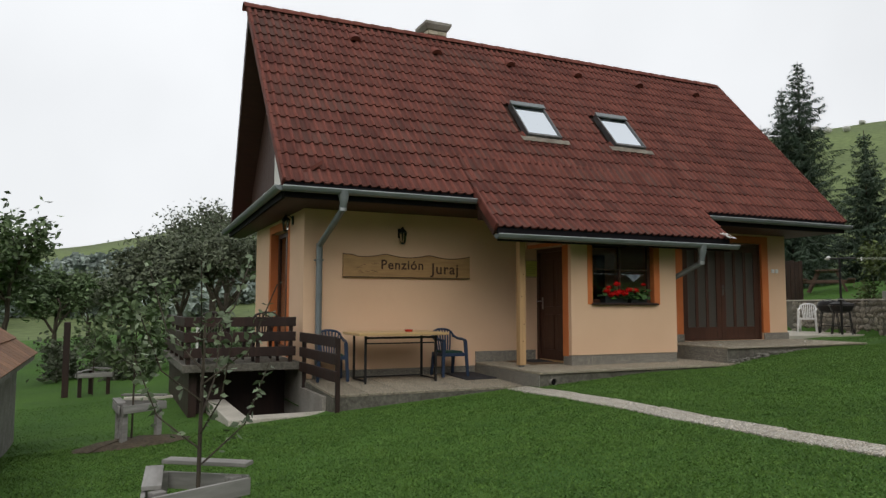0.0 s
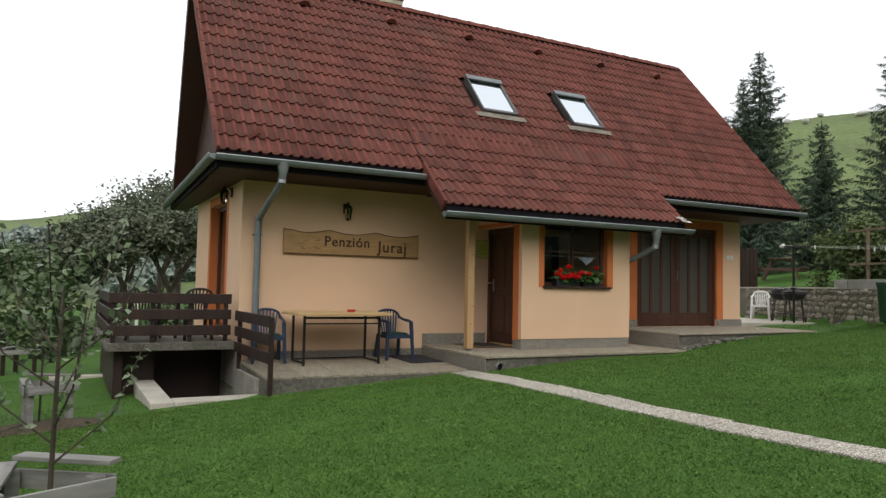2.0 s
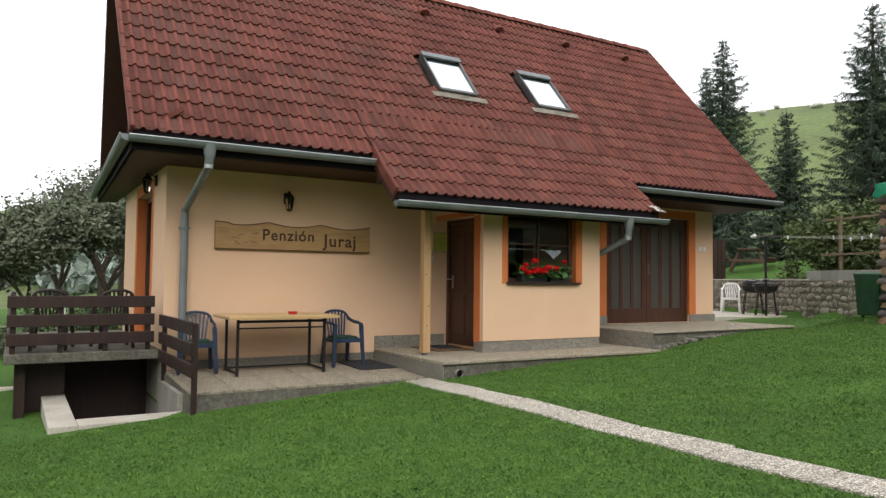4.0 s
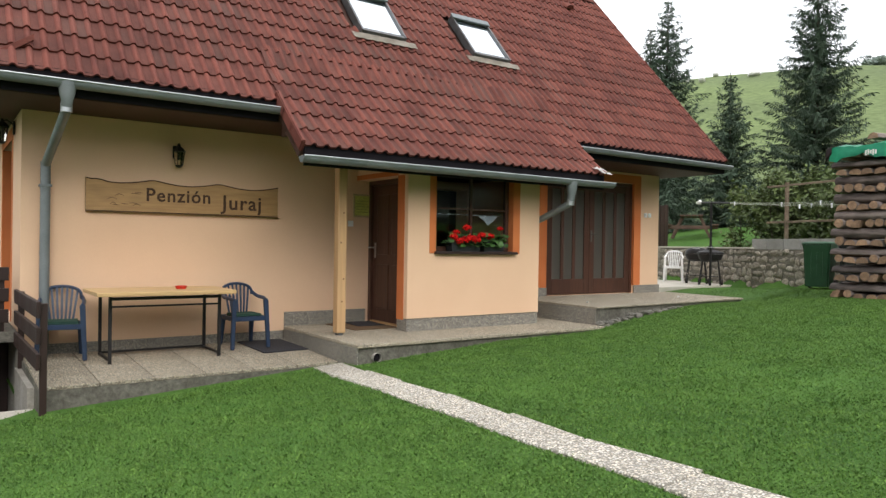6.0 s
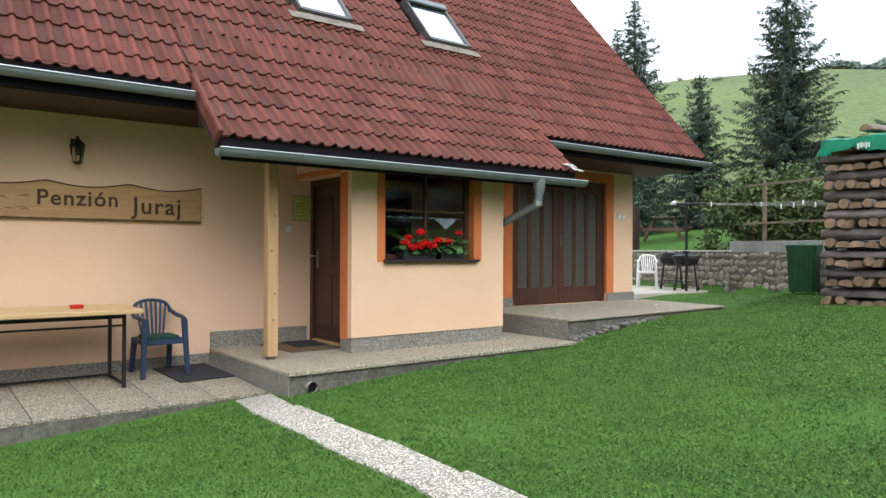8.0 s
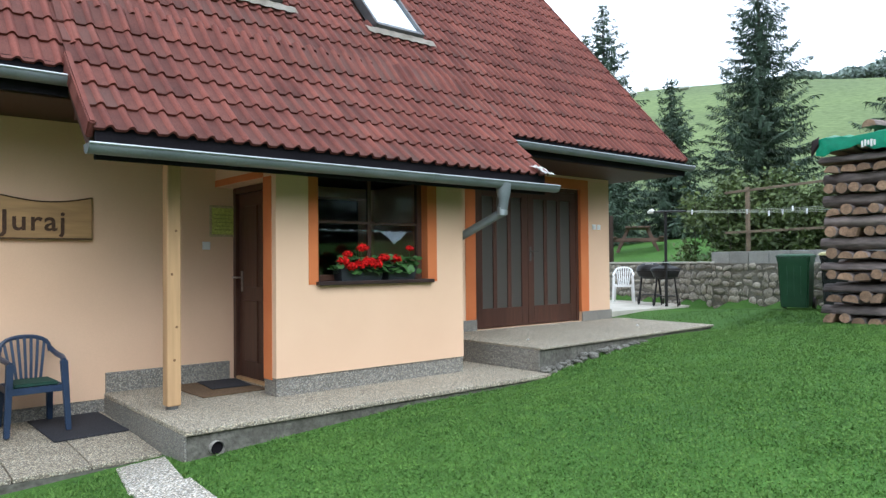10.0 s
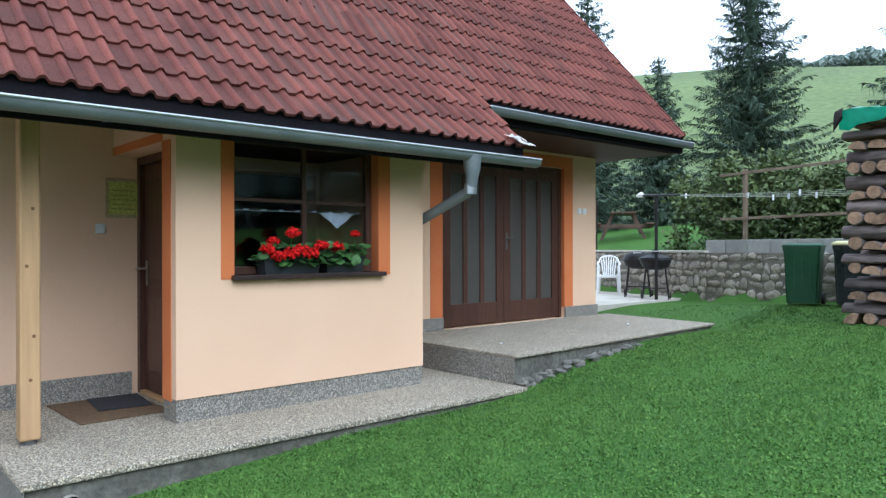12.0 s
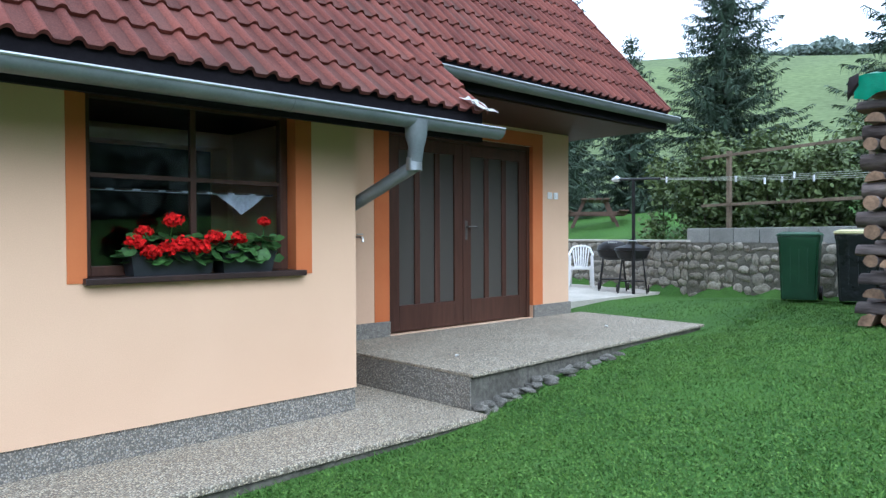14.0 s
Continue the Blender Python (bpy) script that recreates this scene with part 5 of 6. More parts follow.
rnd = random.Random(8)
spots = []
for k in range(26):
    b = radians(3 + k * 0.78 + rnd.uniform(-0.3, 0.3))
    d = 178 + rnd.uniform(-6, 10)
    spots.append((5 + d * math.cos(b), 8 + d * math.sin(b), rnd.uniform(2.5, 4.5), rnd.uniform(2.0, 3.9) * (1.0 if k < 22 else 0.5)))
far_woods("far_woods", "row of trees along the hill crest, coloured pale for haze", spots, 51, 0.55)
spots = []
for k in range(80):
    b = radians(84 + k * 0.72 + rnd.uniform(-0.4, 0.4))
    d = rnd.uniform(46, 95)
    spots.append((5 + d * math.cos(b), 8 + d * math.sin(b), rnd.uniform(1.6, 3), rnd.uniform(1.6, 3.4)))
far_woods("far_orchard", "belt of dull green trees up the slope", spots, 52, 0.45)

spots = []
for k in range(60):
    b = radians(-150 + k * 2.3 + rnd.uniform(-1, 1))
    d = rnd.uniform(24, 34)
    spots.append((5 + d * math.cos(b), 8 + d * math.sin(b), rnd.uniform(2.2, 3.8), rnd.uniform(5, 9)))
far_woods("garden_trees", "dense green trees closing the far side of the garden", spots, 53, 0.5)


# ---- young staked trees ----
def sapling(label, x, y, height, seed, leaf, leaves, size, twigs=9, trunk=0.013):
    rnd = random.Random(seed)
    ob = thing("sapling", label, "tree", (x, y, ground_z(x, y) - 0.02), group="young trees")
    bm = bmesh.new()
    tube(bm, [(0, 0, 0), (0.01, 0.01, height * 0.5), (0.02, 0, height * 0.8)], [trunk, trunk * 0.8, trunk * 0.5], 8)
    ends = []
    part("trunk", bm, BARK, ob, smooth=True)
    for k in range(twigs):
        a = k * 2.4 + rnd.random() * 0.5
        z = height * (0.36 + 0.42 * k / twigs)
        L = height * rnd.uniform(0.24, 0.36)
        out = Vector((math.cos(a), math.sin(a), 0))
        pts = [Vector((0.01, 0, z)), Vector((0.01, 0, z)) + out * L * 0.45 + Vector((0, 0, L * 0.35)), Vector((0.01, 0, z)) + out * L * 0.7 + Vector((0, 0, L * 0.95))]
        part("branch", tube(bmesh.new(), pts, [trunk * 0.45, trunk * 0.3, 0.003], 5, caps=False), BARK, ob, smooth=True)
        for j in range(24):
            s = 0.2 + 0.8 * j / 23
            p = pts[0].lerp(pts[1], s * 2) if s < 0.5 else pts[1].lerp(pts[2], s * 2 - 1)
            ends.append(tuple(p))
    r = np.random.RandomState(seed)
    e = np.array(ends)
    c = e[r.randint(0, len(e), leaves)] + r.normal(size=(leaves, 3)) * size * 0.8
    link_mesh("crown", cards("crown", c, size * (0.7 + 0.5 * r.rand(leaves)), leaf, seed, 0.7, 1.15), ob, "sparse crown of separate leaves")
    return ob


sapling("thin young fruit tree with sparse pale leaves", 0.43, 3.92, 1.78, 61, YOUNGLEAF, 260, 0.026)
sapling("young fruit tree with a dense narrow crown", 0.28, 9.25, 1.9, 62, APPLELEAF, 900, 0.05, 14)
sapling("small young tree in the orchard grass", -0.25, 16.2, 1.7, 63, APPLELEAF, 500, 0.05, 10)


def tree_guard(label, x, y, turn, h, side, plank=0.085, wood=None):
    """A triangle of stakes joined by grey boards."""
    ob = thing("tree_guard", label, "tree guard", (x, y, ground_z(x, y) - 0.03), turn, "tree guards")
    pts = [Vector((side * math.cos(a), side * math.sin(a), 0)) for a in (radians(90), radians(210), radians(330))]
    for p in pts:
        part("stake", bevelled(boxes((p.x - 0.035, p.x + 0.035, p.y - 0.03, p.y + 0.03, 0, h)), 0.006), wood or GREYWOOD, ob, "weathered square stake")
    for k in range(3):
        p, q = pts[k], pts[(k + 1) % 3]
        n = (q - p).length
        m = Matrix.Translation((p.x, p.y, h + 0.001)) @ Matrix.Rotation(math.atan2(q.y - p.y, q.x - p.x), 4, "Z")
        out = -0.075
        part("board", bevelled(boxes((-0.06, n + 0.06, out, out + 0.022, -0.10, -0.01)), 0.003), GREYWOOD, ob, at=m)
        if k != 1:
            part("cap_board", bevelled(boxes((-0.08, n - 0.02, out, 0.02, 0.0 + 0.024 * k, 0.022 + 0.024 * k)), 0.003), GREYWOOD, ob, at=m)
    return ob


tree_guard("weathered grey wooden guard round a young tree", 0.37, 3.98, 25, 0.58, 0.25)
tree_guard("weathered grey wooden guard on bare earth", 0.30, 9.28, 35, 0.52, 0.27)
tree_guard("small dark wooden guard in the orchard", -0.25, 16.2, 10, 0.5, 0.3, wood=DARKWOOD)
bm = bmesh.new()
ring = []
rnd = random.Random(3)
outline = [(math.cos(t) * 0.62 * rnd.uniform(0.8, 1.15), math.sin(t) * 0.45 * rnd.uniform(0.8, 1.15)) for t in [2 * math.pi * k / 28 for k in range(28)]]
for f, lift in ((1.0, 0.002), (0.75, 0.04), (0.35, 0.07)):
    ring.append([Vector((0.3 + a * f, 9.2 + b * f, ground_z(0.3 + a * f, 9.2 + b * f) + lift + 0.012 * rnd.random())) for a, b in outline])
loft(bm, ring, caps=False)
bm.faces.new([v for v in bm.verts[-28:]])
whole("earth_bed", bm, EARTH, "bare earth round a young tree", "ground", "structure", smooth=True)
whole("fence_post", bevelled(boxes((-0.06, 0.06, -0.06, 0.06, 0, 1.55)), 0.008), DARKWOOD, "dark old wooden post in the orchard", "post", at=pose(-0.75, 16.3, ground_z(-0.75, 16.3) - 0.05))
whole("white_stake", tube(bmesh.new(), [(0, 0, 0), (0, 0, 1.2)], 0.04, 8), WHITEWALL, "white stake standing in the orchard", "post", at=pose(2.05, 19.0, ground_z(2.05, 19.0) - 0.05))

# ---- small shed at the garden's edge ----
shed = thing("shed", "small low shed with a brown shingled roof", "shed", (-0.9, 5.2, ground_z(-1.2, 8) - 0.1))
part("wall", boxes((-2.0, -0.18, 0.2, 5.7, 0, 1.05)), GREYWOOD, shed, "grey board walls")
SHINGLE = material("brown_shingle", (0.16, 0.085, 0.05), (0.24, 0.13, 0.075), 6, 0.85, bump=0.5, fine=0.25, per_piece=0.2)
RISE = math.tan(radians(38))
part("roof_deck", loft(bmesh.new(), [[Vector(p) for p in ((0.0, y, 1.10), (-1.1, y, 1.10 + 1.1 * RISE), (-2.2, y, 1.10), (-2.2, y, 1.05), (-1.1, y, 1.05 + 1.1 * RISE), (0.0, y, 1.05))] for y in (0.0, 5.9)]), GREYWOOD, shed, "grey roof boards")
sh_mesh = mesh_of("shingle", bevelled(boxes((-0.40, 0, 0, 0.285, 0, 0.022)), 0.004, 1), SHINGLE)
for r_ in range(4):
    for c_ in range(20):
        piece("shingle", sh_mesh, shed, pose(0.03 - r_ * 0.33 * math.cos(radians(38)), c_ * 0.2955, 1.12 + r_ * 0.33 * math.sin(radians(38)), 0, 38 - 3, 0))

# ---- garden wall, blocks, patio things ----
STONE = material("field_stone", (0.20, 0.178, 0.14), (0.40, 0.36, 0.295), 5, 0.9, bump=0.6, bump_scale=30, fine=0.25, per_piece=0.3, stain=0.4, stain_colour=(0.12, 0.11, 0.085), distance=0.012)
BLOCK = material("cement_block", (0.26, 0.255, 0.24), (0.33, 0.325, 0.30), 5, 0.92, bump=0.5, bump_scale=60, fine=0.2, per_piece=0.1, stain=0.4, stain_colour=(0.17, 0.165, 0.14))
garden_wall = thing("garden_wall", "low rubble stone wall holding back the bank", "wall", (WALL_X, 9.9, 0.5), -math.degrees(math.atan(WALL_SKEW)), kind="structure")
part("mortar", boxes((0.06, 0.36, -8.0, 8.0, -0.3, 1.13)), material("rubble_mortar", (0.12, 0.108, 0.088), (0.20, 0.182, 0.15), 4, 0.95, bump=0.8, bump_scale=30, fine=0.35, distance=0.015), garden_wall, "rough grey mortar")
part("coping", bevelled(boxes((0.03, 0.40, 1.9, 8.0, 1.131, 1.17)), 0.008), PALECON, garden_wall, "thin concrete coping")
rnd = random.Random(17)
variants = []
for k in range(7):
    bm = bmesh.new()
    bmesh.ops.create_icosphere(bm, subdivisions=2, radius=1.0)
    for v in bm.verts:
        c = v.co.copy()
        lump = 1.08 + 0.2 * noise.noise(c * 1.6 + Vector((k * 7.1, 0, 0)))
        v.co = Vector([math.copysign(abs(q) ** 0.6, q) * 0.5 * lump for q in c])
    for j in range(10):
        cut = Vector((rnd.gauss(0, 1), rnd.gauss(0, 1), rnd.gauss(0, 1))).normalized()
        reach = rnd.uniform(0.38, 0.54)
        for v in bm.verts:
            past = v.co.dot(cut) - reach
            if past > 0:
                v.co -= cut * past
    variants.append(mesh_of("stone", bm, STONE, True))

PALEROCK = material("pale_rock", (0.45, 0.44, 0.41), (0.6, 0.59, 0.56), 3, 0.9, bump=0.5, bump_scale=12)
rnd = random.Random(19)
for b in (37.1, 36.3, 35.2, 34.2, 31.6):
    d = 150 + rnd.uniform(-8, 8)
    x, y = 2 + d * math.cos(radians(b)), 2 + d * math.sin(radians(b))
    rock = new("boulder", variants[rnd.randrange(7)].copy())
    rock.data.materials[0] = PALEROCK
    rock.matrix_basis = pose(x, y, ground_z(x, y) + 0.3, 0, 0, rnd.uniform(0, 180)) @ Matrix.Diagonal((rnd.uniform(1.4, 2.4), 1.2, 1.0, 1))
    tagged(rock, "pale boulder lying on the grassy hillside", "boulder", "boulders on the hill")

# ---- woodpile ----
CUT = material("cut_wood", (0.17, 0.105, 0.065), (0.31, 0.195, 0.12), 9, 0.9, bump=0.4, bump_scale=40, fine=0.3, per_piece=0.35, stain=0.5, stain_colour=(0.14, 0.10, 0.075))
LOGBARK = material("log_bark", (0.095, 0.074, 0.066), (0.20, 0.16, 0.142), 9, 0.95, bump=0.9, bump_scale=24, stretch=(0.3, 1, 1), fine=0.4, per_piece=0.45, distance=0.02)


def log_mesh(kind, length, r, seed):
    """A log along x: whole, half or a wedge, with bark outside and pale cut faces."""
    rnd = random.Random(seed)
    span = {"round": 2 * math.pi, "half": math.pi, "wedge": math.pi * 0.62}[kind]
    n = 12
    arc = [(math.cos(t) * r * rnd.uniform(0.92, 1.06), math.sin(t) * r * rnd.uniform(0.92, 1.06)) for t in [span * k / (n if kind == "round" else n - 1) for k in range(n)]]
    if kind == "wedge":
        arc.append((0.0, 0.0))
    bm = bmesh.new()
    rings = [[bm.verts.new((x, a * s + dx, b * s)) for a, b in arc] for x, s, dx in ((0, 0.97, 0), (length * 0.4, 1.02, rnd.gauss(0, 0.006)), (length, 0.96, 0))]
    m = len(arc)
    for p, q in zip(rings, rings[1:]):
        for k in range(m):
            f = bm.faces.new((p[k], p[(k + 1) % m], q[(k + 1) % m], q[k]))
            f.material_index = 1 if kind == "round" or k < n - 1 else 0
            f.smooth = f.material_index == 1
    bm.faces.new(rings[0][::-1])
    bm.faces.new(rings[-1])
    me = mesh_of("log", bm, CUT)
    me.materials.append(LOGBARK)
    return me


pile = thing("woodpile", "tall crib-stacked pile of split firewood", "woodpile", (13.90, 7.98, ground_z(14.2, 7.0) - 0.03), 0)
short = [log_mesh(k, 1.0, r, i) for i, (k, r) in enumerate((("half", 0.092), ("half", 0.1), ("round", 0.066), ("wedge", 0.12), ("half", 0.085), ("round", 0.074)))]
long_ = [log_mesh(k, 1.15, r, 20 + i) for i, (k, r) in enumerate((("half", 0.105), ("round", 0.08), ("half", 0.115)))]
rnd = random.Random(29)
z = 0.0
for course in range(17):
    if course % 2 == 0:
        y = -0.02
        hi = 0
        batch = rnd.random() < 0.5
        while y > -2.9:
            me = short[rnd.choice((2, 5)) if (rnd.random() < 0.3) ^ (course in (8, 12)) else rnd.choice((0, 1, 3, 4))]
            w = {0: 0.185, 1: 0.2, 2: 0.135, 3: 0.16, 4: 0.172, 5: 0.15}[short.index(me)]
            rise = 0.07 if short.index(me) in (2, 5) else 0.0
            piece("log", me, pile, pose(rnd.uniform(-0.04, 0.03), y - w / 2, z + rise + rnd.uniform(0, 0.012), rnd.uniform(-8, 8), 0, 0))
            y -= w * 1.02
        z += 0.127
    else:
        for k in range(3):
            for xx in (0.10, 0.5, 0.88):
                me = rnd.choice(long_)
                rise = 0.07 if me is long_[1] else 0.0
                piece("log", me, pile, pose(xx + rnd.uniform(-0.03, 0.02), 0.03 - k * 1.0 + rnd.uniform(-0.03, 0.03) , z + rise, rnd.uniform(-6, 6), 0, -90 + rnd.uniform(-2, 2)))
        z += 0.152
PILE_TOP = z
TARP = material("green_tarp", (0.015, 0.30, 0.16), (0.03, 0.40, 0.22), 6, 0.35, bump=0.3, bump_scale=14, fine=0.12, stain=0.2, stain_colour=(0.02, 0.2, 0.12), distance=0.02)
tarp = thing("tarpaulin", "bright green plastic sheet draped over the woodpile", "tarpaulin", (13.90, 7.88, ground_z(14.2, 7.0) - 0.03 + PILE_TOP))
bm = bmesh.new()
rows = []
for i in range(31):
    y = 0.14 - 3.0 * i / 30
    sag = 0.03 * math.sin(i * 1.1) + 0.02 * math.sin(i * 2.7)
    low = -0.135 - 0.04 * math.sin(i * 0.8 + 1) - 0.02 * math.sin(i * 2.1)
    rows.append([Vector((-0.09 + 0.02 * math.sin(i * 1.7), y, low)), Vector((-0.085 + 0.015 * math.sin(i * 2.3), y, low * 0.4)), Vector((-0.05, y, 0.045 + sag * 0.4)), Vector((0.25, y, 0.09 + sag)), Vector((0.7, y, 0.10 + sag)), Vector((1.05, y, 0.05)), Vector((1.08, y, -0.2))])
loft(bm, rows, close=False)
bmesh.ops.solidify(bm, geom=bm.faces[:], thickness=0.006)
part("sheet", bm, TARP, tarp, smooth=True)
bm = bmesh.new()
loft(bm, [[Vector((x, 0.10 + 0.024 * k, z)) for x, z in ((-0.06, 0.08 - 0.01 * k), (-0.09, 0.05 - 0.02 * k), (-0.10 - 0.01 * (k % 2), -0.02 - 0.03 * k), (-0.09, -0.05 - 0.035 * k))] for k in range(5)], close=False)
bmesh.ops.solidify(bm, geom=bm.faces[:], thickness=0.006)
part("torn_end", bm, BLACKPLASTIC, tarp, "torn dark plastic end hanging over", smooth=True)
YELLOWPRINT = material("yellow_print", (0.5, 0.55, 0.1), (0.55, 0.6, 0.12), 9, 0.5)
for k in range(5):
    part("print_mark", boxes((-0.128, -0.11, -0.44 - 0.035 * k, -0.42 - 0.035 * k, -0.13 + 0.012 * (k % 3), -0.05 + 0.01 * (k % 2))), WHITEWALL, tarp, "pale printed bars")
part("print_mark", tube(bmesh.new(), [(-0.118, -0.85, -0.1), (-0.118, -0.95, -0.05), (-0.118, -1.1, -0.06), (-0.118, -1.2, -0.12)], 0.012, 6), YELLOWPRINT, tarp, "yellow printed swoosh")
for k in range(5):
    me = short[(k * 2) % 6]
    top_log = whole("loose_log", bmesh.new(), CUT, "bark-covered log weighing down the sheet", "log", at=pose(14.0, 7.45 - 0.5 * k, tarp.matrix_basis.translation.z + 0.16, 0, 0, 12 * (k % 3) - 12), group="logs on the sheet")
    top_log.data = me


def wheelie_bin(label, x, y, turn, body, lid, lid_label):
    ob = thing("wheelie_bin", label, "bin", (x, y, ground_z(x, y)), turn)
    bm = bmesh.new()
    loft(bm, [[Vector(p) for p in ((-w, -d, z), (w, -d, z), (w, d, z), (-w, d, z))] for z, w, d in ((0.05, 0.205, 0.25), (0.12, 0.21, 0.26), (0.76, 0.235, 0.29), (0.82, 0.25, 0.31), (0.86, 0.25, 0.31))])
    bmesh.ops.bevel(bm, geom=[e for e in bm.edges if abs(e.verts[0].co.z - e.verts[1].co.z) > 0.03], offset=0.03, segments=3, affect="EDGES")
    part("body", bm, body, ob, smooth=True)
    bm = bmesh.new()
    loft(bm, [[Vector(p) for p in ((-w, -d, z), (w, -d, z), (w, d + 0.03, z), (-w, d + 0.03, z))] for z, w, d in ((0.861, 0.265, 0.325), (0.89, 0.265, 0.325), (0.92, 0.2, 0.25))])
    bmesh.ops.bevel(bm, geom=bm.edges[:], offset=0.012, segments=2, affect="EDGES")
    part("lid", bm, lid, ob, lid_label, smooth=True)
    part("handle", tube(bmesh.new(), [(-0.2, 0.36, 0.85), (-0.2, 0.41, 0.88), (0.2, 0.41, 0.88), (0.2, 0.36, 0.85)], 0.015, 8), body, ob, smooth=True)
    for s in (-1, 1):
        part("wheel", tube(bmesh.new(), [(s * 0.2, 0.26, 0.1), (s * 0.25, 0.26, 0.1)], 0.1, 18), BLACKPLASTIC, ob, smooth=True)
    for k in (-0.1, 0.0, 0.1):
        part("rib", loft(bmesh.new(), [[Vector((k + a, -d + b, z)) for a, b in ((-0.008, -0.008), (0.008, -0.008), (0.008, 0.01), (-0.008, 0.01))] for z, d in ((0.25, 0.266), (0.72, 0.288))]), body, ob)
    return ob


GREENBIN = material("green_bin_plastic", (0.014, 0.056, 0.024), (0.024, 0.082, 0.036), 5, 0.45, bump=0.05, fine=0.1, stain=0.3, stain_colour=(0.03, 0.06, 0.035))
BLACKBIN = material("black_bin_plastic", (0.012, 0.013, 0.016), (0.024, 0.025, 0.03), 5, 0.3, bump=0.5, bump_scale=16, fine=0.2, distance=0.02)
YELLOWLID = material("cream_lid", (0.55, 0.50, 0.25), (0.65, 0.6, 0.33), 5, 0.5, bump=0.05, fine=0.1)
wheelie_bin("dark green wheeled rubbish bin by the stone wall", 16.12, 9.32, -75, GREENBIN, GREENBIN, "closed green lid")
wheelie_bin("black bagged bin with a cream lid", 16.02, 8.58, -80, BLACKBIN, YELLOWLID, "cream lid")


def barbecue(label, x, y, turn, lid):
    ob = thing("barbecue", label, "barbecue", (x, y, 0.76), turn, "barbecues")
    bm = bmesh.new()
    loft(bm, [[Vector((w * math.cos(a), w * 0.7 * math.sin(a), z)) for a in [2 * math.pi * k / 16 for k in range(16)]] for z, w in ((0.55, 0.12), (0.60, 0.24), (0.72, 0.29), (0.73, 0.29))])
    part("bowl", bm, STEEL, ob, "black fire bowl", smooth=True)
    bm = bmesh.new()
    loft(bm, [[Vector((w * math.cos(a), w * 0.7 * math.sin(a), z)) for a in [2 * math.pi * k / 16 for k in range(16)]] for z, w in lid])
    part("lid", bm, STEEL, ob, "black lid", smooth=True)
    part("handle", tube(bmesh.new(), [(-0.07, -0.2, lid[-1][0] - 0.04), (-0.07, -0.25, lid[-1][0] - 0.03), (0.07, -0.25, lid[-1][0] - 0.03), (0.07, -0.2, lid[-1][0] - 0.04)], 0.01, 6), HANDLE, ob, smooth=True)
    for sx in (-1, 1):
        for sy in (-1, 1):
            part("leg", tube(bmesh.new(), [(sx * 0.17, sy * 0.11, 0.62), (sx * 0.24, sy * 0.17, 0.0)], 0.012, 6), STEEL, ob)
        part("wheel", tube(bmesh.new(), [(sx * 0.25, 0.17, 0.07), (sx * 0.28, 0.17, 0.07)], 0.07, 14), BLACKPLASTIC, ob, smooth=True)
    part("shelf", boxes((-0.19, 0.19, -0.12, 0.12, 0.2, 0.215)), STEEL, ob)
    return ob


barbecue("black domed barbecue on thin legs", 17.42, 13.0, -60, ((0.735, 0.29), (0.82, 0.26), (0.88, 0.16), (0.90, 0.04)))
barbecue("black barbecue with a flared hood", 17.12, 12.42, -60, ((0.735, 0.31), (0.78, 0.3), (0.84, 0.1), (0.93, 0.05)))

line = thing("clothesline", "washing lines strung from a dark metal post", "clothesline", (16.95, 12.3, ground_z(16.95, 12.2) - 0.05))
part("post", tube(bmesh.new(), [(0, 0, 0), (0, 0, 2.02)], 0.03, 10), STEEL, line, "dark metal post", smooth=True)
part("arm", tube(bmesh.new(), [(0.16, 0.42, 2.06), (-0.2, -0.6, 2.0)], 0.02, 8), STEEL, line, smooth=True)
part("arm_cap", tube(bmesh.new(), [(0.14, 0.36, 2.06), (0.17, 0.43, 2.075), (0.21, 0.54, 2.06)], [0.03, 0.055, 0.03], 10), WHITEPLASTIC, line, "white wrapped arm end", smooth=True)
CORD = material("line_cord", (0.34, 0.36, 0.30), (0.45, 0.47, 0.4), 20, 0.7, bump=0)
PEG = material("peg_plastic", (0.6, 0.6, 0.62), (0.7, 0.7, 0.72), 9, 0.5, bump=0, per_piece=0.3)
peg_mesh = mesh_of("peg", bevelled(boxes((-0.012, 0.012, -0.012, 0.012, -0.06, 0.03)), 0.003, 1), PEG)
rnd = random.Random(6)
for k in range(4):
    s0 = Vector((0.15 - 0.11 * k, 0.35 - 0.3 * k, 2.08 - 0.03 * k))
    e0 = Vector((-1.2 - 0.12 * k, -8.6, 2.06 - 0.05 * k))
    pts = [s0.lerp(e0, t / 14) + Vector((0, 0, -0.16 * (1 - (2 * t / 14 - 1) ** 2))) for t in range(15)]
    part("line", tube(bmesh.new(), pts, 0.0032, 5), CORD, line, "pale washing line")
    for j in range(3):
        t = rnd.uniform(0.08, 0.62) * 14
        i = int(t)
        p = pts[i].lerp(pts[i + 1], t - i)
        piece("peg", peg_mesh, line, pose(*p))
part("far_post", tube(bmesh.new(), [(-1.4, -8.6, 0.1), (-1.4, -8.6, 2.05)], 0.03, 10), STEEL, line, smooth=True)
part("far_arm", tube(bmesh.new(), [(-1.1, -8.6, 2.02), (-1.7, -8.6, 2.02)], 0.02, 8), STEEL, line, smooth=True)

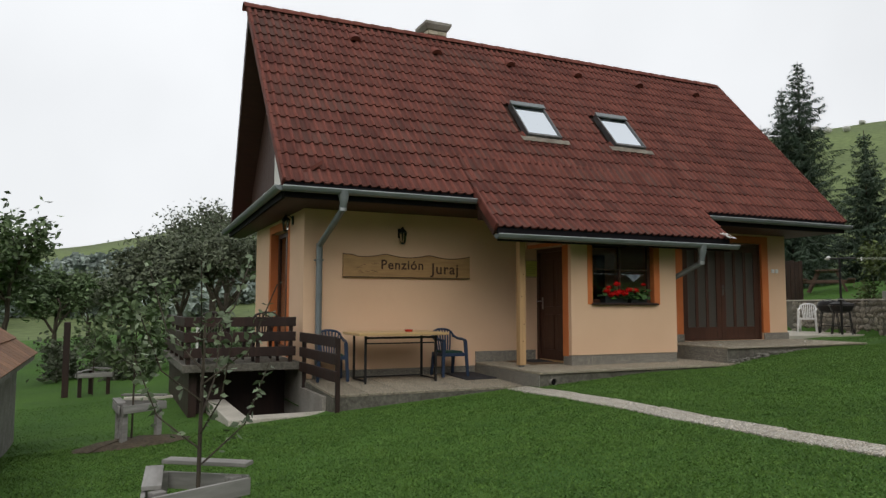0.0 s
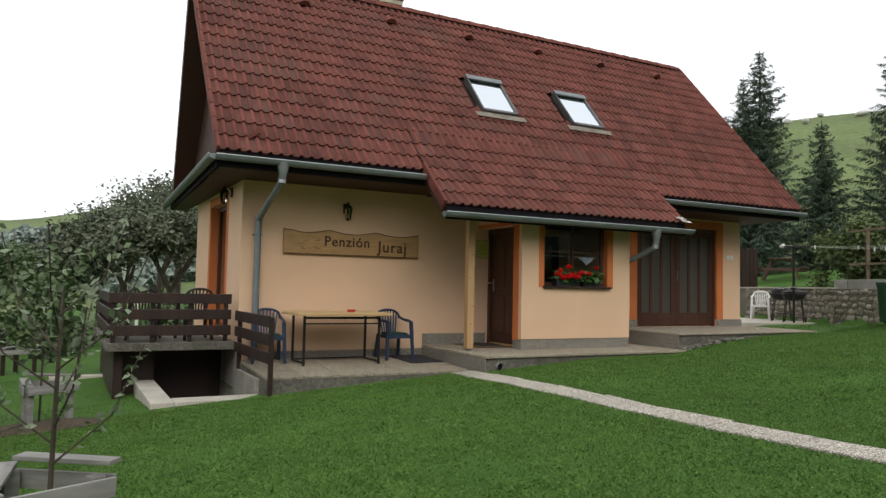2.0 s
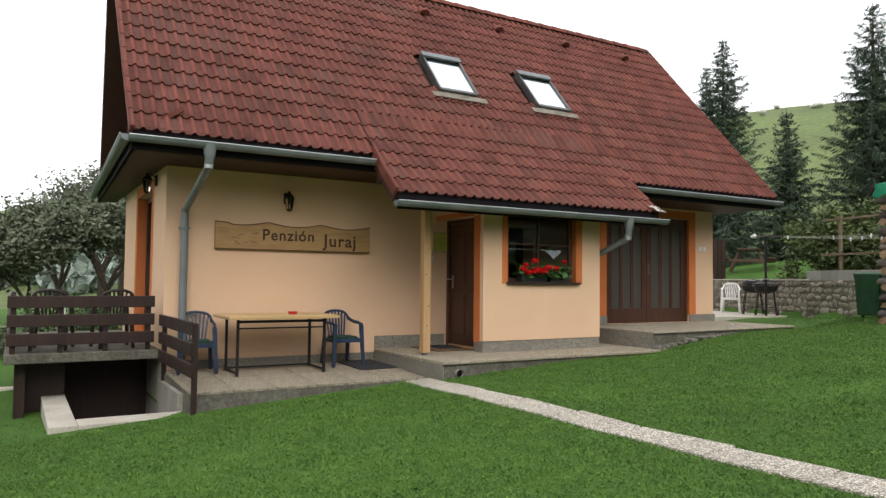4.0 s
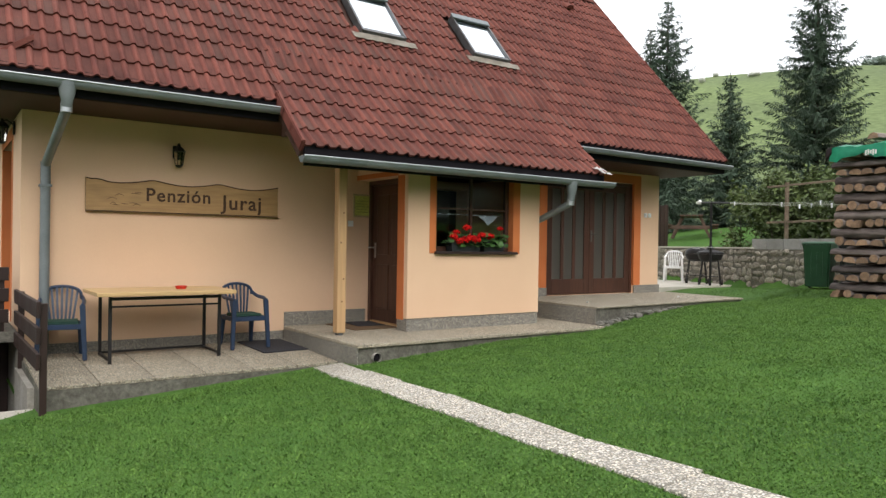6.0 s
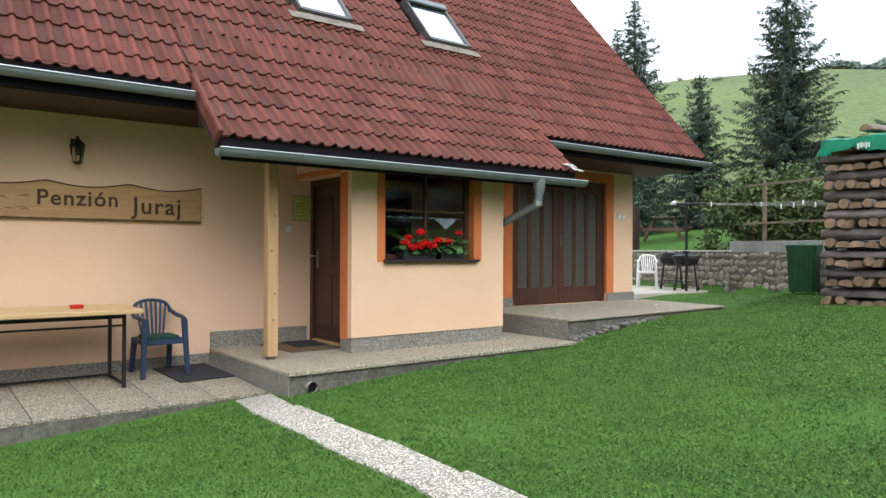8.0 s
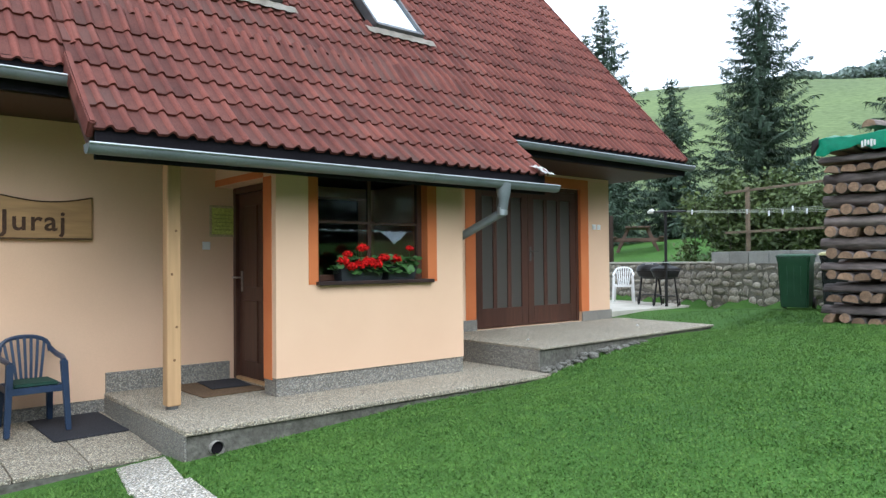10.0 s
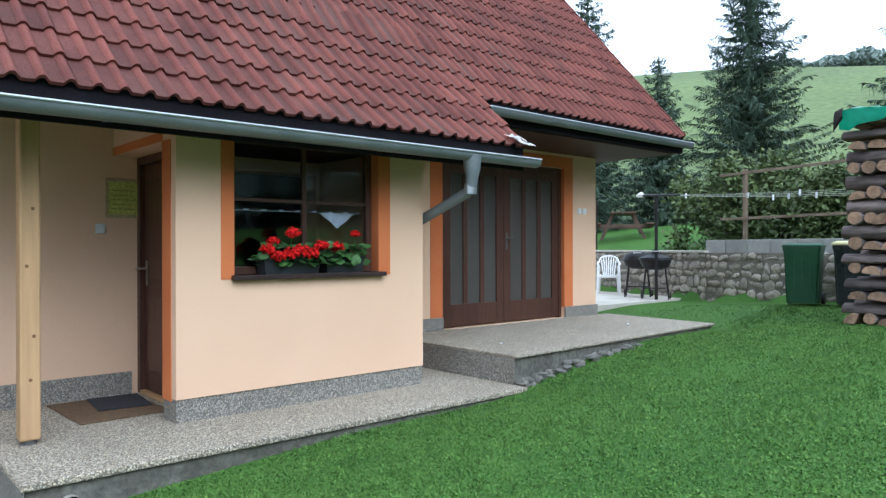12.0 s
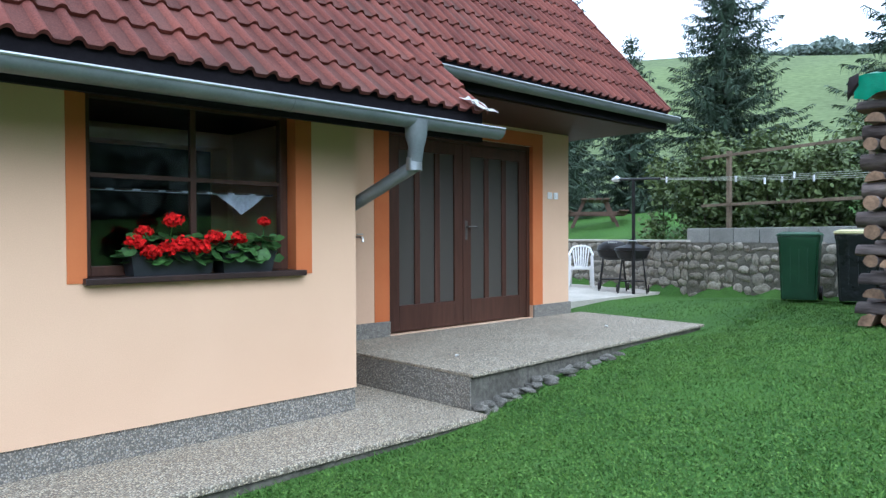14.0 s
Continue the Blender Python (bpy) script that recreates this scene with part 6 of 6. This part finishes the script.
RAILWOOD = material("old_rail_wood", (0.13, 0.095, 0.065), (0.21, 0.16, 0.11), 5, 0.9, bump=0.4, bump_scale=30, fine=0.25)
trellis = thing("trellis_fence", "weathered rail fence standing in the hedge", "fence", (18.15, 9.9, ground_z(18.2, 9.9)), -math.degrees(math.atan(WALL_SKEW)))
for y in (-3.6, -1.0, 1.6):
    part("post", bevelled(boxes((-0.035, 0.035, y - 0.035, y + 0.035, -0.3, 1.72)), 0.006), RAILWOOD, trellis)
for z in (0.75, 1.62):
    part("rail", bevelled(boxes((-0.058, -0.036, -4.5, 2.2, z, z + 0.05)), 0.004), RAILWOOD, trellis)

BENCHWOOD = material("bench_wood", (0.075, 0.045, 0.032), (0.13, 0.08, 0.058), 5, 0.85, bump=0.3, bump_scale=30, fine=0.25)
picnic = thing("picnic_table", "brown wooden picnic bench on the bank", "picnic table", (22.6, 16.9, ground_z(22.6, 16.9)), 35)
for k in range(4):
    part("plank", bevelled(boxes((-0.85, 0.85, -0.36 + 0.185 * k, -0.20 + 0.185 * k, 0.72, 0.76)), 0.005, 1), BENCHWOOD, picnic)
for s in (-1, 1):
    part("bench_plank", bevelled(boxes((-0.85, 0.85, s * 0.72 - 0.12, s * 0.72 + 0.12, 0.42, 0.46)), 0.005, 1), BENCHWOOD, picnic)
    part("cross_beam", boxes((s * 0.6 - 0.035, s * 0.6 + 0.035, -0.82, 0.82, 0.33, 0.42)), BENCHWOOD, picnic)
    for t in (-1, 1):
        part("leg", loft(bmesh.new(), [[Vector((s * 0.6 + a, t * c + b, z)) for a, b in ((-0.03, -0.04), (0.03, -0.04), (0.03, 0.04), (-0.03, 0.04))] for z, c in ((0, 0.6), (0.72, 0.28))]), BENCHWOOD, picnic)
fence2 = thing("board_fence", "dark upright board fence by the patio", "fence", (20.0, 16.6, ground_z(20.0, 16.6)))
for k in range(5):
    part("board", bevelled(boxes((0.2 * k, 0.2 * k + 0.17, -0.02, 0.02, -0.2, 1.5 - 0.03 * (k % 2))), 0.004, 1), DARKWOOD, fence2)
part("rail", boxes((0, 1.0, 0.021, 0.06, 0.5, 0.58)), DARKWOOD, fence2)

# ---- path slabs ----
path = thing("path", "garden path of washed-concrete slabs in the lawn", "path", kind="structure")


def path_edge(v):
    """Left and right edge of the path, v from the terrace outwards."""
    y = 9.60 - v
    left = 5.20 + 0.36 * math.exp(-v / 2.0)
    return y, left, left + 0.355


slab_bm = []
v = 0.0
rnd = random.Random(12)
while v < 12.5:
    L = 0.78 + 0.1 * rnd.random()
    y0, a0, b0 = path_edge(v)
    y1, a1, b1 = path_edge(v + L - 0.015)
    bm = bmesh.new()
    base = [(a0 + rnd.uniform(-0.02, 0.02), y0), (b0 + rnd.uniform(-0.03, 0.03), y0), (b1 + rnd.uniform(-0.03, 0.03), y1), (a1 + rnd.uniform(-0.02, 0.02), y1)]
    loft(bm, [[Vector((x, y, ground_z(x, y) + dz)) for x, y in base] for dz in (-0.08, 0.022)])
    bmesh.ops.bevel(bm, geom=bm.edges[:], offset=0.008, segments=1, affect="EDGES")
    part("slab", bm, PATHSTONE, path)
    v += L

# ---- terrace paving ----
tilt = math.degrees(math.atan2(0.075, 1.767))
paver = mesh_of("paver", bevelled(boxes((0, 0.505, 0, 0.418, 0, 0.035)), 0.004, 1), WASHED)
for i in range(6):
    for j in range(4):
        piece("paver", paver, terrace, pose(2.872 + i * 0.5145, 9.745 + j * 0.4225, 0.188 + (j * 0.4225 + 0.012) * math.tan(radians(tilt)), tilt, 0, 0))

# ---- stones and blocks of the garden wall ----
y = -7.8
rnd = random.Random(23)
z = 0.15
for row, h in enumerate((0.19, 0.15, 0.17, 0.13, 0.16, 0.12)):
    y = -3.4 + 0.1 * rnd.random()
    while y < 5.6:
        w = rnd.choice((0.1, 0.14, 0.18, 0.22, 0.3)) * rnd.uniform(0.85, 1.15)
        hh = h * rnd.uniform(0.62, 1.28)
        if 0.5 + z + h * 0.4 < ground_z(WALL_X + WALL_SKEW * y - 0.05, 9.9 + y):
            y += w + 0.012
            continue
        m = pose(0.103, y + w / 2, z + h / 2 + rnd.uniform(-0.025, 0.025), rnd.uniform(-14, 14)) @ Matrix.Diagonal((0.14, w * 1.1, hh * 1.12, 1))
        piece("stone", rnd.choice(variants), garden_wall, m)
        y += w + 0.012
    z += h + 0.008
block_mesh = mesh_of("block", bevelled(boxes((0, 0.2, 0, 0.485, 0, 0.235)), 0.006, 1), BLOCK)
for k in range(17):
    piece("block", block_mesh, garden_wall, pose(0.14, -6.5 + 0.5 * k, 1.132))

# ---- broken edge of the slab and litter on it ----
rubble = thing("rubble", "broken grey stones along the slab's crumbled edge", "stones", (10.5, 9.40, 0))
rnd = random.Random(31)
broken = []
BROKEN = material("broken_concrete", (0.12, 0.112, 0.095), (0.24, 0.225, 0.19), 6, 0.95, bump=0.8, bump_scale=30, fine=0.4, per_piece=0.3, distance=0.012)
for me in variants:
    me = me.copy()
    me.materials[0] = BROKEN
    broken.append(me)
for k in range(34):
    x = 0.0 + 1.9 * rnd.random() ** 1.4 - 0.45
    gz = ground_z(10.5 + x, 9.40)
    piece("stone", rnd.choice(broken), rubble, pose(x, rnd.uniform(-0.03, 0.04), gz + 0.002 + 0.08 * rnd.random() * max(0.0, 1 - x / 1.5), rnd.uniform(-14, 14), rnd.uniform(-14, 14), rnd.uniform(0, 180)) @ Matrix.Diagonal((rnd.uniform(0.06, 0.2), rnd.uniform(0.06, 0.1), rnd.uniform(0.03, 0.08), 1)))
for x, y in ((10.45, 10.05), (13.0, 10.25)):
    scrap = whole("paper_scrap", bmesh.new(), WHITEWALL, "small crumpled white scrap on the slab", "scrap", group="scraps on the slab")
    bm = bmesh.new()
    bmesh.ops.create_icosphere(bm, subdivisions=1, radius=0.022)
    for v in bm.verts:
        v.co *= rnd.uniform(0.6, 1.1)
        v.co.z = v.co.z * 0.7
    bmesh.ops.recalc_face_normals(bm, faces=bm.faces[:])
    bm.to_mesh(scrap.data)
    bm.free()
    scrap.matrix_basis = pose(x, y, GARAGE + 0.012)

# ---- roof tiles ----
def tile_mesh(width=0.30, length=0.40):
    """A clay tile with two flat pans and two narrow rolls; its lower end stands proud."""
    half = [(0.0, 0.004), (0.06, 0.0), (0.28, 0.0), (0.50, 0.002), (0.555, 0.012), (0.62, 0.026), (0.70, 0.034), (0.78, 0.036), (0.86, 0.031), (0.93, 0.018)]
    prof = [((k + u) / 2, h) for k in range(2) for u, h in half] + [(1.0, 0.004)]
    w = len(prof)
    verts, faces, pans = [], [], []
    for y, lift in ((-0.005, 0.030), (0.012, 0.032), (length * 0.5, 0.016), (length, 0.0)):
        verts.extend((u * width, y, h + lift) for u, h in prof)
    verts.extend((u * width, -0.001, h + 0.006) for u, h in prof)
    for j in range(3):
        for i in range(w - 1):
            faces.append((j * w + i, j * w + i + 1, (j + 1) * w + i + 1, (j + 1) * w + i))
            pans.append(1 if i % 10 < 4 else 0)
    for i in range(w - 1):
        faces.append((4 * w + i, 4 * w + i + 1, i + 1, i))
        pans.append(0)
    me = bpy.data.meshes.new("roof_tile")
    me.from_pydata(verts, [], faces)
    me.polygons.foreach_set("use_smooth", [True] * len(faces))
    me.set_sharp_from_angle(angle=radians(50))
    me.materials.append(TILE)
    me.materials.append(TILE_PAN)
    me.polygons.foreach_set("material_index", pans)
    return me


TILE_ME = tile_mesh()
roof = part("roof", boxes((6.0, 6.4, RIDGE_Y - 0.03, RIDGE_Y + 0.03, RIDGE_Z - 0.1, RIDGE_Z - 0.04)), TILE, house, "red clay tiled roof")
COLS = 41
step = (ROOF_R - ROOF_L) / COLS
tv = np.array([tuple(q.co) for q in TILE_ME.vertices])
tf = [tuple(q.vertices) for q in TILE_ME.polygons]
tp = [q.material_index for q in TILE_ME.polygons]
rest_v, rest_f = [], []
rnd = random.Random(77)


def lay(m, single):
    m = m @ pose(0, 0, rnd.uniform(-0.0015, 0.0015), rnd.uniform(-0.3, 0.3), rnd.uniform(-0.06, 0.06), rnd.uniform(-0.08, 0.08)) @ Matrix.Diagonal((step / 0.30 * 1.025, 1, 1, 1))
    if single:
        piece("roof_tile", TILE_ME, roof, m)
    else:
        k = sum(len(q) for q in rest_v)
        a = np.array(m)
        rest_v.append(tv @ a[:3, :3].T + a[:3, 3])
        rest_f.extend(tuple(i + k for i in f) for f in tf)


for row in range(ROWS_UP):
    for col in range(COLS):
        x = ROOF_L + col * step
        s = row * gauge - 0.03
        if any(wx - 0.02 < x + step / 2 < wx + 0.80 and S_TOP - 1.12 < s + 0.2 < S_TOP + 0.02 for wx in (7.12, 9.20)):
            if S_TOP - 0.98 < s + 0.2:
                continue
        if row < 3 and PX0 < x + step / 2 < PX1:
            continue
        lay(Matrix.Translation(on_roof(x, s, -0.012)) @ Matrix.Rotation(radians(PITCH), 4, "X"), row < 6 and x < 14)
porch_rows = round(PORCH_LEN[-1] / gauge)
porch_cols = round((PX1 - PX0) / step)
for row in range(porch_rows):
    for col in range(porch_cols):
        s = row * PORCH_LEN[-1] / porch_rows
        top = row == porch_rows - 1
        lay(on_porch(PX0 + col * (PX1 - PX0) / porch_cols, s + 0.17) @ Matrix.Translation((0, -0.212 if row == 0 else -0.20, -0.010)) @ Matrix.Rotation(radians(5.5 if top else 0), 4, "X"), True)
me = bpy.data.meshes.new("upper_tiles")
me.from_pydata(np.concatenate(rest_v).tolist(), [], rest_f)
me.polygons.foreach_set("use_smooth", [True] * len(rest_f))
me.set_sharp_from_angle(angle=radians(50))
me.materials.append(TILE)
me.materials.append(TILE_PAN)
me.polygons.foreach_set("material_index", tp * (len(rest_f) // len(tf)))
ob = new("upper_tiles", me)
ob.parent = roof
tagged(ob, "red clay tiles of the upper roof", kind="stuff")
# ridge caps, verge tiles, ventilation tiles
bm = bmesh.new()
loft(bm, [[Vector((x, RIDGE_Y + r * math.cos(a), RIDGE_Z - 0.06 + r * math.sin(a) * 0.9)) for a in [math.pi * k / 8 for k in range(9)]] + [Vector((x, RIDGE_Y + (r - 0.015) * math.cos(a), RIDGE_Z - 0.06 + (r - 0.015) * math.sin(a) * 0.9)) for a in [math.pi * (8 - k) / 8 for k in range(9)]] for x, r in ((0, 0.14), (0.40, 0.12))])
cap = mesh_of("ridge_tile", bm, TILE, True)
k = 0
while ROOF_L - 0.02 + k * 0.37 < ROOF_R - 0.2:
    piece("ridge_tile", cap, roof, pose(ROOF_L - 0.02 + k * 0.37, 0, 0, 0, -0.6, 0) @ Matrix.Translation((0, 0, 0.0)))
    k += 1
bm = boxes((-0.035, 0.02, 0, 0.40, -0.10, 0.045))
bmesh.ops.bevel(bm, geom=bm.edges[:], offset=0.012, segments=2, affect="EDGES")
verge = mesh_of("verge_tile", bm, TILE, True)
for row in range(ROWS_UP):
    for x in (ROOF_L + 0.005, ROOF_R + 0.02):
        piece("verge_tile", verge, roof, Matrix.Translation(on_roof(x, row * gauge - 0.03, 0.012)) @ Matrix.Rotation(radians(PITCH - 1.5), 4, "X"))
for row in range(3):
    for x in (PX0 + 0.0,):
        piece("verge_tile", verge, roof, on_porch(x, row * PORCH_LEN[-1] / porch_rows + 0.17) @ Matrix.Translation((0, -0.20, 0.012)))
bm = bmesh.new()
loft(bm, [[Vector((0.11 * math.cos(a) * w, y, 0.03 + h * max(0, math.sin(a)))) for a in [math.pi * k / 8 for k in range(9)]] for y, w, h in ((0, 1, 0.10), (0.12, 0.95, 0.07), (0.26, 0.6, 0.0))])
vent = mesh_of("vent_tile", bm, TILE, True)
for k in range(6):
    piece("vent_tile", vent, roof, Matrix.Translation(on_roof(4.25 + k * 1.78, SLOPE - 0.78, 0.02)) @ Matrix.Rotation(radians(PITCH), 4, "X"))


# ---- mown grass ----
GRASS = material("grass_blades", (0.053, 0.117, 0.020), (0.112, 0.203, 0.038), 5.0, 0.6, bump=0, fine=0.25, per_piece=0.3, spec=0.2)


def grass(n, seed):
    r = np.random.RandomState(seed)
    x = r.uniform(-4.5, 16.5, n)
    y = 9.6 - 10.5 * r.rand(n) ** 0.9
    y2 = r.uniform(-1.0, 15.0, n)
    pick = r.rand(n) < 0.25
    y = np.where(pick, y2, y)
    edge_l = 5.20 + 0.36 * np.exp(-(9.6 - y) / 2.0)
    edge_r = edge_l + 0.355
    ok = ~((x > edge_l + 0.02) & (x < edge_r - 0.02) & (y < 9.65))
    ok &= ~((x > 2.84) & (x < 5.97) & (y > 9.64)) & ~((x > 5.95) & (x < 10.0) & (y > 9.27)) & ~((x > 9.98) & (x < 14.21) & (y > 9.42 + 0.045 * (x - 10)))
    ok &= ~((x > 1.6) & (x < 2.9) & (y > 9.98)) & ~((x > 14.1) & (y > 12.15)) & ~((x > 2.5) & (x < 14.3) & (y > 11.2))
    ok &= ~((x > 13.9) & (x < 15.0) & (y > 4.9) & (y < 7.95)) & (x < 16.6 + 0.33 * (y - 9.9))
    ok &= ~(((x - 0.3) / 0.5) ** 2 + ((y - 9.2) / 0.36) ** 2 < 1) & ~((x < 1.65) & (x > 0.25) & (y > 14.35)) & ~((x < -1.6) & (y > 10) & (y < 13))
    x, y = x[ok], y[ok]
    m = len(x)
    z = np.array([ground_z(float(a), float(b)) for a, b in zip(x, y)])
    clump = np.sin(x * 3.1 + np.sin(y * 2.3) * 2) * np.sin(y * 2.7 + np.sin(x * 1.9) * 2)
    h = (0.010 + 0.012 * r.rand(m)) * (1 + 0.3 * clump)
    edge_l = 5.20 + 0.36 * np.exp(-(9.6 - y) / 2.0)
    near = (np.abs(y - 9.27) < 0.12) | (np.abs(x - edge_l) < 0.06) | (np.abs(x - edge_l - 0.355) < 0.06)
    h = np.where(near, h * 1.5, h)
    a = r.rand(m) * 6.283
    w = 0.0042 + 0.003 * r.rand(m)
    lean = h * r.uniform(0.4, 2.0, m)
    b = r.rand(m) * 6.283
    p = np.empty((m, 3, 3))
    p[:, 0] = np.stack([x - np.cos(a) * w, y - np.sin(a) * w, z - 0.004], 1)
    p[:, 1] = np.stack([x + np.cos(a) * w, y + np.sin(a) * w, z - 0.004], 1)
    p[:, 2] = np.stack([x + np.cos(b) * lean, y + np.sin(b) * lean, z + h], 1)
    me = bpy.data.meshes.new("grass")
    me.vertices.add(m * 3)
    me.vertices.foreach_set("co", p.reshape(-1))
    me.loops.add(m * 3)
    me.loops.foreach_set("vertex_index", np.arange(m * 3, dtype=np.int32))
    me.polygons.add(m)
    me.polygons.foreach_set("loop_start", np.arange(0, m * 3, 3, dtype=np.int32))
    me.update(calc_edges=True)
    me.materials.append(GRASS)
    return tagged(new("grass", me), "short mown green grass blades", "grass", kind="stuff")


grass(860000, 5)


def clover(n, seed):
    """Broad little weed leaves lying in the grass."""
    r = np.random.RandomState(seed)
    x, y = r.uniform(0.0, 14.0, n), 9.25 - 8.0 * r.rand(n)
    patch = np.sin(x * 1.7 + np.sin(y * 1.3) * 2) * np.sin(y * 1.9 + np.sin(x * 1.1) * 2)
    edge = 5.20 + 0.36 * np.exp(-(9.6 - y) / 2.0)
    ok = (patch + 1.1 * r.rand(n) > 0.15) & ~((x > edge - 0.03) & (x < edge + 0.385))
    x, y = x[ok], y[ok]
    z = np.array([ground_z(float(a), float(b)) for a, b in zip(x, y)]) + 0.008 + 0.012 * r.rand(len(x))
    me = cards("clover", np.stack([x, y, z], 1), 0.004 + 0.0055 * r.rand(len(x)), GRASS, seed, 0.25, 1.5)
    return tagged(new("clover", me), "patches of small clover leaves in the lawn", "clover", kind="stuff")


clover(330000, 6)
